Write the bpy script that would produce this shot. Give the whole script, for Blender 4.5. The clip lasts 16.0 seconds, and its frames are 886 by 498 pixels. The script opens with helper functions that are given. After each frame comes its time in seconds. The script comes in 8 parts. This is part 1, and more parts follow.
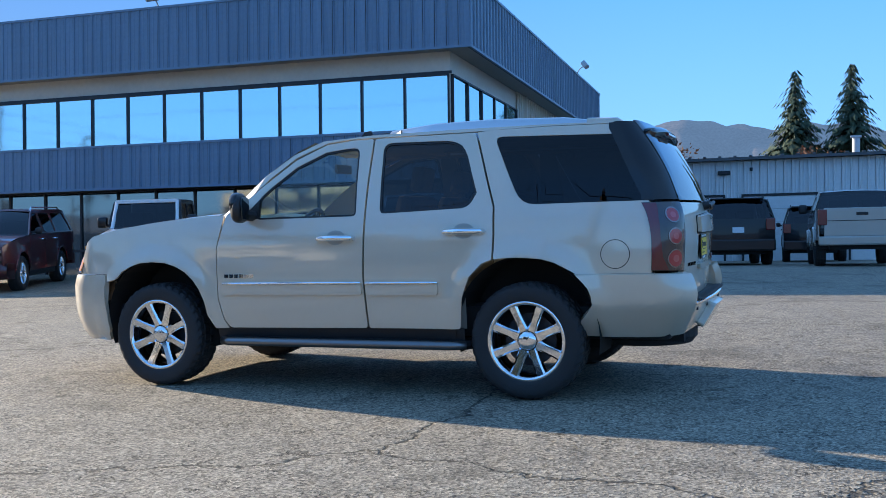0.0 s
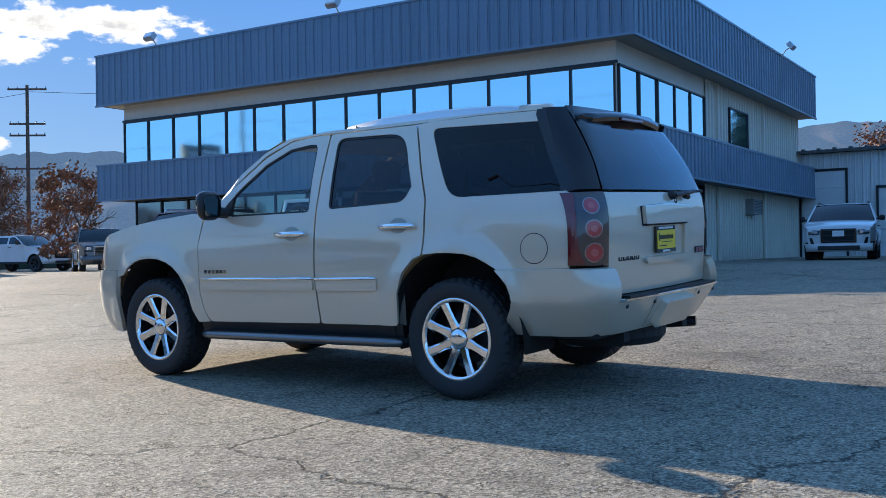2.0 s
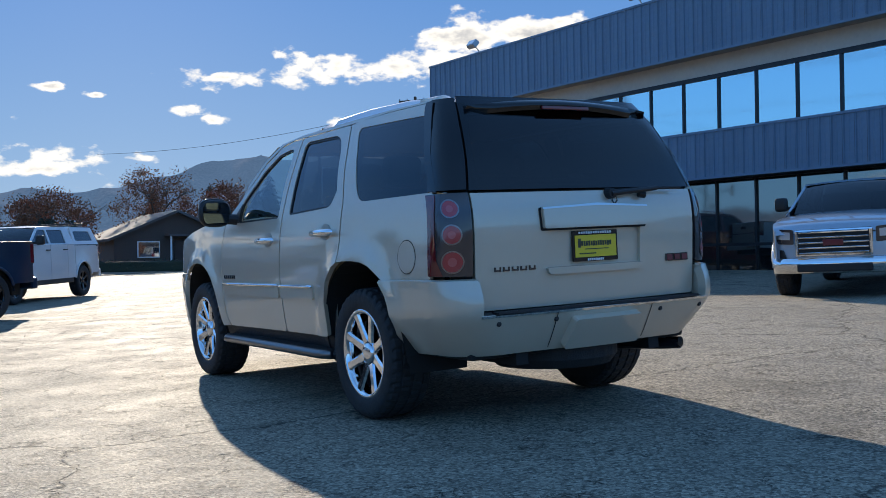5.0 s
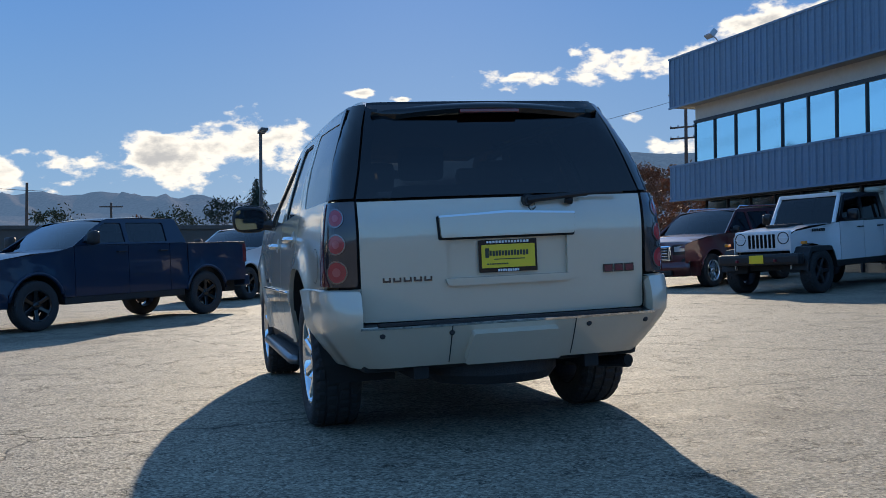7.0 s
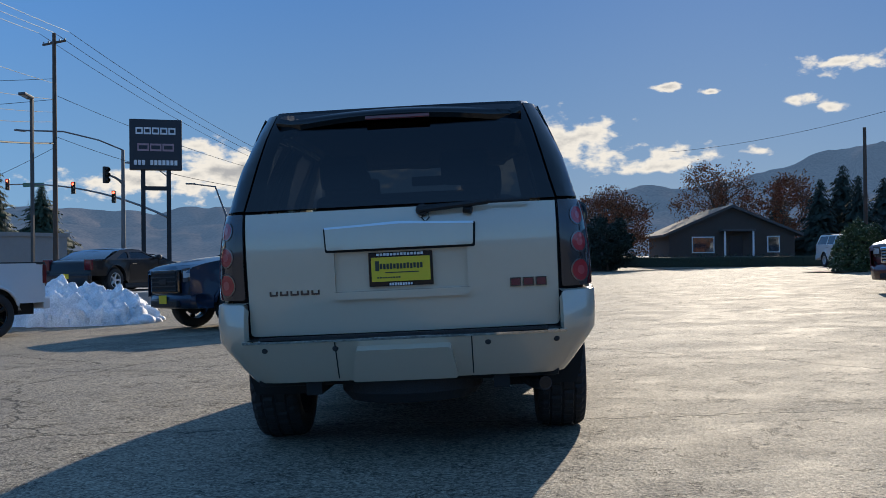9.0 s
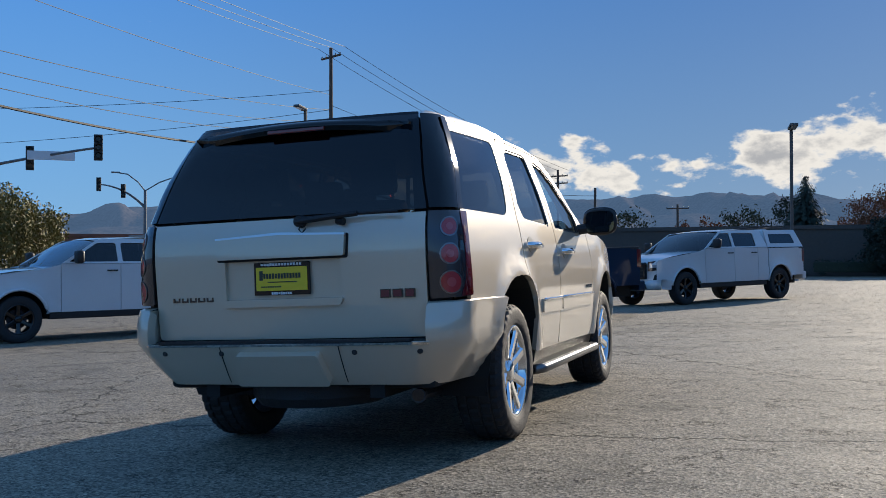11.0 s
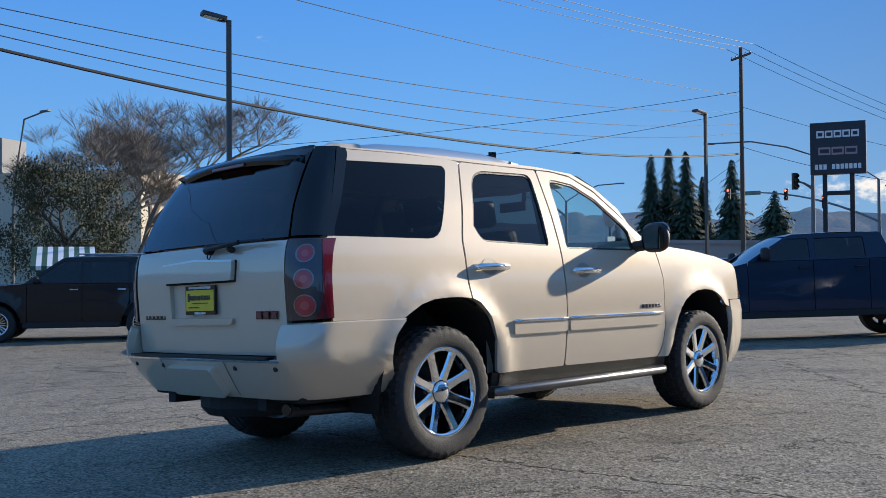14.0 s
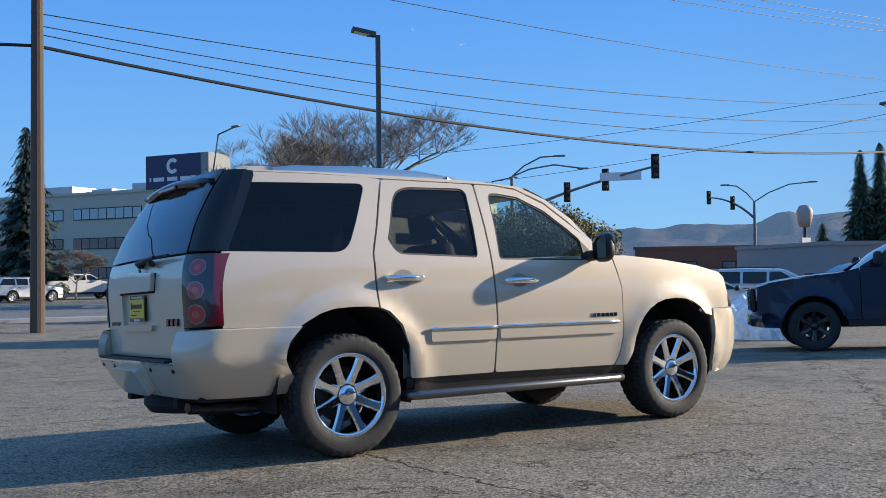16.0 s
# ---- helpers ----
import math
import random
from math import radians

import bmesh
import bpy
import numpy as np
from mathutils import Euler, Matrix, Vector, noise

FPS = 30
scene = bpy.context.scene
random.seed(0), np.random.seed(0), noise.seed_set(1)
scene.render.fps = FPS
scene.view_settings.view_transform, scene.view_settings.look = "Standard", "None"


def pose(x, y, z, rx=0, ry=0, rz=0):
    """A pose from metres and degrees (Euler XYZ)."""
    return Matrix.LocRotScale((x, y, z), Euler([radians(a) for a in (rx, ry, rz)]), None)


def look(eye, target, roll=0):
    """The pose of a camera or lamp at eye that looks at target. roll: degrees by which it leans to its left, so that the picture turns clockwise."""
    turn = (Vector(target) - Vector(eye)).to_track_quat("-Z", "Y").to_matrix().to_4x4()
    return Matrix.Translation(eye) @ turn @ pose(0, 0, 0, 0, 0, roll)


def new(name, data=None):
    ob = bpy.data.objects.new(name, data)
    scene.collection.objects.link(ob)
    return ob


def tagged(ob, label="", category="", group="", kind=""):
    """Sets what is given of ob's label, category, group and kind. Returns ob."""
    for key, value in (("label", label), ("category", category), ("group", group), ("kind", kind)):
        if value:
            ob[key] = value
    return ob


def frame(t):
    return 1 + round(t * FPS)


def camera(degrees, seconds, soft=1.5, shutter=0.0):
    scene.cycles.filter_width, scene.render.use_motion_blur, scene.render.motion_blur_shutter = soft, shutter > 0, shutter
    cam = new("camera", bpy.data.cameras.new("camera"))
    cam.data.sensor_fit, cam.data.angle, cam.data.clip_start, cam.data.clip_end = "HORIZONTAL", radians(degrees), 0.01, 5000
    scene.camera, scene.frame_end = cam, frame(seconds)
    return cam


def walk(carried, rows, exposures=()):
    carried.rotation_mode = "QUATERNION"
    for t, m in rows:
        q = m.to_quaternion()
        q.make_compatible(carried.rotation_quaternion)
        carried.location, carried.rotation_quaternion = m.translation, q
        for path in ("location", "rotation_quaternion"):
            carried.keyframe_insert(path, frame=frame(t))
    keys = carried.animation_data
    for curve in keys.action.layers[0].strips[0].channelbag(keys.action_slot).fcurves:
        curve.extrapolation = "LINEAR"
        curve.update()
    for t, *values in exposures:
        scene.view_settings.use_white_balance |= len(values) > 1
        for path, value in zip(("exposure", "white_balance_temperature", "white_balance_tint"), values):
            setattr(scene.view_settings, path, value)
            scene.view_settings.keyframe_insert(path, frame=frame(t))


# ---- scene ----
cam = camera(47.7, 16.0, soft=0.7)
PATH = [
    (0, (3.347, -7.335, 0.955), (2.633, -5.467, 0.965), -0.6),
    (0.5, (3.821, -7.109, 0.947), (3.006, -5.283, 0.957), -0.7),
    (1, (4.294, -6.842, 0.94), (3.377, -5.065, 0.948), -0.7),
    (1.5, (4.694, -6.539, 0.927), (3.665, -4.824, 0.935), -0.7),
    (2, (5.124, -6.219, 0.927), (3.974, -4.583, 0.934), -0.9),
    (2.5, (5.498, -5.85, 0.93), (4.225, -4.307, 0.937), -1.0),
    (3, (5.854, -5.443, 0.925), (4.471, -3.999, 0.933), -1.1),
    (3.5, (6.189, -5.004, 0.939), (4.709, -3.659, 0.948), -1.3),
    (3.7, (6.274, -4.816, 0.937), (4.759, -3.509, 0.947), -1.3),
    (6, (7.277, -2.708, 0.956), (5.447, -1.9, 0.974), -0.5),
    (6.5, (7.424, -2.202, 0.967), (5.538, -1.537, 0.986), -0.5),
    (7, (7.559, -1.657, 0.988), (5.626, -1.146, 1.004), -0.5),
    (7.5, (7.642, -1.117, 1.024), (5.674, -0.759, 1.038), -0.6),
    (8, (7.641, -0.553, 1.051), (5.652, -0.343, 1.065), -0.5),
    (8.5, (7.619, -0.022, 1.069), (5.62, 0.04, 1.084), -0.5),
    (9, (7.549, 0.463, 1.047), (5.551, 0.375, 1.064), -0.6),
    (9.2, (7.535, 0.648, 1.048), (5.54, 0.498, 1.066), -0.7),
    (11.3, (7.08, 2.802, 1.091), (5.22, 2.067, 1.118), -0.45),
    (11.5, (7.011, 2.98, 1.082), (5.175, 2.188, 1.114), -0.75),
    (12, (6.827, 3.407, 1.089), (5.06, 2.471, 1.125), -0.76),
    (12.5, (6.593, 3.862, 1.107), (4.907, 2.786, 1.146), -0.68),
    (13, (6.33, 4.333, 1.121), (4.735, 3.127, 1.161), -0.69),
    (13.5, (6.052, 4.784, 1.154), (4.545, 3.47, 1.195), -0.6),
    (14, (5.718, 5.184, 1.17), (4.295, 3.779, 1.209), -0.45),
    (14.5, (5.455, 5.584, 1.169), (4.11, 4.105, 1.212), -0.5),
    (15, (5.154, 5.951, 1.172), (3.885, 4.406, 1.216), -0.55),
    (15.5, (4.851, 6.304, 1.183), (3.659, 4.699, 1.23), -0.55),
    (16, (4.536, 6.657, 1.204), (3.423, 4.996, 1.253), -0.65),
]
walk(cam, [(t, look(eye, target, roll)) for t, eye, target, roll in PATH], [(0, 1.70, 6750, 10), (3.5, 1.36, 6650, 10), (6, 1.20, 6900, 10), (8, 1.00, 6950, 10), (9, 0.80, 6850, 10), (11.5, 0.78, 6600, 10), (12.5, 0.82, 6550, 10), (14, 0.98, 6550, 10), (16, 1.13, 6750, 10)])

# ---- light ----
SUN_AZ, SUN_EL = radians(166.0), radians(18.5)
SUN = Vector((math.cos(SUN_EL) * math.cos(SUN_AZ), math.cos(SUN_EL) * math.sin(SUN_AZ), math.sin(SUN_EL)))


def sky_world():
    w = bpy.data.worlds.new("sky")
    scene.world = w
    w.use_nodes = True
    nt = w.node_tree
    nt.nodes.clear()
    N, L = nt.nodes.new, nt.links.new
    sky = N("ShaderNodeTexSky")
    sky.sky_type = "NISHITA"
    sky.sun_disc = False
    sky.sun_elevation = SUN_EL
    sky.sun_rotation = radians(90) - SUN_AZ
    sky.altitude = 200
    sky.air_density, sky.dust_density, sky.ozone_density = 1.0, 0.2, 2.2
    co = N("ShaderNodeTexCoord")
    sep = N("ShaderNodeSeparateXYZ")
    L(co.outputs["Generated"], sep.inputs[0])
    mp = N("ShaderNodeMapping")
    mp.inputs["Scale"].default_value = (1.0, 1.0, 1.9)
    mp.inputs["Location"].default_value = (0.35, 0.1, 0.6)
    L(co.outputs["Generated"], mp.inputs[0])
    nz = N("ShaderNodeTexNoise")
    nz.inputs["Scale"].default_value, nz.inputs["Detail"].default_value, nz.inputs["Roughness"].default_value = 12.0, 12, 0.60
    L(mp.outputs[0], nz.inputs["Vector"])

    def ramp(src, lo, hi):
        r = N("ShaderNodeMapRange")
        r.interpolation_type = "SMOOTHSTEP"
        r.inputs["From Min"].default_value, r.inputs["From Max"].default_value = lo, hi
        L(src, r.inputs["Value"])
        return r.outputs[0]

    def math_node(op, a, b):
        m = N("ShaderNodeMath")
        m.operation = op
        for k, v in enumerate((a, b)):
            if isinstance(v, (int, float)):
                m.inputs[k].default_value = v
            else:
                L(v, m.inputs[k])
        return m.outputs[0]
    dot = N("ShaderNodeVectorMath")
    dot.operation = "DOT_PRODUCT"
    dot.inputs[1].default_value = (math.cos(radians(160)), math.sin(radians(160)), 0)
    L(co.outputs["Generated"], dot.inputs[0])
    # cumulus banks: azimuth, elevation, half width and half height in degrees
    banks = ((151, 10.8, 7.0, 1.1), (160.5, 10.1, 4.6, 0.7), (145, 12.4, 6.0, 1.2), (154.5, 7.8, 1.5, 0.5), (153, 6.0, 2.8, 0.9), (149.4, 6.2, 1.3, 0.6),
             (175.8, 5.8, 5.2, 1.9), (169.0, 5.1, 4.8, 1.3), (165.0, 5.6, 2.6, 0.9), (180.5, 5.5, 4.2, 1.6), (184.5, 5.2, 4.0, 1.4), (189.5, 4.6, 5.0, 1.4),
             (192.0, 6.4, 1.5, 0.6), (196.3, 4.8, 4.6, 1.6), (196.4, 6.3, 2.2, 0.8), (201.0, 4.2, 4.6, 1.2), (191.4, 6.8, 1.2, 0.5), (170.0, 9.3, 1.0, 0.26),
             (167.5, 8.95, 0.7, 0.2), (193.0, 4.9, 5.0, 1.5), (186.0, 5.2, 4.0, 1.3), (163.2, 8.2, 1.7, 0.5), (161.3, 7.7, 1.1, 0.4), (154.7, 7.7, 1.1, 0.4))
    field = None
    for az, el, wa, we in banks:
        a, e = radians(az), radians(el)
        mb = N("ShaderNodeMapping")
        mb.vector_type = "TEXTURE"
        mb.inputs["Location"].default_value = (math.cos(e) * math.cos(a), math.cos(e) * math.sin(a), math.sin(e))
        mb.inputs["Rotation"].default_value = (0, 0, a)
        mb.inputs["Scale"].default_value = (0.6, radians(wa), radians(we))
        L(co.outputs["Generated"], mb.inputs[0])
        ln = N("ShaderNodeVectorMath")
        ln.operation = "LENGTH"
        L(mb.outputs[0], ln.inputs[0])
        near = math_node("SUBTRACT", 1.0, ln.outputs["Value"])
        if wa < 3:
            near = math_node("SUBTRACT", math_node("MULTIPLY", near, 0.8), 0.15)
        field = near if field is None else math_node("MAXIMUM", field, near)
    wisp = N("ShaderNodeTexNoise")
    wisp.inputs["Scale"].default_value, wisp.inputs["Detail"].default_value = 44.0, 6
    L(mp.outputs[0], wisp.inputs["Vector"])
    lumps = math_node("ADD", math_node("MULTIPLY", math_node("SUBTRACT", nz.outputs[0], 0.5), 2.5), math_node("MULTIPLY", math_node("SUBTRACT", wisp.outputs[0], 0.5), 0.9))
    puff = math_node("ADD", lumps, math_node("MULTIPLY", math_node("MAXIMUM", field, -0.6), 0.66))
    dens = ramp(puff, 0.14, 0.42)
    shade = ramp(puff, 0.42, 0.88)
    cc = N("ShaderNodeMix")
    cc.data_type = "RGBA"
    cc.inputs["A"].default_value = (6.6, 6.4, 6.05, 1)
    cc.inputs["B"].default_value = (3.3, 3.4, 3.6, 1)
    L(shade, cc.inputs["Factor"])
    tint = N("ShaderNodeMix")
    tint.data_type, tint.blend_type = "RGBA", "MULTIPLY"
    tint.inputs["Factor"].default_value = 1
    tint.inputs["B"].default_value = (1.65, 1.7, 1.75, 1)
    L(sky.outputs[0], tint.inputs["A"])
    mix = N("ShaderNodeMix")
    mix.data_type = "RGBA"
    L(dens, mix.inputs["Factor"])
    # thin even haze over the whole dome, paler towards the horizon
    haze = N("ShaderNodeMix")
    haze.data_type = "RGBA"
    haze.inputs["A"].default_value = (1.40, 2.85, 5.2, 1)
    haze.inputs["B"].default_value = (0.33, 1.68, 5.15, 1)
    L(ramp(sep.outputs["Z"], 0.0, 0.42), haze.inputs["Factor"])
    even = N("ShaderNodeMix")
    even.data_type = "RGBA"
    high = N("ShaderNodeMapRange")
    for k, v in zip(("From Min", "From Max", "To Min", "To Max"), (0.28, 0.62, 0.93, 0.25)):
        high.inputs[k].default_value = v
    L(sep.outputs["Z"], high.inputs["Value"])
    L(high.outputs[0], even.inputs["Factor"])
    L(tint.outputs["Result"], even.inputs["A"])
    L(haze.outputs["Result"], even.inputs["B"])
    # deeper blue away from the sun, whiter towards it
    turn = N("ShaderNodeMix")
    turn.data_type = "RGBA"
    turn.inputs["A"].default_value = (0.80, 1.0, 1.06, 1)
    turn.inputs["B"].default_value = (0.66, 0.68, 0.70, 1)
    L(ramp(dot.outputs["Value"], 0.4, 0.98), turn.inputs["Factor"])
    tone = N("ShaderNodeMix")
    tone.data_type, tone.blend_type = "RGBA", "MULTIPLY"
    tone.inputs["Factor"].default_value = 1
    L(even.outputs["Result"], tone.inputs["A"])
    L(turn.outputs["Result"], tone.inputs["B"])
    L(tone.outputs["Result"], mix.inputs["A"])
    L(cc.outputs["Result"], mix.inputs["B"])
    bg = N("ShaderNodeBackground")
    bg.inputs["Strength"].default_value = 0.075
    L(mix.outputs["Result"], bg.inputs["Color"])
    out = N("ShaderNodeOutputWorld")
    L(bg.outputs[0], out.inputs[0])


sky_world()
sun_data = bpy.data.lights.new("sun", "SUN")
sun_data.energy, sun_data.angle, sun_data.color = 3.1, radians(0.53), (1.0, 0.90, 0.76)
sun = new("sun", sun_data)
sun.matrix_world = look(SUN * 80, (0, 0, 0))

# ---- materials ----
MATS = {}


def mat(name, color, rough=0.5, metal=0.0, coat=0.0, spec=0.5, vary=0.0, vscale=3.0, bump=0.0, bscale=60.0, emit=None, estr=0.0, island=0.0):
    """A principled material with colour variation at two scales and fine relief."""
    if name in MATS:
        return MATS[name]
    m = bpy.data.materials.new(name)
    MATS[name] = m
    m.use_nodes = True
    nt = m.node_tree
    p = nt.nodes["Principled BSDF"]
    N, L = nt.nodes.new, nt.links.new
    p.inputs["Base Color"].default_value = (*color, 1)
    p.inputs["Roughness"].default_value = rough
    p.inputs["Metallic"].default_value = metal
    p.inputs["Coat Weight"].default_value = coat
    p.inputs["Coat Roughness"].default_value = 0.03
    p.inputs["Specular IOR Level"].default_value = spec
    if emit:
        p.inputs["Emission Color"].default_value = (*emit, 1)
        p.inputs["Emission Strength"].default_value = estr
    co = None
    if vary or bump:
        co = N("ShaderNodeTexCoord")
    if vary:
        a, b = N("ShaderNodeTexNoise"), N("ShaderNodeTexNoise")
        a.inputs["Scale"].default_value, a.inputs["Detail"].default_value = vscale, 4
        b.inputs["Scale"].default_value, b.inputs["Detail"].default_value = vscale * 14, 5
        add = N("ShaderNodeMath")
        add.operation = "ADD"
        for k, n in enumerate((a, b)):
            L(co.outputs["Object"], n.inputs["Vector"])
            L(n.outputs[0], add.inputs[k])
        mr = N("ShaderNodeMapRange")
        mr.inputs["From Min"].default_value, mr.inputs["From Max"].default_value = 0.6, 1.4
        mr.inputs["To Min"].default_value, mr.inputs["To Max"].default_value = 1 - vary, 1 + vary
        L(add.outputs[0], mr.inputs["Value"])
        src = mr.outputs[0]
        if island:
            info = N("ShaderNodeObjectInfo")
            m2 = N("ShaderNodeMapRange")
            m2.inputs["To Min"].default_value, m2.inputs["To Max"].default_value = 1 - island, 1 + island
            L(info.outputs["Random"], m2.inputs["Value"])
            mul0 = N("ShaderNodeMath")
            mul0.operation = "MULTIPLY"
            L(src, mul0.inputs[0])
            L(m2.outputs[0], mul0.inputs[1])
            src = mul0.outputs[0]
        mul = N("ShaderNodeMix")
        mul.data_type, mul.blend_type = "RGBA", "MULTIPLY"
        mul.inputs["Factor"].default_value = 1
        mul.inputs["A"].default_value = (*color, 1)
        L(src, mul.inputs["B"])
        L(mul.outputs["Result"], p.inputs["Base Color"])
        mr2 = N("ShaderNodeMapRange")
        mr2.inputs["To Min"].default_value, mr2.inputs["To Max"].default_value = max(0.02, rough - 0.12 * vary * 4), min(1, rough + 0.12 * vary * 4)
        L(a.outputs[0], mr2.inputs["Value"])
        L(mr2.outputs[0], p.inputs["Roughness"])
    if bump:
        bn = N("ShaderNodeTexNoise")
        bn.inputs["Scale"].default_value, bn.inputs["Detail"].default_value = bscale, 6
        L(co.outputs["Object"], bn.inputs["Vector"])
        bp = N("ShaderNodeBump")
        bp.inputs["Strength"].default_value, bp.inputs["Distance"].default_value = bump, 0.02
        L(bn.outputs[0], bp.inputs["Height"])
        L(bp.outputs[0], p.inputs["Normal"])
    return m


def glass(name, tint, rough=0.0, see=0.8, gloss=0.055):
    """Thin vehicle or window glass: a tinted clear sheet with a mirror gloss."""
    if name in MATS:
        return MATS[name]
    m = bpy.data.materials.new(name)
    MATS[name] = m
    m.use_nodes = True
    nt = m.node_tree
    nt.nodes.clear()
    N, L = nt.nodes.new, nt.links.new
    tr, gl, fr, mx, out = N("ShaderNodeBsdfTransparent"), N("ShaderNodeBsdfGlossy"), N("ShaderNodeLayerWeight"), N("ShaderNodeMixShader"), N("ShaderNodeOutputMaterial")
    tr.inputs[0].default_value = (*[c * see for c in tint], 1)
    gl.inputs["Roughness"].default_value = rough
    gl.inputs[0].default_value = (0.95, 0.97, 1, 1)
    fr.inputs["Blend"].default_value = 0.5
    pw, sc = N("ShaderNodeMath"), N("ShaderNodeMath")
    pw.operation, sc.operation = "POWER", "MULTIPLY_ADD"
    pw.inputs[1].default_value, sc.inputs[1].default_value, sc.inputs[2].default_value = 4.0, 0.9, gloss
    L(fr.outputs["Facing"], pw.inputs[0])
    L(pw.outputs[0], sc.inputs[0])
    L(sc.outputs[0], mx.inputs[0])
    L(tr.outputs[0], mx.inputs[1])
    L(gl.outputs[0], mx.inputs[2])
    L(mx.outputs[0], out.inputs[0])
    return m


def mirror_glass(name, color, body, gloss):
    """Reflective building glass: a dark sheet with a strong tinted mirror coat."""
    if name in MATS:
        return MATS[name]
    m = bpy.data.materials.new(name)
    MATS[name] = m
    m.use_nodes = True
    nt = m.node_tree
    nt.nodes.clear()
    N, L = nt.nodes.new, nt.links.new
    d, gl, mx, out = N("ShaderNodeBsdfDiffuse"), N("ShaderNodeBsdfGlossy"), N("ShaderNodeMixShader"), N("ShaderNodeOutputMaterial")
    d.inputs[0].default_value = (*body, 1)
    gl.inputs[0].default_value = (*color, 1)
    gl.inputs["Roughness"].default_value = 0.045
    co, nz, bp = N("ShaderNodeTexCoord"), N("ShaderNodeTexNoise"), N("ShaderNodeBump")
    nz.inputs["Scale"].default_value = 0.6
    bp.inputs["Strength"].default_value, bp.inputs["Distance"].default_value = 0.12, 0.02
    L(co.outputs["Object"], nz.inputs["Vector"])
    L(nz.outputs[0], bp.inputs["Height"])
    L(bp.outputs[0], gl.inputs["Normal"])
    mx.inputs[0].default_value = gloss
    L(d.outputs[0], mx.inputs[1])
    L(gl.outputs[0], mx.inputs[2])
    L(mx.outputs[0], out.inputs[0])
    return m


def asphalt():
    m = bpy.data.materials.new("asphalt")
    m.use_nodes = True
    nt = m.node_tree
    p = nt.nodes["Principled BSDF"]
    N, L = nt.nodes.new, nt.links.new
    co = N("ShaderNodeTexCoord")

    def noise_tex(scale, detail=4, rough=0.6, vec=None):
        n = N("ShaderNodeTexNoise")
        n.inputs["Scale"].default_value, n.inputs["Detail"].default_value, n.inputs["Roughness"].default_value = scale, detail, rough
        L(vec or co.outputs["Object"], n.inputs["Vector"])
        return n

    def rng(src, a, b, c, d, smooth=False):
        r = N("ShaderNodeMapRange")
        if smooth:
            r.interpolation_type = "SMOOTHSTEP"
        for k, v in zip(("From Min", "From Max", "To Min", "To Max"), (a, b, c, d)):
            r.inputs[k].default_value = v
        L(src, r.inputs["Value"])
        return r.outputs[0]

    def mul(a, b, op="MULTIPLY"):
        k = N("ShaderNodeMath")
        k.operation = op
        for i, v in enumerate((a, b)):
            if isinstance(v, (int, float)):
                k.inputs[i].default_value = v
            else:
                L(v, k.inputs[i])
        return k.outputs[0]
    big = noise_tex(0.16, 5)
    mid = noise_tex(1.3, 6, 0.7)
    grit = noise_tex(48, 6, 0.85)
    stone = N("ShaderNodeTexVoronoi")
    stone.inputs["Scale"].default_value = 70
    L(co.outputs["Object"], stone.inputs["Vector"])
    warp = noise_tex(1.1, 5, 0.65)
    wadd = N("ShaderNodeMix")
    wadd.data_type = "VECTOR"
    wadd.inputs["Factor"].default_value = 0.42
    L(co.outputs["Object"], wadd.inputs["A"])
    L(warp.outputs["Color"], wadd.inputs["B"])

    def cracks(scale, width):
        v = N("ShaderNodeTexVoronoi")
        v.feature = "DISTANCE_TO_EDGE"
        v.inputs["Scale"].default_value = scale
        L(wadd.outputs["Result"], v.inputs["Vector"])
        return rng(v.outputs["Distance"], width * 0.35, width, 0, 1, True)

    def squiggles(scale, width, gate_scale, lo, hi):
        """Short broken hairline cracks: the level lines of a noise, kept only in patches."""
        n = noise_tex(scale, 5, 0.62)
        off = mul(n.outputs[0], 0.5, "SUBTRACT")
        k = N("ShaderNodeMath")
        k.operation = "ABSOLUTE"
        L(off, k.inputs[0])
        line = rng(k.outputs[0], width * 0.3, width, 1, 0, True)
        gate = rng(noise_tex(gate_scale, 3, 0.6).outputs[0], lo, hi, 0, 1, True)
        return mul(1.0, mul(line, gate), "SUBTRACT")
    coarse = cracks(0.24, 0.0022)
    fine = mul(squiggles(2.2, 0.010, 2.6, 0.54, 0.62), squiggles(6.5, 0.020, 4.0, 0.54, 0.64), "MINIMUM")
    crack = mul(fine, coarse, "MINIMUM")
    blot = noise_tex(13, 4, 0.7)
    tone = mul(mul(rng(big.outputs[0], 0.3, 0.7, 0.84, 1.16), rng(mid.outputs[0], 0.3, 0.7, 0.86, 1.14)), rng(grit.outputs[0], 0.28, 0.72, 0.12, 2.1))
    tone = mul(tone, rng(stone.outputs["Color"], 0, 1, 0.25, 1.85))
    tone = mul(tone, rng(blot.outputs[0], 0.3, 0.7, 0.86, 1.14))
    smear = cracks(0.55, 0.05)
    worn = rng(noise_tex(0.9, 3, 0.6).outputs[0], 0.46, 0.60, 0, 1, True)
    tone = mul(tone, mul(1.0, mul(mul(1.0, smear, "SUBTRACT"), mul(worn, 0.3)), "SUBTRACT"))
    tone = mul(tone, rng(crack, 0, 1, 0.32, 1))
    col = N("ShaderNodeMix")
    col.data_type, col.blend_type = "RGBA", "MULTIPLY"
    col.inputs["Factor"].default_value = 1
    col.inputs["A"].default_value = (0.208, 0.178, 0.132, 1)
    L(tone, col.inputs["B"])
    L(col.outputs["Result"], p.inputs["Base Color"])
    L(rng(mid.outputs[0], 0.3, 0.7, 0.70, 0.90), p.inputs["Roughness"])
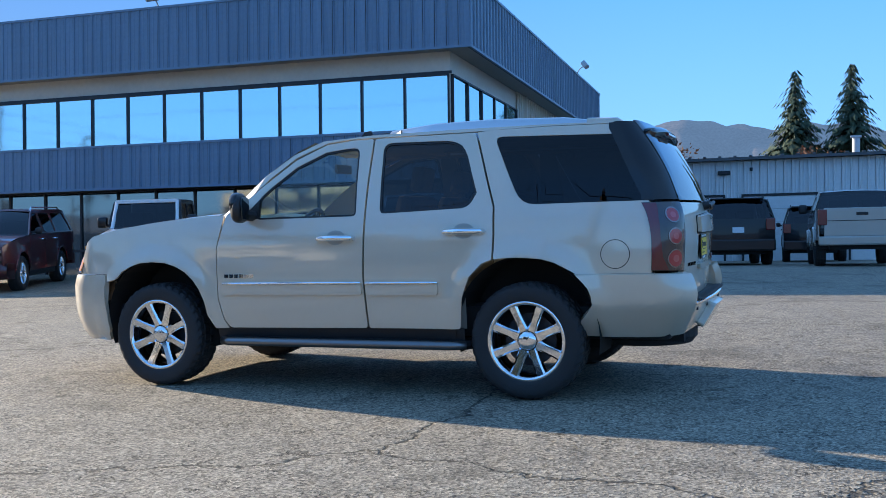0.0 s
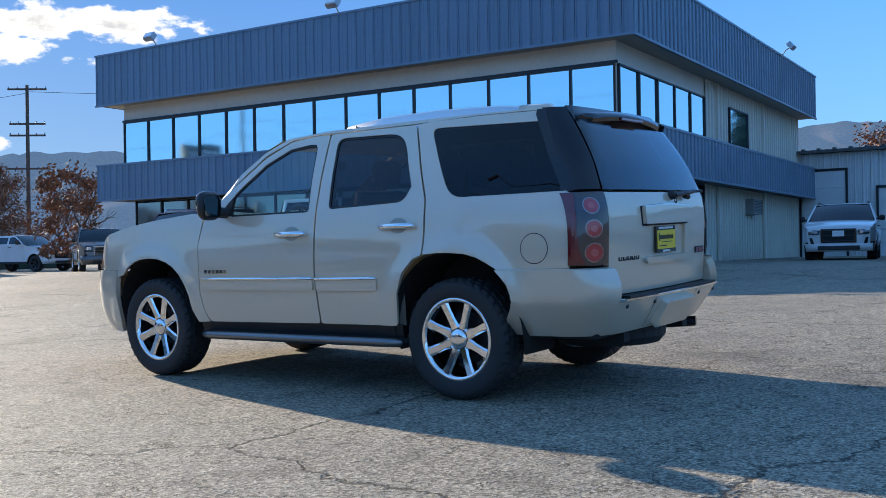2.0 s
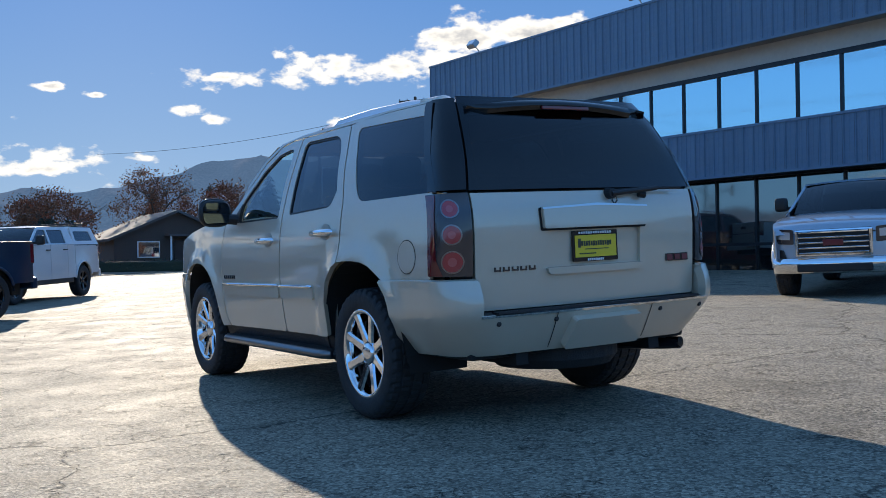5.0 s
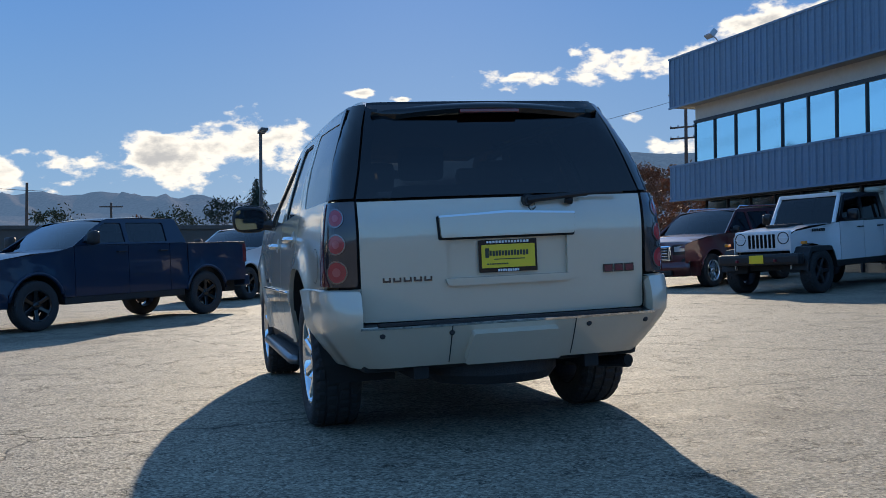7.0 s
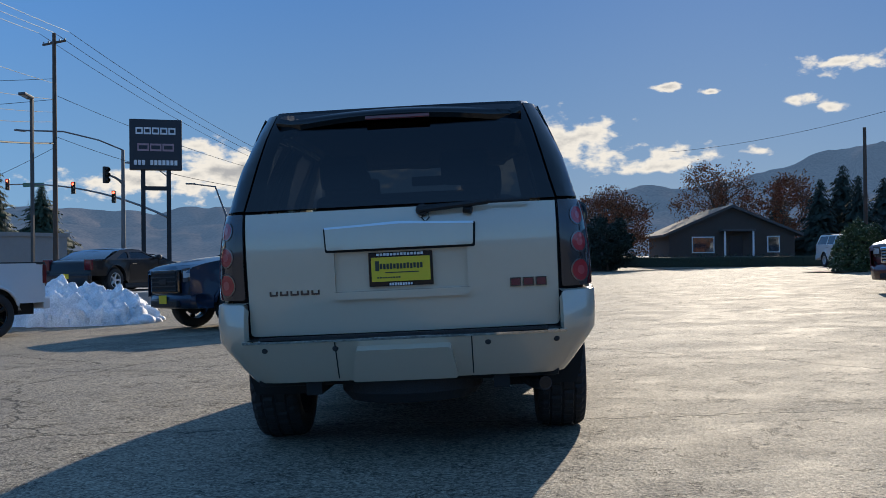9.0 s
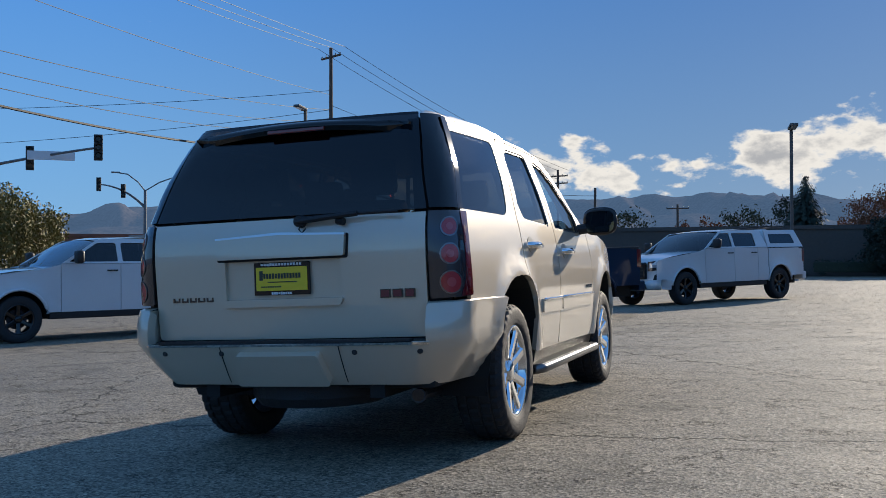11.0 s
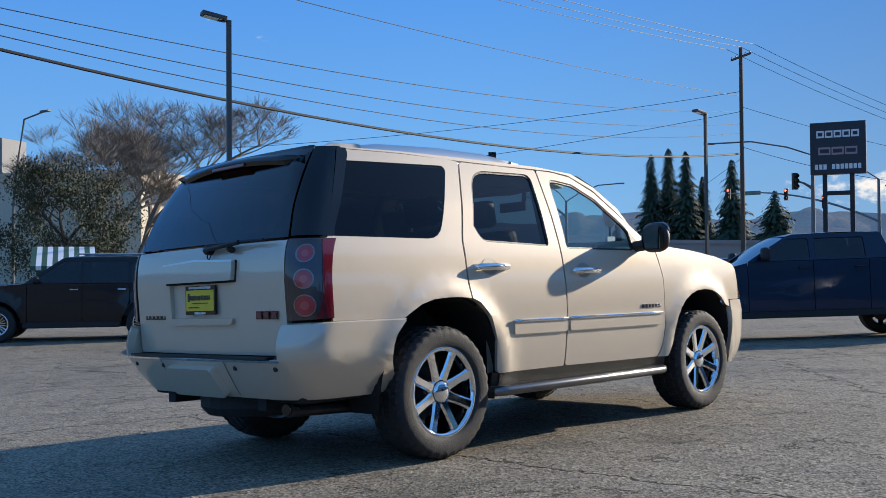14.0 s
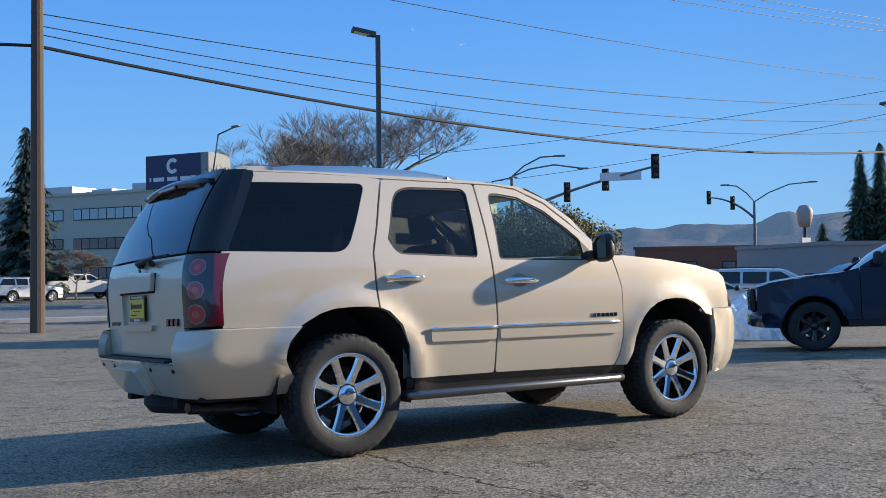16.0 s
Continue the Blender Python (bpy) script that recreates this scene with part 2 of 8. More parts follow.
    p.inputs["Specular IOR Level"].default_value = 0.25
    b1 = N("ShaderNodeBump")
    b1.inputs["Strength"].default_value, b1.inputs["Distance"].default_value = 1.0, 0.006
    L(mul(stone.outputs["Distance"], grit.outputs[0]), b1.inputs["Height"])
    b2 = N("ShaderNodeBump")
    b2.inputs["Strength"].default_value, b2.inputs["Distance"].default_value = 0.9, 0.012
    L(crack, b2.inputs["Height"])
    L(b1.outputs[0], b2.inputs["Normal"])
    b3 = N("ShaderNodeBump")
    b3.inputs["Strength"].default_value, b3.inputs["Distance"].default_value = 0.6, 0.05
    L(mid.outputs[0], b3.inputs["Height"])
    L(b2.outputs[0], b3.inputs["Normal"])
    L(b3.outputs[0], p.inputs["Normal"])
    return m


ASPHALT = asphalt()
PAINT = mat("champagne_paint", (0.60, 0.51, 0.39), 0.5, 0.20, 1.0, spec=0.15, vary=0.015, vscale=1.5)
PAINT.node_tree.nodes["Principled BSDF"].inputs["Coat IOR"].default_value = 2.0
PAINT.node_tree.nodes["Principled BSDF"].inputs["Coat Roughness"].default_value = 0.07
BLACK_PLASTIC = mat("black_plastic", (0.012, 0.012, 0.013), 0.5, bump=0.15, bscale=300)
GLOSS_BLACK = mat("gloss_black", (0.006, 0.006, 0.007), 0.06, coat=0.15)
UNDERBODY = mat("underbody", (0.01, 0.01, 0.01), 0.8)
RUBBER = mat("rubber", (0.02, 0.02, 0.021), 0.72, vary=0.25, vscale=20, bump=0.3, bscale=120)
CHROME = mat("chrome", (0.86, 0.87, 0.88), 0.05, 1.0)
SATIN = mat("satin_aluminium", (0.62, 0.64, 0.66), 0.28, 1.0)
DARK_METAL = mat("dark_metal", (0.05, 0.05, 0.055), 0.45, 0.8, vary=0.2)
GLASS_CLEAR = glass("clear_glass", (0.84, 0.97, 0.94), see=0.95)
GLASS_TINT = glass("tinted_glass", (0.15, 0.15, 0.155), see=0.8, gloss=0.04)
LAMP_RED = mat("red_lens", (0.13, 0.004, 0.008), 0.12, coat=1.0)
LAMP_RED_ROUND = mat("red_round_lens", (0.42, 0.028, 0.034), 0.12, coat=1.0)
LAMP_SMOKE = mat("smoked_lens", (0.04, 0.03, 0.031), 0.10, coat=1.0)
LAMP_CLEAR = mat("clear_lens", (0.62, 0.65, 0.68), 0.08, 0.5, coat=1.0)
AMBER = mat("amber_lens", (0.75, 0.25, 0.03), 0.12, coat=1.0)
LEATHER = mat("seat_leather", (0.30, 0.26, 0.20), 0.55, vary=0.1, vscale=8)
DASH = mat("dash_plastic", (0.03, 0.03, 0.032), 0.6)
PLATE_YELLOW = mat("plate_yellow", (0.86, 0.60, 0.03), 0.4)
PLATE_INK = mat("plate_ink", (0.05, 0.05, 0.03), 0.5)
WHITE_INK = mat("white_ink", (0.75, 0.78, 0.8), 0.4)
BADGE_RED = mat("badge_red", (0.16, 0.012, 0.02), 0.3, coat=0.5)

# ---- building helpers ----


def finish(name, bm, material, parent=None, label="", smooth=False):
    me = bpy.data.meshes.new(name)
    bm.to_mesh(me)
    bm.free()
    me.materials.append(material)
    if smooth:
        me.polygons.foreach_set("use_smooth", [True] * len(me.polygons))
    ob = new(name, me)
    if parent:
        ob.parent = parent
    if label:
        ob["label"] = label
    return ob


def part(name, bm, material, parent, label="", smooth=False):
    return finish(name, bm, material, parent, label, smooth)


def thing(name, m, label, category, group=""):
    e = new(name)
    e.empty_display_size = 0.2
    e.matrix_world = m
    return tagged(e, label, category, group)


def box(bm, x0, x1, y0, y1, z0, z1, bevel=0.0, m=None):
    r = bmesh.ops.create_cube(bm, size=1.0, matrix=Matrix.LocRotScale(((x0 + x1) / 2, (y0 + y1) / 2, (z0 + z1) / 2), None, (abs(x1 - x0), abs(y1 - y0), abs(z1 - z0))))
    vs = r["verts"]
    if bevel:
        es = {e for v in vs for e in v.link_edges}
        g = bmesh.ops.bevel(bm, geom=list(es), offset=bevel, segments=2, affect="EDGES", profile=0.6)
        vs = list({v for f in g["faces"] for v in f.verts} | {v for v in vs if v.is_valid})
    if m is not None:
        bmesh.ops.transform(bm, matrix=m, verts=vs)
    return vs


def box_bm(*a, **k):
    bm = bmesh.new()
    box(bm, *a, **k)
    return bm


def lathe(bm, profile, axis="y", seg=40, m=None):
    """Turn a profile of (radius, along) round an axis through the origin."""
    rings = []
    for k in range(seg):
        a = 2 * math.pi * k / seg
        c, s = math.cos(a), math.sin(a)
        ring = []
        for r, h in profile:
            co = (r * c, h, r * s) if axis == "y" else (r * c, r * s, h)
            ring.append(bm.verts.new(co))
        rings.append(ring)
    for k in range(seg):
        a, b = rings[k], rings[(k + 1) % seg]
        for i in range(len(profile) - 1):
            try:
                bm.faces.new((a[i], b[i], b[i + 1], a[i + 1]))
            except ValueError:
                pass
    vs = [v for r in rings for v in r]
    if m is not None:
        bmesh.ops.transform(bm, matrix=m, verts=vs)
    return vs


def tube(bm, pts, radius, seg=8, closed=False, taper=None):
    """A round bar along points."""
    pts = [Vector(p) for p in pts]
    rings = []
    n = len(pts)
    for i, p in enumerate(pts):
        a = pts[(i - 1) % n] if (closed or i) else p
        b = pts[(i + 1) % n] if (closed or i < n - 1) else p
        d = (b - a).normalized()
        u = d.orthogonal() if abs(d.z) > 0.95 else Vector((-d.y, d.x, 0)).normalized()
        if i and not closed:
            pass
        u = (u - d * u.dot(d)).normalized()
        v = d.cross(u)
        r = radius if taper is None else radius + (taper - radius) * i / (n - 1)
        rings.append([bm.verts.new(p + r * (math.cos(2 * math.pi * k / seg) * u + math.sin(2 * math.pi * k / seg) * v)) for k in range(seg)])
    for i in range(n if closed else n - 1):
        a, b = rings[i], rings[(i + 1) % n]
        for k in range(seg):
            bm.faces.new((a[k], a[(k + 1) % seg], b[(k + 1) % seg], b[k]))
    if not closed:
        bm.faces.new(rings[0][::-1])
        bm.faces.new(rings[-1])


def rounded(pts, n=4):
    """A polygon with its corners rounded: points (a, b) or (a, b, radius)."""
    out = []
    k = len(pts)
    for i in range(k):
        p = pts[i]
        if len(p) == 2 or p[2] == 0:
            out.append((p[0], p[1]))
            continue
        c, a, b = Vector(p[:2]), Vector(pts[i - 1][:2]), Vector(pts[(i + 1) % k][:2])
        da, db = a - c, b - c
        ra, rb = min(p[2], da.length * 0.48), min(p[2], db.length * 0.48)
        pa, pb = c + da.normalized() * ra, c + db.normalized() * rb
        for j in range(n + 1):
            t = j / n
            q = pa * (1 - t) ** 2 + c * 2 * t * (1 - t) + pb * t * t
            out.append((q.x, q.y))
    return out


def inset(poly, d):
    """A polygon moved inwards by d."""
    k = len(poly)
    area = sum(poly[i][0] * poly[(i + 1) % k][1] - poly[(i + 1) % k][0] * poly[i][1] for i in range(k))
    s = 1 if area > 0 else -1
    out = []
    for i in range(k):
        a, b, c = Vector(poly[i - 1]), Vector(poly[i]), Vector(poly[(i + 1) % k])
        e1, e2 = (b - a), (c - b)
        if e1.length < 1e-7 or e2.length < 1e-7:
            out.append(tuple(b))
            continue
        e1.normalize()
        e2.normalize()
        n1, n2 = Vector((-e1.y, e1.x)) * s, Vector((-e2.y, e2.x)) * s
        h = n1 + n2
        q = h.dot(n1)
        h = h / max(q, 0.35)
        out.append(tuple(b + h * d))
    return out


def panel_bm(loops, fn, thick=0.02, grid=0.07, lift=0.0, flip=False):
    """A skin panel: flat outlines (the first the edge, the others holes) laid on the surface fn(a, b), with a turned-in edge."""
    bm = bmesh.new()
    edges = []
    for lp in loops:
        vs = [bm.verts.new((a, b, 0)) for a, b in lp]
        edges += [bm.edges.new((vs[i], vs[(i + 1) % len(vs)])) for i in range(len(vs))]
    bmesh.ops.triangle_fill(bm, use_beauty=True, use_dissolve=False, edges=edges, normal=(0, 0, 1))
    al = [v.co.x for v in bm.verts]
    bl = [v.co.y for v in bm.verts]
    for axis, lo, hi in ((0, min(al), max(al)), (1, min(bl), max(bl))):
        k = math.floor(lo / grid) + 1
        while k * grid < hi - 1e-6:
            co = [0, 0, 0]
            no = [0, 0, 0]
            co[axis], no[axis] = k * grid, 1
            bmesh.ops.bisect_plane(bm, geom=bm.verts[:] + bm.edges[:] + bm.faces[:], dist=1e-6, plane_co=co, plane_no=no)
            k += 1
    bmesh.ops.triangulate(bm, faces=bm.faces[:])
    h = 2e-3
    nrm = {}
    for v in bm.verts:
        a, b = v.co.x, v.co.y
        p = Vector(fn(a, b))
        n = (Vector(fn(a + h, b)) - Vector(fn(a - h, b))).cross(Vector(fn(a, b + h)) - Vector(fn(a, b - h)))
        n = n.normalized() if n.length > 1e-12 else Vector((0, 0, 1))
        if flip:
            n = -n
        nrm[v] = (p + n * lift, n)
    for v, (p, n) in nrm.items():
        v.co = p
    rim = [e for e in bm.edges if len(e.link_faces) == 1]
    if flip:
        bmesh.ops.reverse_faces(bm, faces=bm.faces[:])
    for f in bm.faces:
        f.smooth = True
    if thick:
        for e in rim:
            a, b = e.verts
            q = [bm.verts.new(c) for c in (nrm[a][0], nrm[b][0], nrm[b][0] - nrm[b][1] * thick, nrm[a][0] - nrm[a][1] * thick)]
            bm.faces.new(q)
    return bm


def panel(name, loops, fn, material, parent, label="", **k):
    if loops and isinstance(loops[0][0], (int, float)):
        loops = [loops]
    return part(name, panel_bm(loops, fn, **k), material, parent, label)


def interp(tab, x):
    if x <= tab[0][0]:
        return tab[0][1]
    for (a, va), (b, vb) in zip(tab, tab[1:]):
        if x <= b:
            t = (x - a) / (b - a)
            return va + (vb - va) * t
    return tab[-1][1]


def soft(tab, x, w=0.05):
    return (interp(tab, x - w) + 2 * interp(tab, x - w / 2) + 2 * interp(tab, x) + 2 * interp(tab, x + w / 2) + interp(tab, x + w)) / 8


# ---- ground ----
RISE = [(-40, -0.36), (-10, -0.35), (-8, -0.3), (3, 0.111), (10, 0.225), (16, 0.54), (20, 0.55)]


def ground_z(x, y):
    far = min(1, max(0, (-x - 18) / 26))
    s = soft(RISE, y, 1.5)
    return 0.003 * max(-30, min(30, x)) + s * (1 - 0.35 * far * far * (3 - 2 * far) * (1 if y > 0 else 0))


def build_ground():
    bm = bmesh.new()
    xs = [-3000, -1500, -700, -300, -150, -90] + [-70 + 2.0 * i for i in range(56)] + [48, 60, 90, 150, 300, 700, 1500, 3000]
    rows = []
    for y in xs:
        rows.append([bm.verts.new((x, y, ground_z(x, y))) for x in xs])
    for j in range(len(xs) - 1):
        for i in range(len(xs) - 1):
            bm.faces.new((rows[j][i], rows[j][i + 1], rows[j + 1][i + 1], rows[j + 1][i]))
    return tagged(finish("ground", bm, ASPHALT, smooth=True), "worn grey asphalt lot with fine cracks and sealed seams", "ground", kind="structure")


build_ground()


def on_ground(x, y, heading):
    """A pose on the ground whose -X axis points along the heading (degrees from +X)."""
    h = 0.5
    n = Vector((-(ground_z(x + h, y) - ground_z(x - h, y)) / (2 * h), -(ground_z(x, y + h) - ground_z(x, y - h)) / (2 * h), 1)).normalized()
    f = Vector((-math.cos(radians(heading)), -math.sin(radians(heading)), 0))
    f = (f - n * f.dot(n)).normalized()
    s = n.cross(f)
    m = Matrix((f, s, n)).transposed().to_4x4()
    m.translation = (x, y, ground_z(x, y))
    return m

# ---- wheels ----


def make_wheel(parent, r, width, rim_r, style, at, side, name="wheel", spoke_mat=None, cache={}):
    """A wheel whose outer face looks to side (+1 or -1) along y: barrel with tyre, rim, hub cap."""
    key = (r, width, rim_r, style, (spoke_mat or CHROME).name)
    if key not in cache:
        w2 = width / 2
        bm = bmesh.new()
        # drum and brake disc behind the spokes
        lathe(bm, [(0.0, -0.02), (rim_r * 0.68, -0.02), (rim_r * 0.68, 0.0), (0.0, 0.0)], seg=28)
        lathe(bm, [(rim_r * 0.97, -w2 * 0.9), (rim_r * 0.93, w2 * 0.80)], seg=36)
        barrel = bm
        bm = bmesh.new()
        # one skin with tread blocks and shoulder lugs pressed into it
        tread = [(w2 * q, k) for q, k in ((-0.80, 1), (-0.58, 1), (-0.54, 0), (-0.48, 0), (-0.44, 2), (-0.08, 2), (-0.04, 0), (0.04, 0), (0.08, 1), (0.44, 1), (0.48, 0), (0.54, 0), (0.58, 2), (0.80, 2))]
        flank = [(rim_r * 1.0, 0.88), (rim_r * 1.06, 0.97), (rim_r + (r - rim_r) * 0.30, 1.01), ((r + rim_r) / 2 + 0.02, 1.03), (r * 0.93, 1.0), (r * 0.955, 0.95)]
        n = 144 if r > 0.36 else 56
        rings = []
        for k in range(n):
            a = 2 * math.pi * k / n
            ring = []
            lug = 0.0 if k % 4 in (0, 1) else 1.0
            for rr, q in flank:
                ring.append((rr - (0.006 if lug and q <= 0.95 else 0.0), -w2 * q + (0.004 * lug if rr > r * 0.92 else 0.0)))
            for y, kind in tread:
                cut = 0.009 if kind == 0 else (0.008 if (k + 2 * (kind == 2)) % 4 == 3 else 0.0)
                ring.append((r * (1 - 0.022 * abs(y / w2) ** 3) - cut, y))
            for rr, q in flank[::-1]:
                ring.append((rr - (0.006 if lug and q <= 0.95 and rr > r * 0.9 else 0.0), w2 * q - (0.004 * lug if rr > r * 0.92 else 0.0)))
            c, s_ = math.cos(a), math.sin(a)
            rings.append([bm.verts.new((p * c, y, p * s_)) for p, y in ring])
        for k in range(n):
            a, b = rings[k], rings[(k + 1) % n]
            for q in range(len(a) - 1):
                f = bm.faces.new((a[q], b[q], b[q + 1], a[q + 1]))
                f.smooth = q < 4 or q > len(a) - 7
        tyre = bm
        bm = bmesh.new()
        lathe(bm, [(rim_r * 0.90, w2 * 0.2), (rim_r * 0.915, w2 * 0.78), (rim_r * 0.95, w2 * 0.90), (rim_r * 1.02, w2 * 0.93), (rim_r * 1.045, w2 * 0.86), (rim_r * 1.0, w2 * 0.7)], seg=56)
        for f in bm.faces:
            f.smooth = True
        if style == "eight":
            spokes, w0, w1 = 8, 0.062, 0.060
        elif style == "six":
            spokes, w0, w1 = 6, 0.07, 0.08
        elif style == "multi":
            spokes, w0, w1 = 20, 0.022, 0.016
        else:
            spokes, w0, w1 = 5, 0.08, 0.06
        for k in range(spokes):
            a = 2 * math.pi * (k + 0.5) / spokes
            rot = Matrix.Rotation(a, 4, "Y")
            r0, r1 = rim_r * 0.26, rim_r * 0.95
            y0, y1 = w2 * 0.60, w2 * 0.80
            secs = []
            for t in (0, 0.35, 0.7, 1.0):
                rr = r0 + (r1 - r0) * t
                hw = (w0 + (w1 - w0) * t) * (1 - 0.18 * math.sin(math.pi * t)) / 2 * 1.15
                yy = y0 + (y1 - y0) * t
                secs.append([bm.verts.new(rot @ Vector(q)) for q in ((rr, yy - 0.05, -hw * 1.05), (rr, yy - 0.004, -hw), (rr, yy + 0.008, -hw * 0.62), (rr, yy + 0.008, hw * 0.62), (rr, yy - 0.004, hw), (rr, yy - 0.05, hw * 1.05))])
            for s0, s1 in zip(secs, secs[1:]):
                for i in range(5):
                    f = bm.faces.new((s0[i], s0[i + 1], s1[i + 1], s1[i]))
        lathe(bm, [(rim_r * 0.34, w2 * 0.3), (rim_r * 0.335, w2 * 0.62), (rim_r * 0.30, w2 * 0.66), (rim_r * 0.27, w2 * 0.64)], seg=32)
        rim = bm
        bm = bmesh.new()
        lathe(bm, [(0.0, w2 * 0.80), (rim_r * 0.10, w2 * 0.795), (rim_r * 0.20, w2 * 0.76), (rim_r * 0.235, w2 * 0.72), (rim_r * 0.25, w2 * 0.60)], seg=32)
        for f in bm.faces:
            f.smooth = True
        cap = bm
        obs = []
        for nm, b, mt in (("wheel", barrel, DARK_METAL), ("tyre", tyre, RUBBER), ("rim", rim, spoke_mat or CHROME), ("hub_cap", cap, spoke_mat or CHROME)):
            me = bpy.data.meshes.new(nm)
            b.to_mesh(me)
            b.free()
            me.materials.append(mt)
            obs.append(me)
        cache[key] = obs
    b, ty, ri, ca = cache[key]
    wheel = new(name, b)
    wheel.parent = parent
    wheel.matrix_basis = Matrix.Translation(at) @ Matrix.Rotation(0 if side > 0 else math.pi, 4, "Z")
    for nm, me, lab in (("tyre", ty, "black all-terrain tyre"), ("rim", ri, ""), ("hub_cap", ca, "")):
        o = new(nm, me)
        o.parent = wheel
        if lab:
            o["label"] = lab
    return wheel


def bars(bm, x0, x1, z, h, n, y, depth, seed):
    """A row of plain marks standing for lettering, on the plane x = y."""
    rnd = random.Random(seed)
    w = (x1 - x0) / n
    for k in range(n):
        box(bm, y, y + depth, x0 + w * k, x0 + w * (k + 0.72), z - h / 2 * rnd.uniform(0.8, 1), z + h / 2 * rnd.uniform(0.8, 1))


# ---- the subject: a large sport utility vehicle ----
SUV_W = [(0.30, 0.90), (0.42, 0.945), (0.60, 0.968), (0.78, 0.980), (0.95, 0.982), (1.10, 0.972), (1.22, 0.955), (1.28, 0.943), (1.50, 0.880), (1.75, 0.785), (1.90, 0.722)]
SUV_REAR = [(0.30, 2.46), (0.64, 2.515), (0.85, 2.53), (1.10, 2.545), (1.24, 2.535), (1.30, 2.515), (1.50, 2.435), (1.70, 2.325), (1.80, 2.255), (1.90, 2.17)]


def suv_w(x, z):
    w = soft(SUV_W, z, 0.06)
    if x > 1.2:
        w -= 0.024 * ((x - 1.2) / 1.1) ** 2
    if z > 1.35:
        k = min(1, (z - 1.35) / 0.2)
        w += k * (0.012 * min(1, max(0, (x - 0.3) / 1.4)) - 0.022 * min(1, max(0, (0.3 - x) / 0.9)))
    if x < -1.1:
        w -= 0.075 * ((-x - 1.1) / 1.1) ** 2
    if x < -2.10:
        w -= 0.34 * (1 - math.sqrt(max(0.05, 1 - ((-2.10 - x) / 0.34) ** 2)))
    for xc in (-1.473, 1.473):
        d = math.hypot(x - xc, z - 0.44)
        w += 0.026 * math.exp(-((d - 0.53) / 0.075) ** 2)
    return w


def wrap(u, z, xr_tab, r, crown=0.05, wadd=0.0):
    """Round the rear: u is the way from the centre line, across the back, round the corner and along the side."""
    s, a = (1 if u >= 0 else -1), abs(u)
    w = suv_w(2.2, z) + wadd
    xr = soft(xr_tab, z, 0.05)
    flat = w - r
    if a <= flat:
        return (xr - crown * (a / 0.9) ** 2, u, z)
    xc = xr - crown * (flat / 0.9) ** 2
    arc = r * math.pi / 2
    if a <= flat + arc:
        t = (a - flat) / r
        return (xc - r + r * math.cos(t), s * (flat + r * math.sin(t)), z)
    x = xc - r - (a - flat - arc)
    return (x, s * (suv_w(x, z) + wadd - (suv_w(xc - r, z) + wadd - w)), z)


def tail(u, z):
    return wrap(u, z, SUV_REAR, 0.17, 0.05)


BUMP_REAR = [(0.38, 2.445), (0.44, 2.50), (0.55, 2.565), (0.63, 2.606), (0.66, 2.627), (0.80, 2.61), (0.84, 2.57)]


def bumper(u, z):
    return wrap(u, z, BUMP_REAR, 0.24, 0.05, 0.018 + min(0.004, (z - 0.62) * 0.14) + min(0.0, (z - 0.64) * 0.42))


def suv_top(x, y):
    """Roof, windscreen header to tailgate."""
    z = soft([(-0.45, 1.735), (-0.10, 1.826), (0.3, 1.846), (0.9, 1.850), (1.6, 1.844), (2.1, 1.822), (2.4, 1.80)], x, 0.15)
    return (x, y, z - 0.045 * (y / 0.70) ** 2 - 0.028 * max(0, (abs(y) - 0.60) / 0.14) ** 2)


def suv_hood(x, y):
    z = soft([(-2.42, 1.08), (-2.25, 1.165), (-1.9, 1.235), (-1.4, 1.285), (-0.8, 1.325)], x, 0.1)
    a = abs(y)
    z += 0.018 * math.exp(-((a - 0.45) / 0.16) ** 2)
    return (x, y, z - 0.055 * max(0, (a - 0.55) / 0.35) ** 2)


def suv_screen(y, t):
    """Windscreen: t runs from the cowl up to the header."""
    k = 1 - (y / 0.80) ** 2
    a, b = Vector((-1.00 - 0.16 * k, y * 1.0, 1.262)), Vector((-0.16 - 0.13 * k, y * 0.84, 1.808 + 0.02 * k))
    p = a.lerp(b, t)
    return (p.x, p.y, p.z + 0.03 * math.sin(math.pi * t))


def suv_front(u, z):
    s, a = (1 if u >= 0 else -1), abs(u)
    w = suv_w(-2.15, z) + 0.01
    xf = soft([(0.28, -2.33), (0.36, -2.44), (0.55, -2.50), (0.80, -2.50), (0.86, -2.46), (1.0, -2.40), (1.10, -2.33), (1.2, -2.22)], z, 0.05)
    r, crown = 0.34, 0.07
    flat = w - r
    if a <= flat:
        return (xf + crown * (a / 0.9) ** 2, u, z)
    xc = xf + crown * (flat / 0.9) ** 2
    arc = r * math.pi / 2
    if a <= flat + arc:
        t = (a - flat) / r
        return (xc + r - r * math.cos(t), s * (flat + r * math.sin(t)), z)
    x = xc + r + (a - flat - arc)
    return (x, s * (suv_w(x, z) + 0.01), z)


def arch(xc, dx=0.0):
    """The wheel opening, from the rear foot over the top to the front foot."""
    pts = []
    for k in range(17):
        a = math.pi * (-0.02 + 1.04 * k / 16)
        c, s = math.cos(a), math.sin(a)
        pts.append((xc + 0.478 * (abs(c) ** 0.86) * (1 if c > 0 else -1), 0.445 + 0.508 * max(0, s) ** 0.80))
    return pts


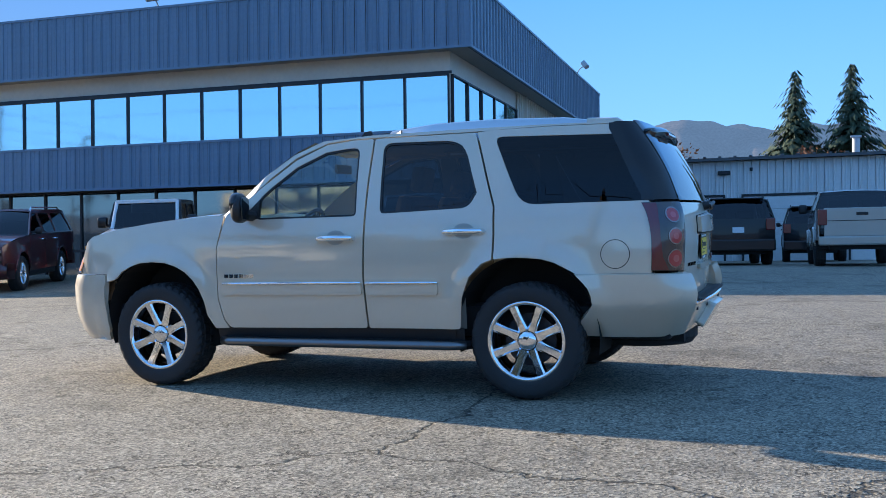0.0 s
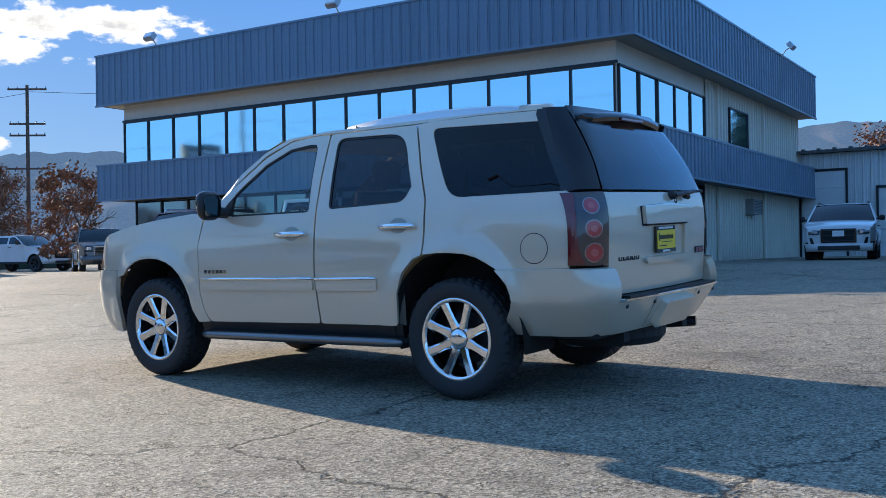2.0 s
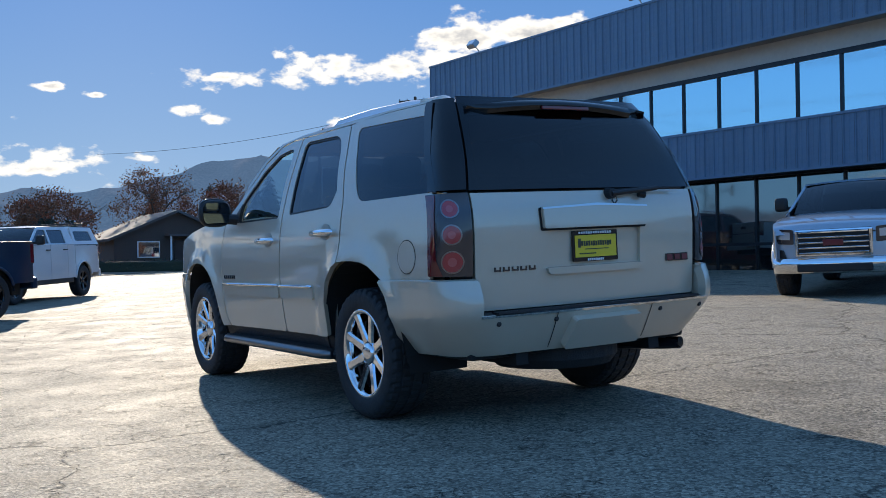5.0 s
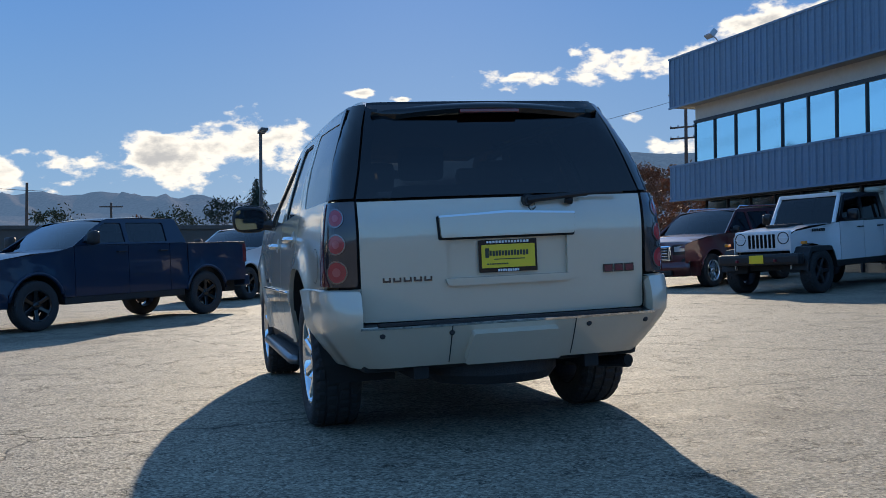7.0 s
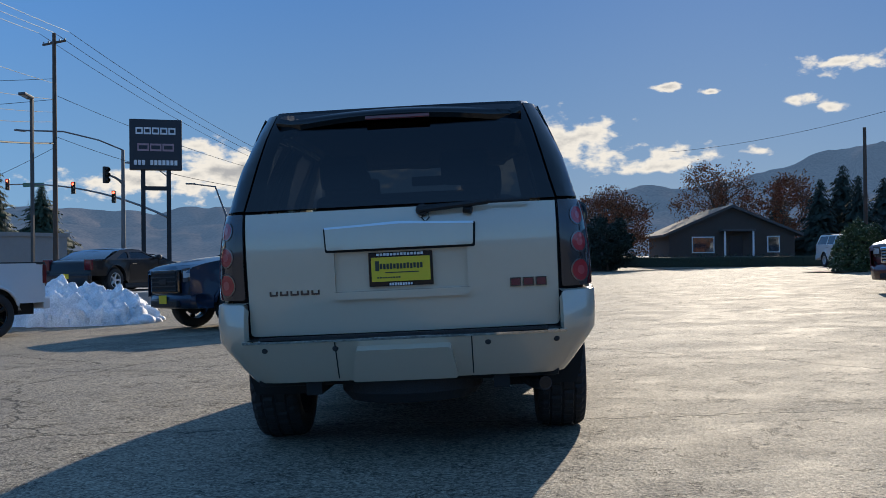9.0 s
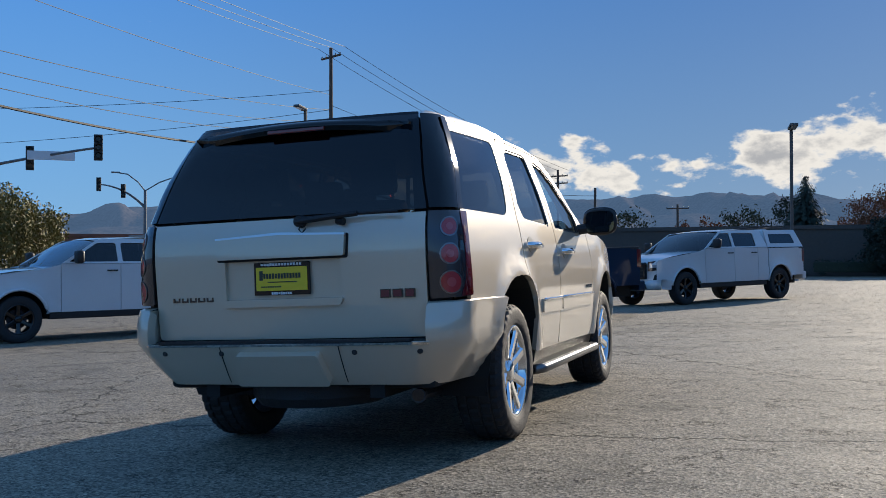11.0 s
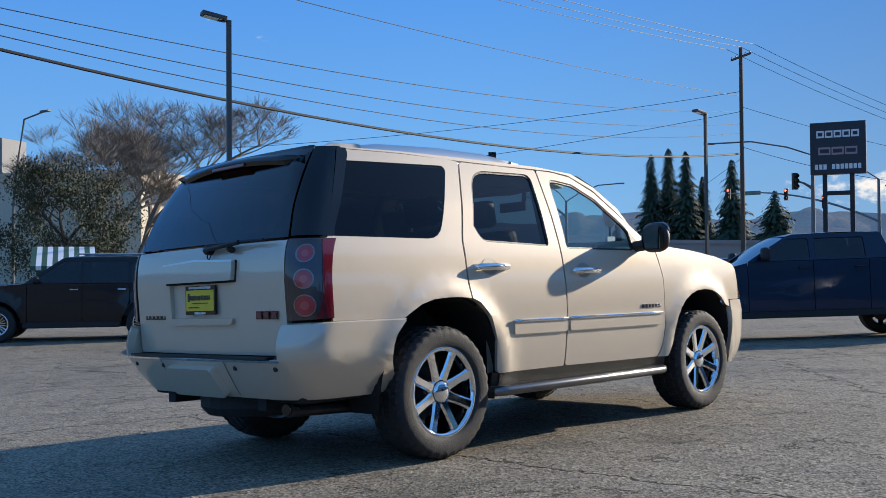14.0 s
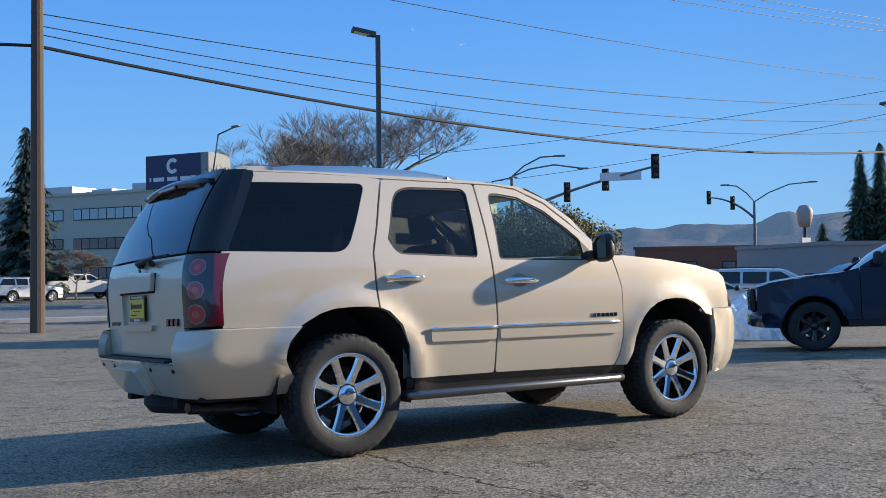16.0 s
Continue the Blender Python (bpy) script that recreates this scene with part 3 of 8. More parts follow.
def subject_suv():
    car = thing("sport_utility_vehicle", on_ground(0, 0.066, 180), "champagne silver full-size sport utility vehicle on wet-dark asphalt", "car")
    G = 0.0032
    af, ar = arch(-1.473), arch(1.473)
    for s, flip in ((-1, False), (1, True)):
        def side(a, b, s=s):
            return (a, s * suv_w(a, b), b)
        # front fender
        poly = [(-0.845, 1.300, 0.02), (-0.905, 1.05), (-0.900, 0.68), (-0.86, 0.52), (-0.82, 0.455)] + [(-0.93, 0.452)] + af[1:-4] + [(-1.945, 0.80), (-1.95, 0.862), (-2.235, 0.862), (-2.225, 0.98), (-2.165, 1.118), (-2.10, 1.165, 0.03), (-1.80, 1.222), (-1.40, 1.268), (-1.0, 1.300)]
        panel("front_fender", inset(rounded(poly), G), side, PAINT, car, flip=flip, grid=0.06)
        # front door with its window frame
        outer = rounded([(-0.835, 1.300, 0.02), (-0.72, 1.372), (-0.50, 1.545), (-0.30, 1.692), (-0.06, 1.795), (0.14, 1.818), (0.318, 1.820, 0.02), (0.309, 1.264), (0.298, 0.84), (0.319, 0.468, 0.03), (-0.815, 0.456, 0.03), (-0.86, 0.52), (-0.900, 0.68), (-0.905, 1.05)])
        win = rounded([(-0.560, 1.258, 0.02), (0.243, 1.263, 0.035), (0.216, 1.756, 0.05), (0.12, 1.757), (-0.06, 1.737), (-0.29, 1.637), (-0.47, 1.50), (-0.565, 1.415, 0.03)])
        door = panel("front_door", [inset(outer, G), win], side, PAINT, car, flip=flip, grid=0.06, thick=0.03)
        panel("window_seal", [inset(win, -0.004), inset(win, 0.014)], side, BLACK_PLASTIC, door, flip=flip, lift=-0.006, thick=0.012)
        panel("window_pane", inset(win, 0.010), side, GLASS_CLEAR, door, flip=flip, lift=-0.014, thick=0, grid=0.12, label="clear door glass")
        # rear door
        outer = rounded([(0.326, 1.820, 0.02), (1.095, 1.822, 0.03), (1.17, 1.60), (1.262, 1.302), (1.266, 1.12), (1.262, 0.945)] + [(1.19, 0.918), (1.10, 0.83), (1.045, 0.69), (1.018, 0.47, 0.02), (0.327, 0.468, 0.02), (0.306, 0.84), (0.317, 1.264)])
        win = rounded([(0.425, 1.275, 0.04), (1.085, 1.298, 0.06), (1.140, 1.40), (1.035, 1.715, 0.10), (0.94, 1.772, 0.08), (0.44, 1.782, 0.05), (0.405, 1.75, 0.03)])
        door = panel("rear_door", [inset(outer, G), win], side, PAINT, car, flip=flip, grid=0.06, thick=0.03)
        panel("window_seal", [inset(win, -0.004), inset(win, 0.014)], side, BLACK_PLASTIC, door, flip=flip, lift=-0.006, thick=0.012)
        panel("window_pane", inset(win, 0.010), side, GLASS_TINT, door, flip=flip, lift=-0.012, thick=0, grid=0.12, label="dark tinted rear door glass")
        # quarter panel
        outer = rounded([(1.103, 1.822), (1.178, 1.60), (1.270, 1.302), (1.274, 1.12), (1.270, 0.945)] + [(1.36, 0.953)] + [p for p in ar if 1.38 < p[0] < 1.86 and p[1] > 0.84][::-1] + [(1.832, 0.843), (2.318, 0.846), (2.322, 1.302), (2.305, 1.305), (2.20, 1.52), (2.11, 1.72), (2.06, 1.830), (1.6, 1.836), (1.2, 1.832)])
        win = rounded([(1.235, 1.782, 0.06), (2.085, 1.757, 0.015), (2.285, 1.312, 0.015), (1.455, 1.308, 0.10)])
        panel("quarter_panel", [inset(outer, G), win], side, PAINT, car, flip=flip, grid=0.06)
        panel("quarter_window", inset(win, 0.002), side, glass("privacy_glass", (0.055, 0.058, 0.065), see=0.7, gloss=0.03), car, flip=flip, lift=-0.004, thick=0.004, grid=0.12, label="dark tinted rear quarter glass")
        panel("pillar_trim", [(2.022, 1.800), (2.262, 1.316), (2.336, 1.308), (2.225, 1.52), (2.135, 1.72), (2.085, 1.834), (2.022, 1.834)], side, GLOSS_BLACK, car, flip=flip, lift=0.003, thick=0.004)
        if s < 0:
            circ = [(2.085 + 0.094 * math.cos(2 * math.pi * k / 28), 0.972 + 0.094 * math.sin(2 * math.pi * k / 28)) for k in range(28)]
            fuel = panel("fuel_door", inset(circ, 0.004), side, PAINT, car, flip=flip, lift=0.0025, thick=0.003)
            panel("gap_ring", [inset(circ, -0.001), inset(circ, 0.005)], side, UNDERBODY, fuel, flip=flip, lift=0.0012, thick=0)
        # roof side rail above the doors
        rail = rounded([(-0.62, 1.45), (-0.505, 1.560), (-0.305, 1.708), (-0.06, 1.806), (0.14, 1.826), (1.10, 1.828), (1.6, 1.838), (2.06, 1.832), (2.05, 1.842), (1.6, 1.850), (1.0, 1.850), (0.3, 1.846), (-0.1, 1.822), (-0.33, 1.730), (-0.55, 1.575)])
        panel("roof_rail_panel", rail, side, PAINT, car, flip=flip, lift=-0.002)
        # body side mouldings with bright strips
        for x0, x1 in ((-0.842, 0.288), (0.322, 0.866)):
            mo = panel("side_moulding", rounded([(x0, 0.705, 0.02), (x1, 0.708, 0.02), (x1, 0.800, 0.015), (x0, 0.796, 0.015)]), side, PAINT, car, flip=flip, lift=0.016, thick=0.02)
            bm = bmesh.new()
            tube(bm, [(x0 + (x1 - x0) * k / 8, s * (suv_w(x0 + (x1 - x0) * k / 8, 0.795) + 0.018), 0.790 + 0.003 * k / 8) for k in range(9)], 0.0105, seg=10)
            part("bright_strip", bm, CHROME, mo, smooth=True)
        # door handles
        for x0 in (-0.055, 0.912):
            x1, zc = x0 + 0.288, 1.108 if x0 < 0.5 else 1.136
            bm = bmesh.new()
            y = s * (suv_w(x0 + 0.14, zc))
            pts = [(x0 + 0.005, y - s * 0.005, zc), (x0 + 0.02, y + s * 0.036, zc + 0.002), (x0 + 0.14, y + s * 0.050, zc + 0.004), (x0 + 0.268, y + s * 0.036, zc + 0.002), (x1 - 0.005, y - s * 0.005, zc)]
            tube(bm, pts, 0.021, seg=10)
            hd = part("door_handle", bm, CHROME, car, "chrome door handle", smooth=True)
            # flat plate in a darker tone: the shade of the handle recess as colour
            cup = [(x0 + 0.145 + 0.075 * math.cos(2 * math.pi * k / 20), zc + 0.006 + 0.052 * math.sin(2 * math.pi * k / 20)) for k in range(20)]
            panel("shaded_handle_cup", cup, side, mat("shaded_handle_cup", (0.34, 0.32, 0.28), 0.35, 0.6), hd, flip=flip, lift=0.003, thick=0.003, label="flat plate behind the handle, darkened for the recess shade")
        # sill, running board
        panel("sill", [(-0.93, 0.462), (1.03, 0.474), (1.03, 0.385), (-0.93, 0.37)], lambda a, b, s=s: (a, s * (suv_w(a, b) - 0.03), b), BLACK_PLASTIC, car, flip=flip)
        bm = bmesh.new()
        secs = []
        for x, k in ((-0.90, 0.25), (-0.86, 0.8), (-0.78, 1), (0.95, 1), (1.03, 0.8), (1.07, 0.25)):
            yo = s * (0.885 + 0.125 * k)
            secs.append([bm.verts.new(q) for q in ((x, s * 0.80, 0.318), (x, yo - s * 0.02, 0.330), (x, yo, 0.355), (x, yo - s * 0.018, 0.388), (x, s * 0.80, 0.402))])
        for a, b in zip(secs, secs[1:]):
            for i in range(4):
                bm.faces.new((a[i], a[i + 1], b[i + 1], b[i]))
        bm.faces.new(secs[0])
        bm.faces.new(secs[-1][::-1])
        brd = part("running_board", bm, BLACK_PLASTIC, car, "black running board with a bright edge")
        bm = bmesh.new()
        tube(bm, [(-0.88, s * 0.955, 0.362), (-0.80, s * 0.996, 0.362), (0.97, s * 0.996, 0.362), (1.05, s * 0.955, 0.362)], 0.031, seg=12)
        part("edge_trim", bm, mat("step_trim", (0.20, 0.20, 0.205), 0.3, 0.9), brd, "satin metal step tube", smooth=True)
        # door mirror
        bm = bmesh.new()
        mc, mr_ = Vector((-0.603, s * 1.115, 1.342)), (0.060, 0.143, 0.106)

        def sgn_pow(v, e):
            return math.copysign(abs(v) ** e, v)
        bmesh.ops.create_uvsphere(bm, u_segments=24, v_segments=14, radius=1.0)
        for v in bm.verts:
            q = v.co.normalized()
            v.co = mc + Vector((mr_[0] * sgn_pow(q.x, 0.8), mr_[1] * sgn_pow(q.y, 0.72), mr_[2] * sgn_pow(q.z, 0.72)))
            v.co.x = min(v.co.x, -0.560) + 0.34 * (abs(v.co.y) - 1.115)
        mir = part("door_mirror", bm, BLACK_PLASTIC, car, "black door mirror with a glossy cap", smooth=True)
        bm = bmesh.new()
        tube(bm, [(-0.60, s * 0.91, 1.285), (-0.635, s * 1.03, 1.30)], 0.042, seg=10)
        part("mirror_arm", bm, BLACK_PLASTIC, mir)
        bm = bmesh.new()
        panel_pts = rounded([(s * 1.005, 1.258, 0.05), (s * 1.236, 1.258, 0.06), (s * 1.236, 1.422, 0.06), (s * 1.005, 1.422, 0.05)])
        vs = [bm.verts.new((-0.557 + 0.34 * (abs(y) - 1.115), y, z)) for y, z in panel_pts]
        f = bm.faces.new(vs)
        g = bmesh.ops.extrude_face_region(bm, geom=[f])
        bmesh.ops.translate(bm, vec=(0.004, 0, 0), verts=[v for v in g["geom"] if isinstance(v, bmesh.types.BMVert)])
        bmesh.ops.recalc_face_normals(bm, faces=bm.faces)
        part("mirror_glass", bm, mat("mirror", (0.13, 0.15, 0.17), 0.02, 1.0), mir, "silver mirror glass")
        bm = bmesh.new()
        bmesh.ops.create_uvsphere(bm, u_segments=24, v_segments=12, radius=1.0)
        for v in bm.verts:
            q = v.co.normalized()
            v.co = mc + Vector((-0.010 + 0.060 * sgn_pow(q.x, 0.8), 0.140 * sgn_pow(q.y, 0.72), 0.03 + 0.085 * sgn_pow(q.z, 0.72)))
            v.co.x = min(v.co.x, -0.588) + 0.34 * (abs(v.co.y) - 1.115)
        part("mirror_cap", bm, GLOSS_BLACK, mir, smooth=True)
        panel("mirror_sail", rounded([(-0.555, 1.262, 0.01), (-0.555, 1.41, 0.01), (-0.66, 1.30, 0.02), (-0.70, 1.262, 0.01)]), side, BLACK_PLASTIC, car, flip=flip, lift=0.004)
        # name badge on the door
        bm = bmesh.new()
        for k in range(6):
            x = -0.835 + 0.043 * k
            box(bm, x, x + 0.034, s * (suv_w(x, 0.845)) - s * 0.002, s * (suv_w(x, 0.845) + 0.006), 0.832, 0.858)
        part("name_badge", bm, CHROME, car, "small chrome lettering strip")
        # roof rack
        bm = bmesh.new()
        secs = []
        for x, dz in ((0.36, 0.0), (0.42, 0.060), (0.75, 0.090), (1.2, 0.098), (1.7, 0.088), (1.98, 0.060), (2.09, 0.0)):
            zz = suv_top(x, 0.655)[2]
            secs.append([bm.verts.new(q) for q in ((x, s * 0.625, zz - 0.012), (x, s * 0.628, zz + dz + 0.006), (x, s * 0.655, zz + dz + 0.014), (x, s * 0.685, zz + dz + 0.002), (x, s * 0.692, zz - 0.03))])
        for a, b in zip(secs, secs[1:]):
            for i in range(4):
                bm.faces.new((a[i], a[i + 1], b[i + 1], b[i]))
        for f in bm.faces:
            f.smooth = True
        rack = part("roof_rack_bar", bm, SATIN, car, "satin roof rack bar with painted end caps")
        for xa, xb in ((0.335, 0.50), (1.86, 2.13)):
            bm = bmesh.new()
            secs = []
            for k in range(5):
                x = xa + (xb - xa) * k / 4
                q = math.sin(math.pi * (0.08 + 0.84 * k / 4))
                zz = suv_top(x, 0.655)[2]
                top = zz + (0.072 * k / 4 if xa < 1 else 0.088 * min(1, 0.55 + 0.45 * (4 - k)))
                secs.append([bm.verts.new(p) for p in ((x, s * 0.612, zz - 0.02), (x, s * 0.620, top), (x, s * 0.656, top + 0.008), (x, s * 0.694, top - 0.004), (x, s * 0.705, zz - 0.035))])
            for a, b in zip(secs, secs[1:]):
                for i in range(4):
                    bm.faces.new((a[i], a[i + 1], b[i + 1], b[i]))
            bm.faces.new(secs[0])
            bm.faces.new(secs[-1][::-1])
            part("end_cap", bm, PAINT, rack, smooth=True)
        # tail lamp round the corner
        top = [(0.797, 1.300, 0.01), (1.078, 1.302, 0.01), (1.072, 0.862, 0.01), (0.800, 0.855, 0.02)]
        fn = (lambda u, z, s=s: tail(s * u, z))
        lamp = panel("tail_lamp", inset(rounded(top), 0.004), fn, LAMP_SMOKE, car, "tail lamp with three round red lenses", flip=s < 0, lift=0.006, thick=0.03, grid=0.035)
        red = rounded([(0.985, 1.292), (1.070, 1.294), (1.065, 0.870), (0.960, 0.866), (1.0, 0.95), (1.012, 1.08), (1.005, 1.2)])
        panel("side_lens", red, fn, LAMP_RED, lamp, "deep red side lens", flip=s < 0, lift=0.010, thick=0.004, grid=0.035)
        ring_u = 0.910
        for zc, rad in ((1.215, 0.042), (1.080, 0.046), (0.938, 0.052)):
            circ = [(ring_u + rad * 1.0 * math.cos(2 * math.pi * k / 24), zc + rad * math.sin(2 * math.pi * k / 24)) for k in range(24)]
            panel("round_lens", circ, fn, LAMP_RED_ROUND, lamp, "round red lens", flip=s < 0, lift=0.0095, thick=0.003, grid=0.03)
            core = [(ring_u + rad * 0.45 * math.cos(2 * math.pi * k / 16), zc + rad * 0.45 * math.sin(2 * math.pi * k / 16)) for k in range(16)]
            panel("lens_core", core, fn, mat("lens_core", (0.50, 0.075, 0.08), 0.12, coat=1.0), lamp, "", flip=s < 0, lift=0.0105, thick=0.001, grid=0.03)
            panel("bezel", [inset(circ, -0.008), circ], fn, mat("lens_bezel", (0.26, 0.21, 0.21), 0.2, 0.9), lamp, "", flip=s < 0, lift=0.0100, thick=0.004, grid=0.03)
        # black corner post beside the tailgate glass
        post = rounded([(0.800, 1.312), (1.064, 1.312), (1.010, 1.45), (0.942, 1.62), (0.872, 1.80), (0.81, 1.846), (0.665, 1.846), (0.71, 1.70), (0.765, 1.45)])
        panel("corner_post", inset(post, 0.003), fn, GLOSS_BLACK, car, "gloss black corner post", flip=s < 0, lift=0.001, grid=0.05)
        # dark inner frame behind the tailgate seams
        panel("body_frame", [(0.70, 0.66), (0.93, 0.66), (0.93, 1.30), (0.84, 1.62), (0.76, 1.84), (0.60, 1.84), (0.67, 1.60), (0.72, 1.30)], fn, UNDERBODY, car, flip=s < 0, lift=-0.035, thick=0, grid=0.08)
        # bumper corner
        fb = (lambda u, z, s=s: bumper(s * u, z))
        # flat top of the bumper corner
        bm = bmesh.new()
        rows = []
        for k in range(19):
            u = 0.80 + 0.785 * k / 18
            a, b = Vector(fb(u, 0.836)), Vector(fn(u * 0.985, 0.846))
            rows.append((bm.verts.new(a), bm.verts.new(b + (b - a) * 0.1)))
        for a, b in zip(rows, rows[1:]):
            bm.faces.new((a[0], b[0], b[1], a[1]) if s > 0 else (a[1], b[1], b[0], a[0]))
        ends = [(Vector(fb(0.80, z)), Vector(fn(0.80, z))) for z in (0.645, 0.71, 0.775, 0.836)]
        ends = [(bm.verts.new(a), bm.verts.new(b - Vector((0.02, 0, 0)))) for a, b in ends]
        for a, b in zip(ends, ends[1:]):
            bm.faces.new((a[0], b[0], b[1], a[1]))
        part("bumper_top", bm, PAINT, car)
        # headlamp
        ff = (lambda u, z, s=s: suv_front(s * u, z))
        poly = rounded([(0.56, 0.88, 0.03), (0.56, 1.095, 0.03), (0.90, 1.140, 0.04), (0.962, 1.125, 0.03), (0.955, 0.98), (0.948, 0.872, 0.02)])
        hl = panel("headlamp", poly, ff, mat("headlamp_lens", (0.20, 0.205, 0.21), 0.1, 0.6, coat=1.0), car, "clear headlamp", flip=s > 0, lift=0.004, thick=0.03)
        panel("turn_lens", rounded([(0.885, 0.885, 0.01), (0.885, 1.04, 0.01), (0.944, 1.04, 0.01), (0.940, 0.885, 0.02)]), ff, AMBER, hl, "amber corner lens", flip=s > 0, lift=0.008, thick=0.004)
        bm = bmesh.new()
        lathe(bm, [(0.0, 0.0), (0.05, 0.006), (0.062, 0.0)], axis="y", seg=20, m=Matrix.Translation((-2.455, s * 0.55, 0.53)) @ Matrix.Rotation(math.pi / 2, 4, "Z"))
        part("fog_lamp", bm, LAMP_CLEAR, car)
        # wheels
        for xc in (-1.473, 1.473):
            make_wheel(car, 0.394, 0.272, 0.262, "eight", (xc, s * 0.826, 0.396), s)
        # wheel housings
        for xc in (-1.473, 1.473):
            bm = bmesh.new()
            rows = []
            for k in range(19):
                a = math.pi * (-0.08 + 1.16 * k / 18)
                xx, zz = xc + 0.496 * math.cos(a), 0.44 + 0.528 * max(-0.3, math.sin(a))
                rows.append([bm.verts.new((xx, y, zz)) for y in (s * 0.52, s * (suv_w(xx, zz) - 0.022))])
            for a, b in zip(rows, rows[1:]):
                bm.faces.new((a[0], a[1], b[1], b[0]))
            bm.faces.new([r[0] for r in rows])
            part("wheel_housing", bm, UNDERBODY, car)
    # tailgate: painted lower half
    outer = rounded([(-0.788, 0.668, 0.03), (0.788, 0.668, 0.03), (0.792, 1.298), (-0.792, 1.298)])
    pocket = rounded([(-0.335, 0.862, 0.02), (0.335, 0.862, 0.02), (0.335, 1.105), (-0.335, 1.105)])
    gate = panel("tailgate", [inset(outer, G), pocket], tail, PAINT, car, grid=0.06, thick=0.05)
    panel("plate_pocket", inset(pocket, -0.01), tail, PAINT, gate, "recessed plate pocket", lift=-0.022, thick=0)
    panel("pocket_sill", rounded([(-0.335, 0.842, 0.02), (0.335, 0.842, 0.02), (0.350, 0.880, 0.012), (-0.350, 0.880, 0.012)]), tail, PAINT, gate, "ledge under the plate", lift=0.024, thick=0.05)
    # black sheet under the garnish paints the shaded gap round its edge
    panel("garnish_shade_line", rounded([(-0.378, 1.080, 0.012), (0.378, 1.080, 0.012), (0.385, 1.206, 0.012), (0.0, 1.222), (-0.385, 1.206, 0.012)]), tail, UNDERBODY, gate, "dark sheet for the shade in the gap round the garnish", lift=0.003, thick=0.006)
    panel("garnish", rounded([(-0.366, 1.092, 0.012), (0.366, 1.092, 0.012), (0.372, 1.198, 0.012), (0.0, 1.212), (-0.372, 1.198, 0.012)]), tail, PAINT, gate, "raised handle garnish", lift=0.030, thick=0.055)
    panel("garnish_edge", rounded([(-0.374, 1.194), (0.0, 1.208), (0.374, 1.194), (0.374, 1.204), (0.0, 1.219), (-0.374, 1.204)]), tail, SATIN, gate, lift=0.031, thick=0.02)
    # plate with dealer frame
    px = tail(0, 0.985)[0] - 0.016
    bm = box_bm(px, px + 0.012, -0.162, 0.162, 0.900, 1.071, bevel=0.004)
    fr = part("licence_plate_frame", bm, GLOSS_BLACK, gate, "black plate frame with white lettering bars")
    part("plate", box_bm(px + 0.012, px + 0.015, -0.148, 0.148, 0.924, 1.046), PLATE_YELLOW, fr, "yellow dealer plate with dark lettering bars")
    bm = bmesh.new()
    bars(bm, -0.105, 0.115, 1.000, 0.030, 13, px + 0.015, 0.002, 1)
    box(bm, px + 0.015, px + 0.017, -0.128, -0.108, 0.978, 1.028)
    box(bm, px + 0.015, px + 0.017, -0.08, 0.09, 0.966, 0.971)
    bars(bm, -0.12, 0.0, 0.944, 0.008, 9, px + 0.015, 0.002, 3)
    part("plate_mark", bm, PLATE_INK, fr)
    bm = bmesh.new()
    bars(bm, -0.12, 0.12, 1.060, 0.014, 14, px + 0.012, 0.002, 4)
    part("frame_mark", bm, WHITE_INK, fr)
    bm = bmesh.new()
    bars(bm, -0.06, 0.06, 0.910, 0.014, 9, px + 0.012, 0.002, 5)
    part("frame_mark", bm, WHITE_INK, fr)
    # tailgate badges
    bm = bmesh.new()
    for k in range(5):
        y = -0.675 + 0.054 * k
        x = tail(y, 0.885)[0]
        box(bm, x, x + 0.006, y, y + 0.042, 0.874, 0.883)
        box(bm, x, x + 0.006, y, y + 0.009, 0.883, 0.898)
        box(bm, x, x + 0.006, y + 0.033, y + 0.042, 0.883, 0.898)
    part("model_badge", bm, mat("dark_chrome", (0.10, 0.10, 0.11), 0.12, 1.0), gate, "row of small chrome badge blocks")
    bm = bmesh.new()
    for k in range(3):
        y = 0.545 + 0.064 * k
        x = tail(y, 0.892)[0]
        box(bm, x, x + 0.008, y, y + 0.054, 0.870, 0.914)
    b3 = part("maker_badge", bm, MATS["dark_chrome"], gate, "red blocks edged in chrome")
    bm = bmesh.new()
    for k in range(3):
        y = 0.545 + 0.064 * k
        x = tail(y, 0.892)[0]
        box(bm, x + 0.008, x + 0.010, y + 0.006, y + 0.048, 0.876, 0.908)
    part("badge_face", bm, BADGE_RED, b3)
    # liftglass
    gl = rounded([(-0.795, 1.306), (0.795, 1.306), (0.76, 1.45), (0.705, 1.70), (0.662, 1.855), (-0.662, 1.855), (-0.705, 1.70), (-0.76, 1.45)])
    panel("tailgate_glass", inset(gl, 0.004), tail, glass("tail_glass", (0.055, 0.06, 0.07), see=0.5), car, "dark tinted tailgate glass", lift=0.002, grid=0.07)
    # wiper
    bm = bmesh.new()
    lathe(bm, [(0.0, 0.05), (0.028, 0.045), (0.034, 0.0)], axis="y", seg=14, m=Matrix.Translation((tail(0.12, 1.285)[0], 0.12, 1.275)) @ Matrix.Rotation(-math.pi / 2, 4, "Z"))
    x0 = tail(0.1, 1.28)[0]
    tube(bm, [(x0 + 0.045, 0.11, 1.272), (x0 + 0.05, 0.30, 1.288), (x0 + 0.04, 0.45, 1.30)], 0.014, seg=8)
    wp = part("rear_wiper", bm, BLACK_PLASTIC, car, "black rear wiper")
    bm = bmesh.new()
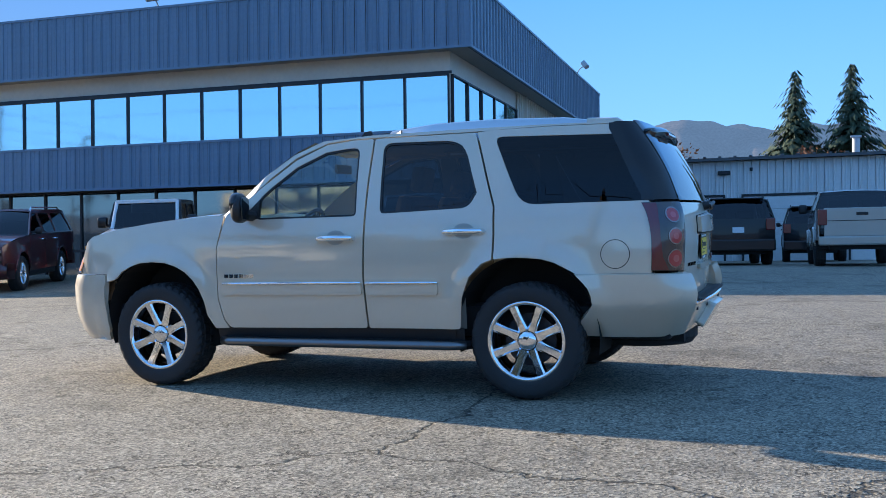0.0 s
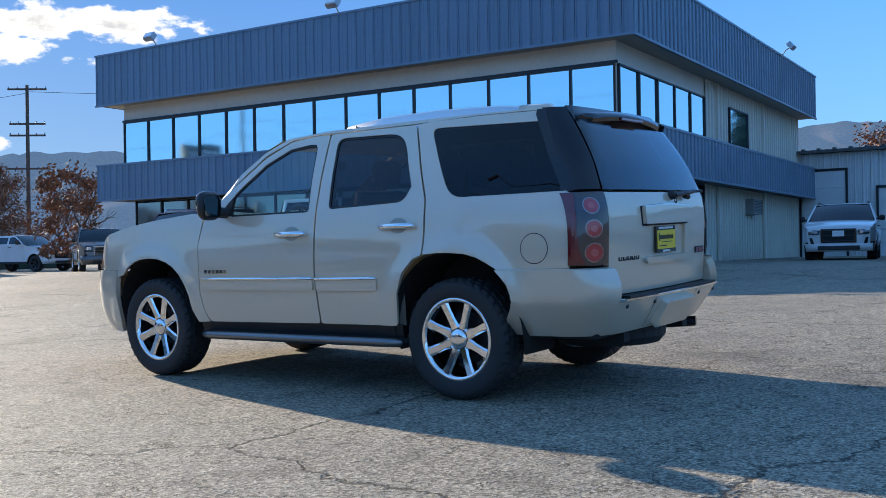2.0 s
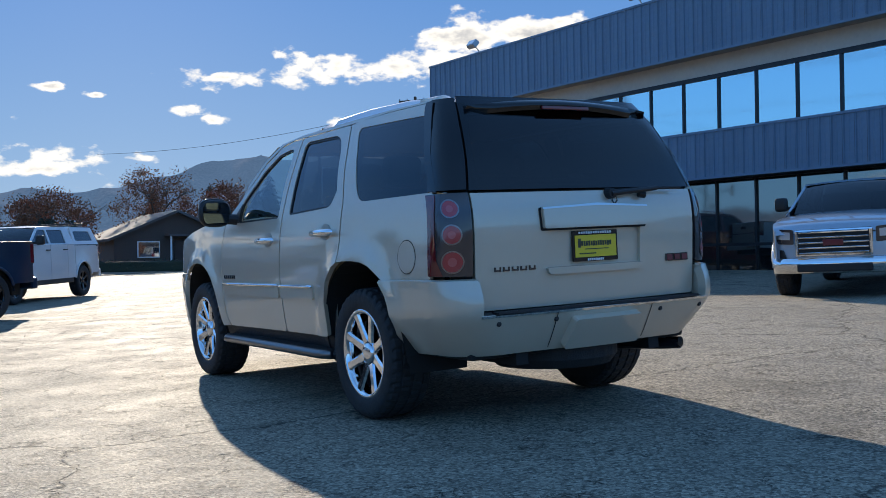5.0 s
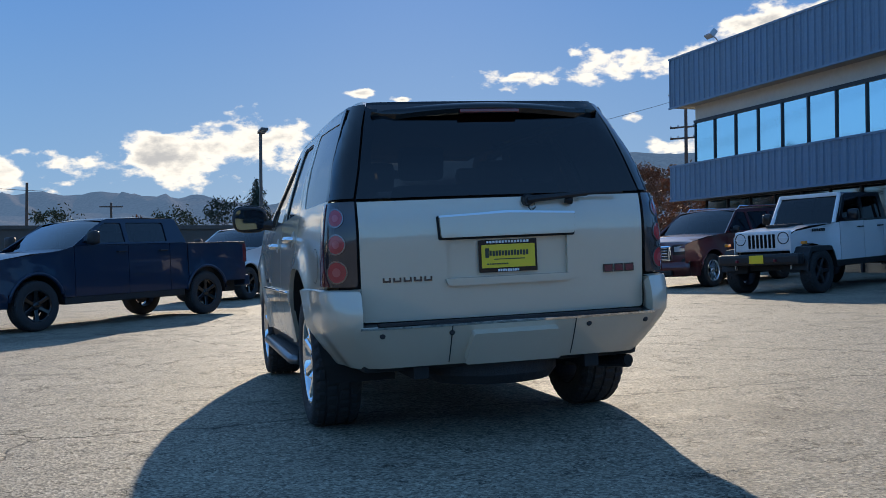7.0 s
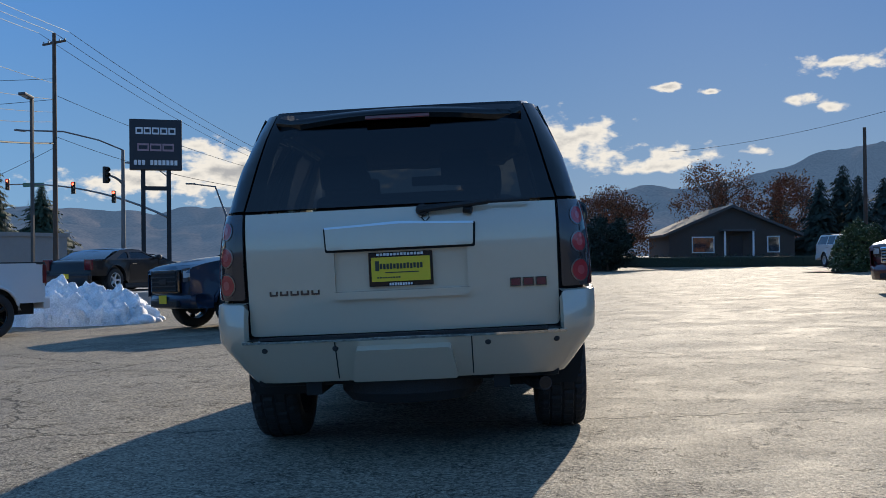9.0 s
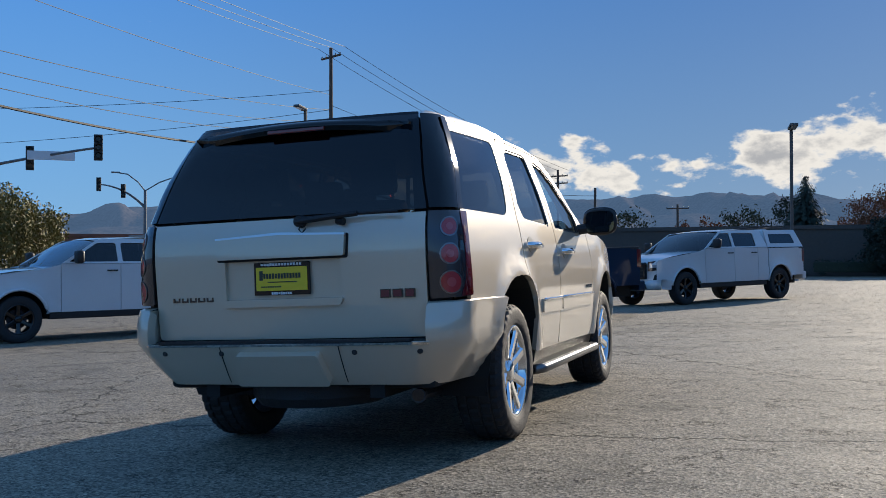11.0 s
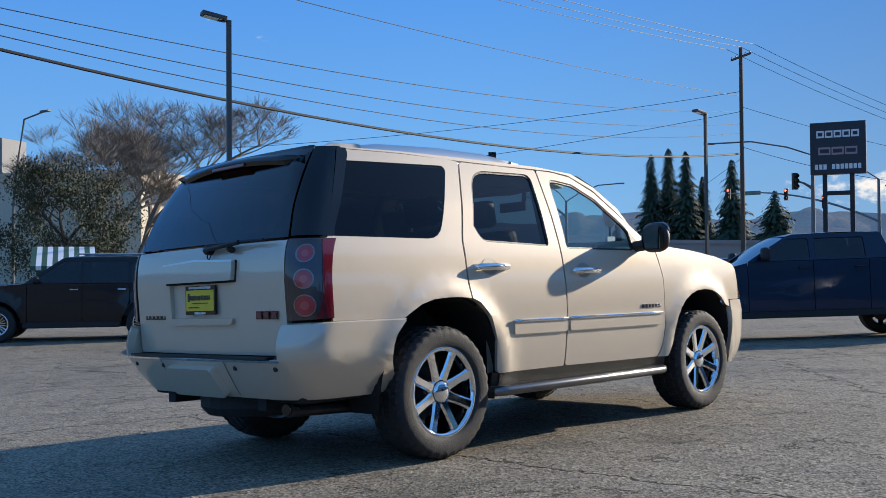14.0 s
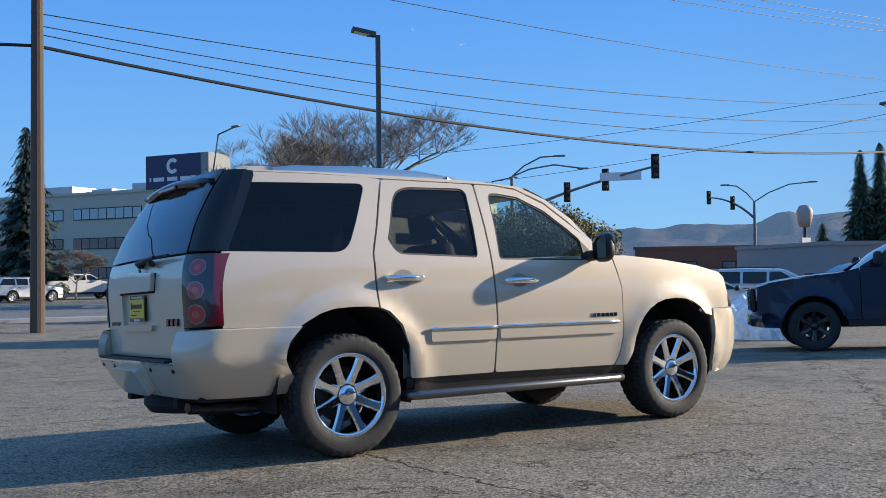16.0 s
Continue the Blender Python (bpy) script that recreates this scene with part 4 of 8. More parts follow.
    tube(bm, [(x0 + 0.03, 0.10, 1.288), (x0 + 0.03, 0.40, 1.300), (x0 + 0.02, 0.66, 1.302)], 0.010, seg=6)
    part("wiper_blade", bm, RUBBER, wp)
    bm = bmesh.new()
    tube(bm, [(x0 + 0.02, 0.33, 1.27), (x0 + 0.03, 0.37, 1.262)], 0.02, seg=8)
    part("washer_nozzle", bm, BLACK_PLASTIC, wp)
    bm = bmesh.new()
    tube(bm, [(x0 + 0.03, 0.13, 1.262), (x0 + 0.034, 0.118, 1.235), (x0 + 0.034, 0.135, 1.215), (x0 + 0.034, 0.156, 1.235), (x0 + 0.03, 0.15, 1.262)], 0.004, seg=6)
    part("wiring_loop", bm, RUBBER, wp)
    # spoiler with brake light
    bm = bmesh.new()
    secs = []
    for k in range(21):
        y = -0.65 + 1.30 * k / 20
        q = abs(y) / 0.65
        back = 2.325 - 0.05 * q ** 2 - 0.10 * max(0, q - 0.85) / 0.15
        zt = 1.846 - 0.05 * q ** 2
        secs.append([bm.verts.new(p) for p in ((2.10, y * 0.97, zt + 0.005), (2.28, y, zt - 0.012), (back, y, zt - 0.046), (back - 0.012, y, zt - 0.070), (2.26, y, zt - 0.072), (2.20, y, zt - 0.06))])
    for a, b in zip(secs, secs[1:]):
        for i in range(5):
            f = bm.faces.new((a[i], a[i + 1], b[i + 1], b[i]))
            f.smooth = i in (0, 1)
    bm.faces.new(secs[0])
    bm.faces.new(secs[-1][::-1])
    sp = part("spoiler", bm, GLOSS_BLACK, car, "gloss black roof spoiler")
    part("high_brake_light", box_bm(2.28, 2.328, -0.17, 0.17, 1.772, 1.793, bevel=0.006), mat("brake_red", (0.16, 0.01, 0.015), 0.15, coat=1.0), sp, "dark red high brake light")
    # rear bumper
    low = [(-1.455, 0.43), (-1.0, 0.422), (-0.5, 0.430), (0.5, 0.430), (1.0, 0.422), (1.455, 0.43), (1.512, 0.645), (1.548, 0.755), (1.594, 0.838), (1.30, 0.842), (0.798, 0.838, 0.02), (0.800, 0.641), (-0.800, 0.641), (-0.798, 0.838, 0.02), (-1.30, 0.842), (-1.594, 0.838), (-1.548, 0.755), (-1.512, 0.645)]
    bp = panel("rear_bumper", rounded(low), bumper, PAINT, car, grid=0.05, thick=0.05)
    panel("hitch_cover", rounded([(-0.265, 0.455, 0.02), (0.265, 0.455, 0.02), (0.235, 0.612, 0.015), (-0.235, 0.612, 0.015)]), bumper, PAINT, bp, "proud hitch cover panel", lift=0.048, thick=0.06)
    for e in (-0.34, 0.34):
        panel("bumper_seam", [(e - 0.003, 0.445), (e + 0.003, 0.445), (e + 0.003, 0.640), (e - 0.003, 0.640)], bumper, UNDERBODY, bp, lift=0.002, thick=0)
    panel("bumper_strip", [(-0.812, 0.640), (0.812, 0.640), (0.812, 0.652), (-0.812, 0.652)], bumper, CHROME, bp, "bright strip", lift=0.006, thick=0.012)
    bm = bmesh.new()
    secs = []
    for k in range(17):
        y = -0.812 + 1.624 * k / 16
        a, b = bumper(y, 0.645), tail(y, 0.66)
        secs.append((bm.verts.new((a[0] - 0.002, y, 0.652)), bm.verts.new((b[0] - 0.03, y, 0.668))))
    for a, b in zip(secs, secs[1:]):
        bm.faces.new((a[0], b[0], b[1], a[1]))
    part("step_pad", bm, BLACK_PLASTIC, bp, "black ribbed step pad")
    bm = bmesh.new()
    for k in range(6):
        x = 2.535 + 0.011 * k
        box(bm, x, x + 0.005, -0.72, 0.72, 0.655, 0.668)
    part("step_rib", bm, BLACK_PLASTIC, bp)
    for y in (-0.70, -0.34, 0.42, 0.76):
        x = bumper(y, 0.605)[0]
        bm = bmesh.new()
        lathe(bm, [(0.0, 0.004), (0.011, 0.004), (0.015, 0.0), (0.015, -0.01)], seg=16, m=Matrix.Translation((x + 0.002, y, 0.605)) @ Matrix.Rotation(-math.pi / 2, 4, "Z"))
        part("parking_sensor", bm, BLACK_PLASTIC, bp)
    # roof, bonnet, windscreen
    roof = rounded([(-0.20, -0.60), (0.3, -0.732), (1.4, -0.74), (2.16, -0.715), (2.18, 0.0), (2.16, 0.715), (1.4, 0.74), (0.3, 0.732), (-0.20, 0.60), (-0.30, 0.0)])
    panel("roof", roof, suv_top, PAINT, car, grid=0.09, thick=0.03)
    hood = rounded([(-2.30, -0.62, 0.08), (-2.0, -0.80), (-1.5, -0.885), (-0.95, -0.915), (-1.13, -0.5), (-1.17, 0), (-1.13, 0.5), (-0.95, 0.915), (-1.5, 0.885), (-2.0, 0.80), (-2.30, 0.62, 0.08), (-2.38, 0)])
    panel("bonnet", hood, suv_hood, PAINT, car, grid=0.08, thick=0.03)
    panel("windscreen", [(-0.79, 0.0), (0.79, 0.0), (0.79, 1.0), (-0.79, 1.0)], suv_screen, GLASS_CLEAR, car, "clear windscreen", flip=True, thick=0, grid=0.16)
    for s in (-1, 1):
        bm = bmesh.new()
        pts = []
        rows = []
        for k in range(9):
            t = k / 8
            a = Vector(suv_screen(s * 0.79, t))
            zz = a.z
            xs = -0.74 + (-0.06 + 0.74) * t
            b = Vector((interp([(1.26, -0.70), (1.45, -0.62), (1.575, -0.55), (1.74, -0.33), (1.845, -0.10)], zz), 0, zz))
            b.y = s * (suv_w(b.x, zz) - 0.004)
            rows.append((bm.verts.new(a), bm.verts.new((a + b) / 2 + Vector((-0.012, s * 0.012, 0.008))), bm.verts.new(b)))
        for a, b in zip(rows, rows[1:]):
            for i in range(2):
                bm.faces.new((a[i], a[i + 1], b[i + 1], b[i]))
        part("windscreen_post", bm, PAINT, car, smooth=True)
    # front bumper and grille
    low = [(-1.14, 0.34), (1.14, 0.34), (1.22, 0.42), (1.272, 0.55), (1.282, 0.80), (1.245, 0.860), (1.0, 0.860), (0.5, 0.845), (-0.5, 0.845), (-1.0, 0.860), (-1.245, 0.860), (-1.282, 0.80), (-1.272, 0.55), (-1.22, 0.42)]
    panel("front_bumper", low, suv_front, PAINT, car, flip=True, grid=0.07, thick=0.04)
    gr = panel("grille", rounded([(-0.54, 0.86, 0.02), (0.54, 0.86, 0.02), (0.54, 1.10, 0.03), (-0.54, 1.10, 0.03)]), suv_front, CHROME, car, "chrome mesh grille", flip=True, lift=0.006, thick=0.03)
    for i in range(9):
        for j in range(3):
            y = -0.44 + 0.11 * i
            panel("grille_cell", rounded([(y - 0.04, 0.88 + 0.07 * j), (y + 0.04, 0.88 + 0.07 * j), (y + 0.04, 0.93 + 0.07 * j), (y - 0.04, 0.93 + 0.07 * j)]), suv_front, UNDERBODY, gr, flip=True, lift=0.008, thick=0, grid=0.2)
    # inner body, floor, underside
    bm = bmesh.new()
    box(bm, -2.30, 2.40, -0.78, 0.78, 0.40, 0.62, bevel=0.03)
    box(bm, -2.25, -1.0, -0.5, 0.5, 0.6, 1.15, bevel=0.05)
    part("underbody", bm, UNDERBODY, car)
    for s in (-1, 1):
        bm = bmesh.new()
        secs = [(-0.99, 0.47), (-0.90, 1.245), (1.02, 1.26), (1.04, 0.47)]
        vs = [bm.verts.new((x, s * (suv_w(x, z) - 0.06), z)) for x, z in secs]
        bm.faces.new(vs)
        vs = [bm.verts.new((x, s * (suv_w(x, z) - 0.07), z)) for x, z in ((1.04, 1.02), (1.1, 1.27), (2.30, 1.28), (2.32, 0.62), (2.05, 0.62), (2.03, 1.02))]
        bm.faces.new(vs)
        for xb in (0.32, 1.20):
            w0, w1 = suv_w(xb, 1.2) - 0.05, suv_w(xb, 1.82) - 0.04
            vs = [bm.verts.new(q) for q in ((xb - 0.10, s * w0, 1.2), (xb + 0.12, s * w0, 1.2), (xb + 0.06, s * w1, 1.83), (xb - 0.06, s * w1, 1.83))]
            bm.faces.new(vs)
        part("door_lining", bm, mat("lining", (0.2, 0.18, 0.15), 0.7), car)
    bm = bmesh.new()
    vs = [bm.verts.new(q) for q in ((-0.15, -0.66, 1.80), (2.2, -0.64, 1.80), (2.2, 0.64, 1.80), (-0.15, 0.66, 1.80))]
    bm.faces.new(vs)
    part("headliner", bm, mat("headliner", (0.35, 0.32, 0.27), 0.9), car)
    bm = bmesh.new()
    vs = [bm.verts.new((tail(u, z)[0] - 0.05, u * 0.92, z)) for u, z in ((-0.74, 0.66), (0.74, 0.66), (0.74, 1.27), (-0.74, 1.27))]
    bm.faces.new(vs)
    part("tailgate_lining", bm, UNDERBODY, car)
    # seats
    def seat(x, y, w, name):
        bm = bmesh.new()
        box(bm, x - 0.25, x + 0.27, y - w / 2, y + w / 2, 0.66, 0.86, bevel=0.05)
        st = part(name, bm, LEATHER, car, "tan leather seat")
        bm = bmesh.new()
        box(bm, -0.07, 0.07, y - w / 2, y + w / 2, 0, 0.62, bevel=0.05, m=Matrix.Translation((x + 0.26, 0, 0.80)) @ Matrix.Rotation(0.26, 4, "Y"))
        part("backrest", bm, LEATHER, st)
        bm = bmesh.new()
        for yy in ([y] if w < 0.8 else [y - w / 3, y + w / 3]):
            box(bm, -0.05, 0.05, yy - 0.13, yy + 0.13, 0.0, 0.19, bevel=0.04, m=Matrix.Translation((x + 0.43, 0, 1.43)) @ Matrix.Rotation(0.2, 4, "Y"))
        part("headrest", bm, LEATHER, st)
    seat(0.10, -0.42, 0.54, "front_seat")
    seat(0.10, 0.42, 0.54, "front_seat")
    seat(0.66, -0.42, 0.54, "rear_seat")
    seat(0.66, 0.42, 0.54, "rear_seat")
    seat(1.60, 0.0, 1.0, "third_row_seat")
    bm = bmesh.new()
    box(bm, -1.02, -0.62, -0.78, 0.78, 0.85, 1.22, bevel=0.06)
    box(bm, -0.7, -0.52, -0.62, -0.22, 1.10, 1.25, bevel=0.04)
    part("dashboard", bm, DASH, car)
    bm = bmesh.new()
    m = Matrix.Translation((-0.42, -0.42, 1.155)) @ Matrix.Rotation(radians(-64), 4, "Y")
    pts = [m @ Vector((0.19 * math.cos(2 * math.pi * k / 24), 0.19 * math.sin(2 * math.pi * k / 24), 0)) for k in range(24)]
    tube(bm, pts, 0.016, seg=8, closed=True)
    for a in (0.2, 2.94, 4.71):
        tube(bm, [m @ Vector((0, 0, -0.02)), m @ Vector((0.18 * math.cos(a), 0.18 * math.sin(a), 0))], 0.018, seg=6)
    tube(bm, [m @ Vector((0, 0, 0)), m @ Vector((0, 0, -0.22))], 0.04, seg=10)
    part("steering_wheel", bm, DASH, car, "dark steering wheel")
    bm = box_bm(-0.33, -0.30, -0.13, 0.13, 1.615, 1.69, bevel=0.012)
    part("rear_view_mirror", bm, DASH, car)
    # exhaust, axle, spare
    bm = bmesh.new()
    tube(bm, [(1.9, 0.62, 0.34), (2.3, 0.66, 0.36), (2.44, 0.70, 0.37)], 0.036, seg=12)
    ex = part("exhaust_pipe", bm, DARK_METAL, car)
    bm = bmesh.new()
    tube(bm, [(2.36, 0.68, 0.37), (2.45, 0.70, 0.375)], 0.032, seg=14)
    part("exhaust_tip", bm, GLOSS_BLACK, ex)
    bm = bmesh.new()
    tube(bm, [(1.473, -0.75, 0.40), (1.473, 0.75, 0.40)], 0.06, seg=10)
    box(bm, 1.33, 1.62, -0.18, 0.18, 0.28, 0.52, bevel=0.06)
    part("rear_axle", bm, UNDERBODY, car)
    bm = bmesh.new()
    lathe(bm, [(0.0, 0.0), (0.34, 0.0), (0.38, 0.05), (0.38, 0.15), (0.34, 0.2), (0, 0.2)], axis="z", seg=28, m=Matrix.Translation((2.1, 0, 0.30)))
    part("spare_wheel", bm, RUBBER, car)
    part("frame_rail", box_bm(-1.9, 2.45, -0.52, -0.44, 0.36, 0.48), UNDERBODY, car)
    part("frame_rail", box_bm(-1.9, 2.45, 0.44, 0.52, 0.36, 0.48), UNDERBODY, car)
    bm = bmesh.new()
    for x, hw, zz in ((-0.20, 0.022, 1.80), (-0.16, 0.018, 1.88), (-0.11, 0.008, 1.945), (-0.075, 0.003, 1.95)):
        for y in (-hw, hw):
            for xx in (x, -0.055 if zz > 1.9 else -0.02):
                bm.verts.new((xx, y, zz))
    bmesh.ops.convex_hull(bm, input=bm.verts)
    part("roof_aerial", bm, BLACK_PLASTIC, car)
    return car


subject_suv()

# ---- dealership building ----
BLUE = mat("blue_metal_siding", (0.125, 0.20, 0.285), 0.42, 0.0, 0.1, vary=0.10, vscale=0.7, island=0.07)
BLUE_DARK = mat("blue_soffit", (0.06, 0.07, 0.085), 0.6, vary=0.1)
BEIGE = mat("beige_wall_panel", (0.62, 0.585, 0.51), 0.6, vary=0.08, vscale=0.8, island=0.04)
FRAME_DARK = mat("dark_window_frame", (0.02, 0.022, 0.026), 0.4, 0.3)
PANE = mirror_glass("mirror_blue_pane", (0.62, 0.86, 0.93), (0.02, 0.06, 0.09), 0.9)
SHOP_PANE = mirror_glass("storefront_pane", (0.55, 0.60, 0.60), (0.015, 0.02, 0.022), 0.42)
WHITE_METAL = mat("white_metal_siding", (0.62, 0.63, 0.62), 0.5, vary=0.08, vscale=0.8, island=0.04)
CONCRETE = mat("concrete", (0.36, 0.35, 0.33), 0.85, vary=0.15, vscale=2, bump=0.3, bscale=40)
LIGHT_GREY = mat("galvanised_pole", (0.42, 0.44, 0.46), 0.45, 0.7, vary=0.08)
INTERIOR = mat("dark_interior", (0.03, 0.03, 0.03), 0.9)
BRONZE = mat("bronze_pole", (0.10, 0.095, 0.09), 0.5, 0.4, vary=0.1)


def rib_panel_mesh(width, height, name):
    """A sheet of ribbed siding, face to -y, from x = 0 to width: flat pan, a standing rib and a shallow middle bead."""
    xs = [(0.016, 0), (0.03, -0.034), (0.055, -0.034), (0.072, 0), (width * 0.48, 0), (width * 0.52, -0.008), (width * 0.60, -0.008), (width * 0.64, 0), (width, 0)]
    bm = bmesh.new()
    lo = [bm.verts.new((x, y, 0)) for x, y in xs]
    hi = [bm.verts.new((x, y, height)) for x, y in xs]
    for i in range(len(xs) - 1):
        bm.faces.new((lo[i], lo[i + 1], hi[i + 1], hi[i]))
    me = bpy.data.meshes.new(name)
    bm.to_mesh(me)
    bm.free()
    return me


def rib_run(name, material, parent, x0, x1, y, z0, z1, turn=0.0, width=0.305):
    """Panels side by side along a line that starts at (x0, y) and is turned about it (degrees)."""
    n = max(1, round(abs(x1 - x0) / width))
    w = abs(x1 - x0) / n
    me = rib_panel_mesh(w, z1 - z0, name)
    me.materials.append(material)
    base = pose(x0, y, z0, 0, 0, turn)
    for k in range(n):
        o = new(name, me)
        o.parent = parent
        o.matrix_basis = base @ Matrix.Translation((w * k, 0, 0))


def dealership():
    b = thing("dealership_building", pose(-4.73, 15.783, 0, 0, 0, 2.79), "two-storey dealership with blue metal fascias and mirrored window band", "building")
    LX, LY = 19.25, 19.6
    OS, OE, OW = 0.55, 0.7, 0.7
    wx0, wx1, wy0 = -LX + OW, -OE, OS
    # core walls (recessed behind the glass)
    part("wall", box_bm(wx0, wx1, wy0 + 0.03, LY - 0.15, 3.0, 7.5), BEIGE, b, "beige upper wall")
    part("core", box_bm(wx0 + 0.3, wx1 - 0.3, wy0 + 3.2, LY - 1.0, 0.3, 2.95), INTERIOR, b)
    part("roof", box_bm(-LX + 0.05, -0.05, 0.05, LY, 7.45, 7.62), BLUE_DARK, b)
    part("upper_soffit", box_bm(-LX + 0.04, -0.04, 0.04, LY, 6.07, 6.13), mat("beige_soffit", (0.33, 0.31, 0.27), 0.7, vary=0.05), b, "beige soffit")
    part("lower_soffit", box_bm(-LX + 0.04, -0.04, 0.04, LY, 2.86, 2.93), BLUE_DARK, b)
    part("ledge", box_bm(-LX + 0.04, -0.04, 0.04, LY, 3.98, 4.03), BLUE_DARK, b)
    for z0, z1 in ((6.05, 7.74), (2.85, 4.03)):
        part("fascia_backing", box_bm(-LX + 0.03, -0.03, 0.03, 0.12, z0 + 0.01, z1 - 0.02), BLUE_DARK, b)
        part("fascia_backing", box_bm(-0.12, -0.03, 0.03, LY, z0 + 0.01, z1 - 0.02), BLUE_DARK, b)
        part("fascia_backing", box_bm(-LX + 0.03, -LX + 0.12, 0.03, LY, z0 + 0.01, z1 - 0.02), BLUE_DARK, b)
        for zz in (z0, z1):
            part("fascia_trim", box_bm(-LX - 0.03, 0.03, -0.035, 0.03, zz - 0.03, zz + 0.03), BLUE, b)
            part("fascia_trim", box_bm(-0.03, 0.035, 0.032, LY, zz - 0.03, zz + 0.03), BLUE, b)
    # upper window band, south
    n, z0, z1 = 15, 4.04, 5.50
    x0, x1 = wx0 + 0.05, wx1 - 0.02
    w = (x1 - x0) / n

    def window(parent, x, y, w, z0, z1, turn, pane_mat, name="window"):
        fr = new(name)
        fr.parent = parent
        fr.matrix_basis = pose(x, y, z0, 0, 0, turn)
        h = z1 - z0
        bm = bmesh.new()
        t = 0.03
        box(bm, 0, t, -0.05, 0.03, 0, h)
        box(bm, w - t, w, -0.05, 0.03, 0, h)
        box(bm, t, w - t, -0.05, 0.03, h - t * 1.3, h)
        box(bm, t, w - t, -0.05, 0.03, 0, t * 1.3)
        part("frame", bm, FRAME_DARK, fr)
        p = part("pane", box_bm(t, w - t, -0.005, 0.015, t * 1.3, h - t * 1.3), pane_mat, fr)
        p.matrix_basis = pose(0, 0, 0, random.uniform(-0.15, 0.15), 0, random.uniform(-0.35, 0.35))
        return fr
    for k in range(n):
        window(b, x0 + w * k, wy0, w, z0, z1, 0, PANE)
    ew = 6.70 / 5
    for k in range(5):
        window(b, wx1 + 0.03, wy0 + 0.08 + ew * k, ew, z0, z1, 90, PANE)
    window(b, wx1 + 0.07, 9.75, 2.1, 4.12, 5.46, 90, PANE)
    part("window_head", box_bm(wx0, wx1 + 0.06, wy0 - 0.05, wy0 + 0.0, 5.50, 5.57), FRAME_DARK, b)
    # east wall of ribbed beige sheets, below and above the lower fascia
    rib_run("siding_panel", BEIGE, b, wx1 + 0.035, wx1 + 0.035 + 12.05, 7.4, 4.03, 6.07, 90, 0.30)
    rib_run("siding_panel", BEIGE, b, wx1 + 0.035, wx1 + 0.035 + 12.2, 7.25, 0.45, 2.86, 90, 0.30)
    part("lower_wall", box_bm(wx1 - 0.3, wx1 + 0.02, 7.2, LY - 0.15, 0.2, 2.9), BEIGE, b)
    part("downpipe", box_bm(wx1 + 0.06, wx1 + 0.14, 8.35, 8.47, 4.05, 6.05), BEIGE, b)
    part("downpipe", box_bm(wx1 + 0.06, wx1 + 0.14, 13.75, 13.87, 4.05, 6.05), BEIGE, b)
    for y in (8.35, 13.75):
        part("downpipe", box_bm(wx1 + 0.06, wx1 + 0.14, y, y + 0.12, 0.45, 2.86), BEIGE, b)
    # ground-floor storefront, south and round the corner
    sx0, sx1, sy = wx0 + 0.3, wx1, wy0 + 0.25
    m = 14
    sw = (sx1 - sx0) / m
    for k in range(m):
        window(b, sx0 + sw * k, sy, sw, 1.15, 2.85, 0, SHOP_PANE, "storefront_window")
        window(b, sx0 + sw * k, sy, sw, 0.42, 1.15, 0, SHOP_PANE, "storefront_window")
    for k in range(5):
        window(b, sx1, sy + 1.28 * k, 1.28, 1.15, 2.85, 90, SHOP_PANE, "storefront_window")
        window(b, sx1, sy + 1.28 * k, 1.28, 0.42, 1.15, 90, SHOP_PANE, "storefront_window")
    part("base_kerb", box_bm(sx0 - 0.1, sx1 + 0.1, sy - 0.12, sy + 0.3, 0.2, 0.44), CONCRETE, b)
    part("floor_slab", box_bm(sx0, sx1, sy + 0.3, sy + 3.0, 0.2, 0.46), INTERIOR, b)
    # air conditioner in the east wall
    ac = part("air_conditioner", box_bm(wx1 + 0.03, wx1 + 0.34, 11.5, 12.6, 2.05, 2.56, bevel=0.015), mat("ac_grey", (0.22, 0.22, 0.21), 0.5), b, "wall air conditioner")
    for k in range(8):
        part("grille_slat", box_bm(wx1 + 0.342, wx1 + 0.352, 11.56, 12.54, 2.12 + 0.05 * k, 2.14 + 0.05 * k), FRAME_DARK, ac)
    # fascias, sheet by sheet
    for z0, z1 in ((6.06, 7.72), (2.86, 4.01)):
        rib_run("fascia_panel", BLUE, b, -LX, 0, 0, z0, z1, 0)
        rib_run("fascia_panel", BLUE, b, 0.0, LY, 0.0, z0, z1, 90)
    return b


def floodlight(x, y, z, turn):
    f = thing("floodlight", pose(x, y, z, 0, 0, turn), "grey floodlight on a short bracket at the roof edge", "floodlight", "roof floodlights")
    bm = bmesh.new()
    tube(bm, [(0, 0.1, 0), (0, 0.0, 0.14), (0, -0.12, 0.22)], 0.02)
    part("bracket", bm, LIGHT_GREY, f)
    bm = box_bm(-0.2, 0.2, -0.09, 0.09, -0.13, 0.13, bevel=0.03)
    hd = part("head", bm, LIGHT_GREY, f)
    hd.matrix_basis = pose(0, -0.2, 0.28, -38, 0, 0)
    part("lens", box_bm(-0.17, 0.17, -0.1, -0.088, -0.1, 0.1), LAMP_CLEAR, hd)


dealership()
for p in ((-21.05, 14.98, 7.74, 2), (-13.6, 15.38, 7.74, 2), (-4.86, 18.4, 7.74, 92), (-5.25, 29.8, 7.74, 92)):
    floodlight(*p)


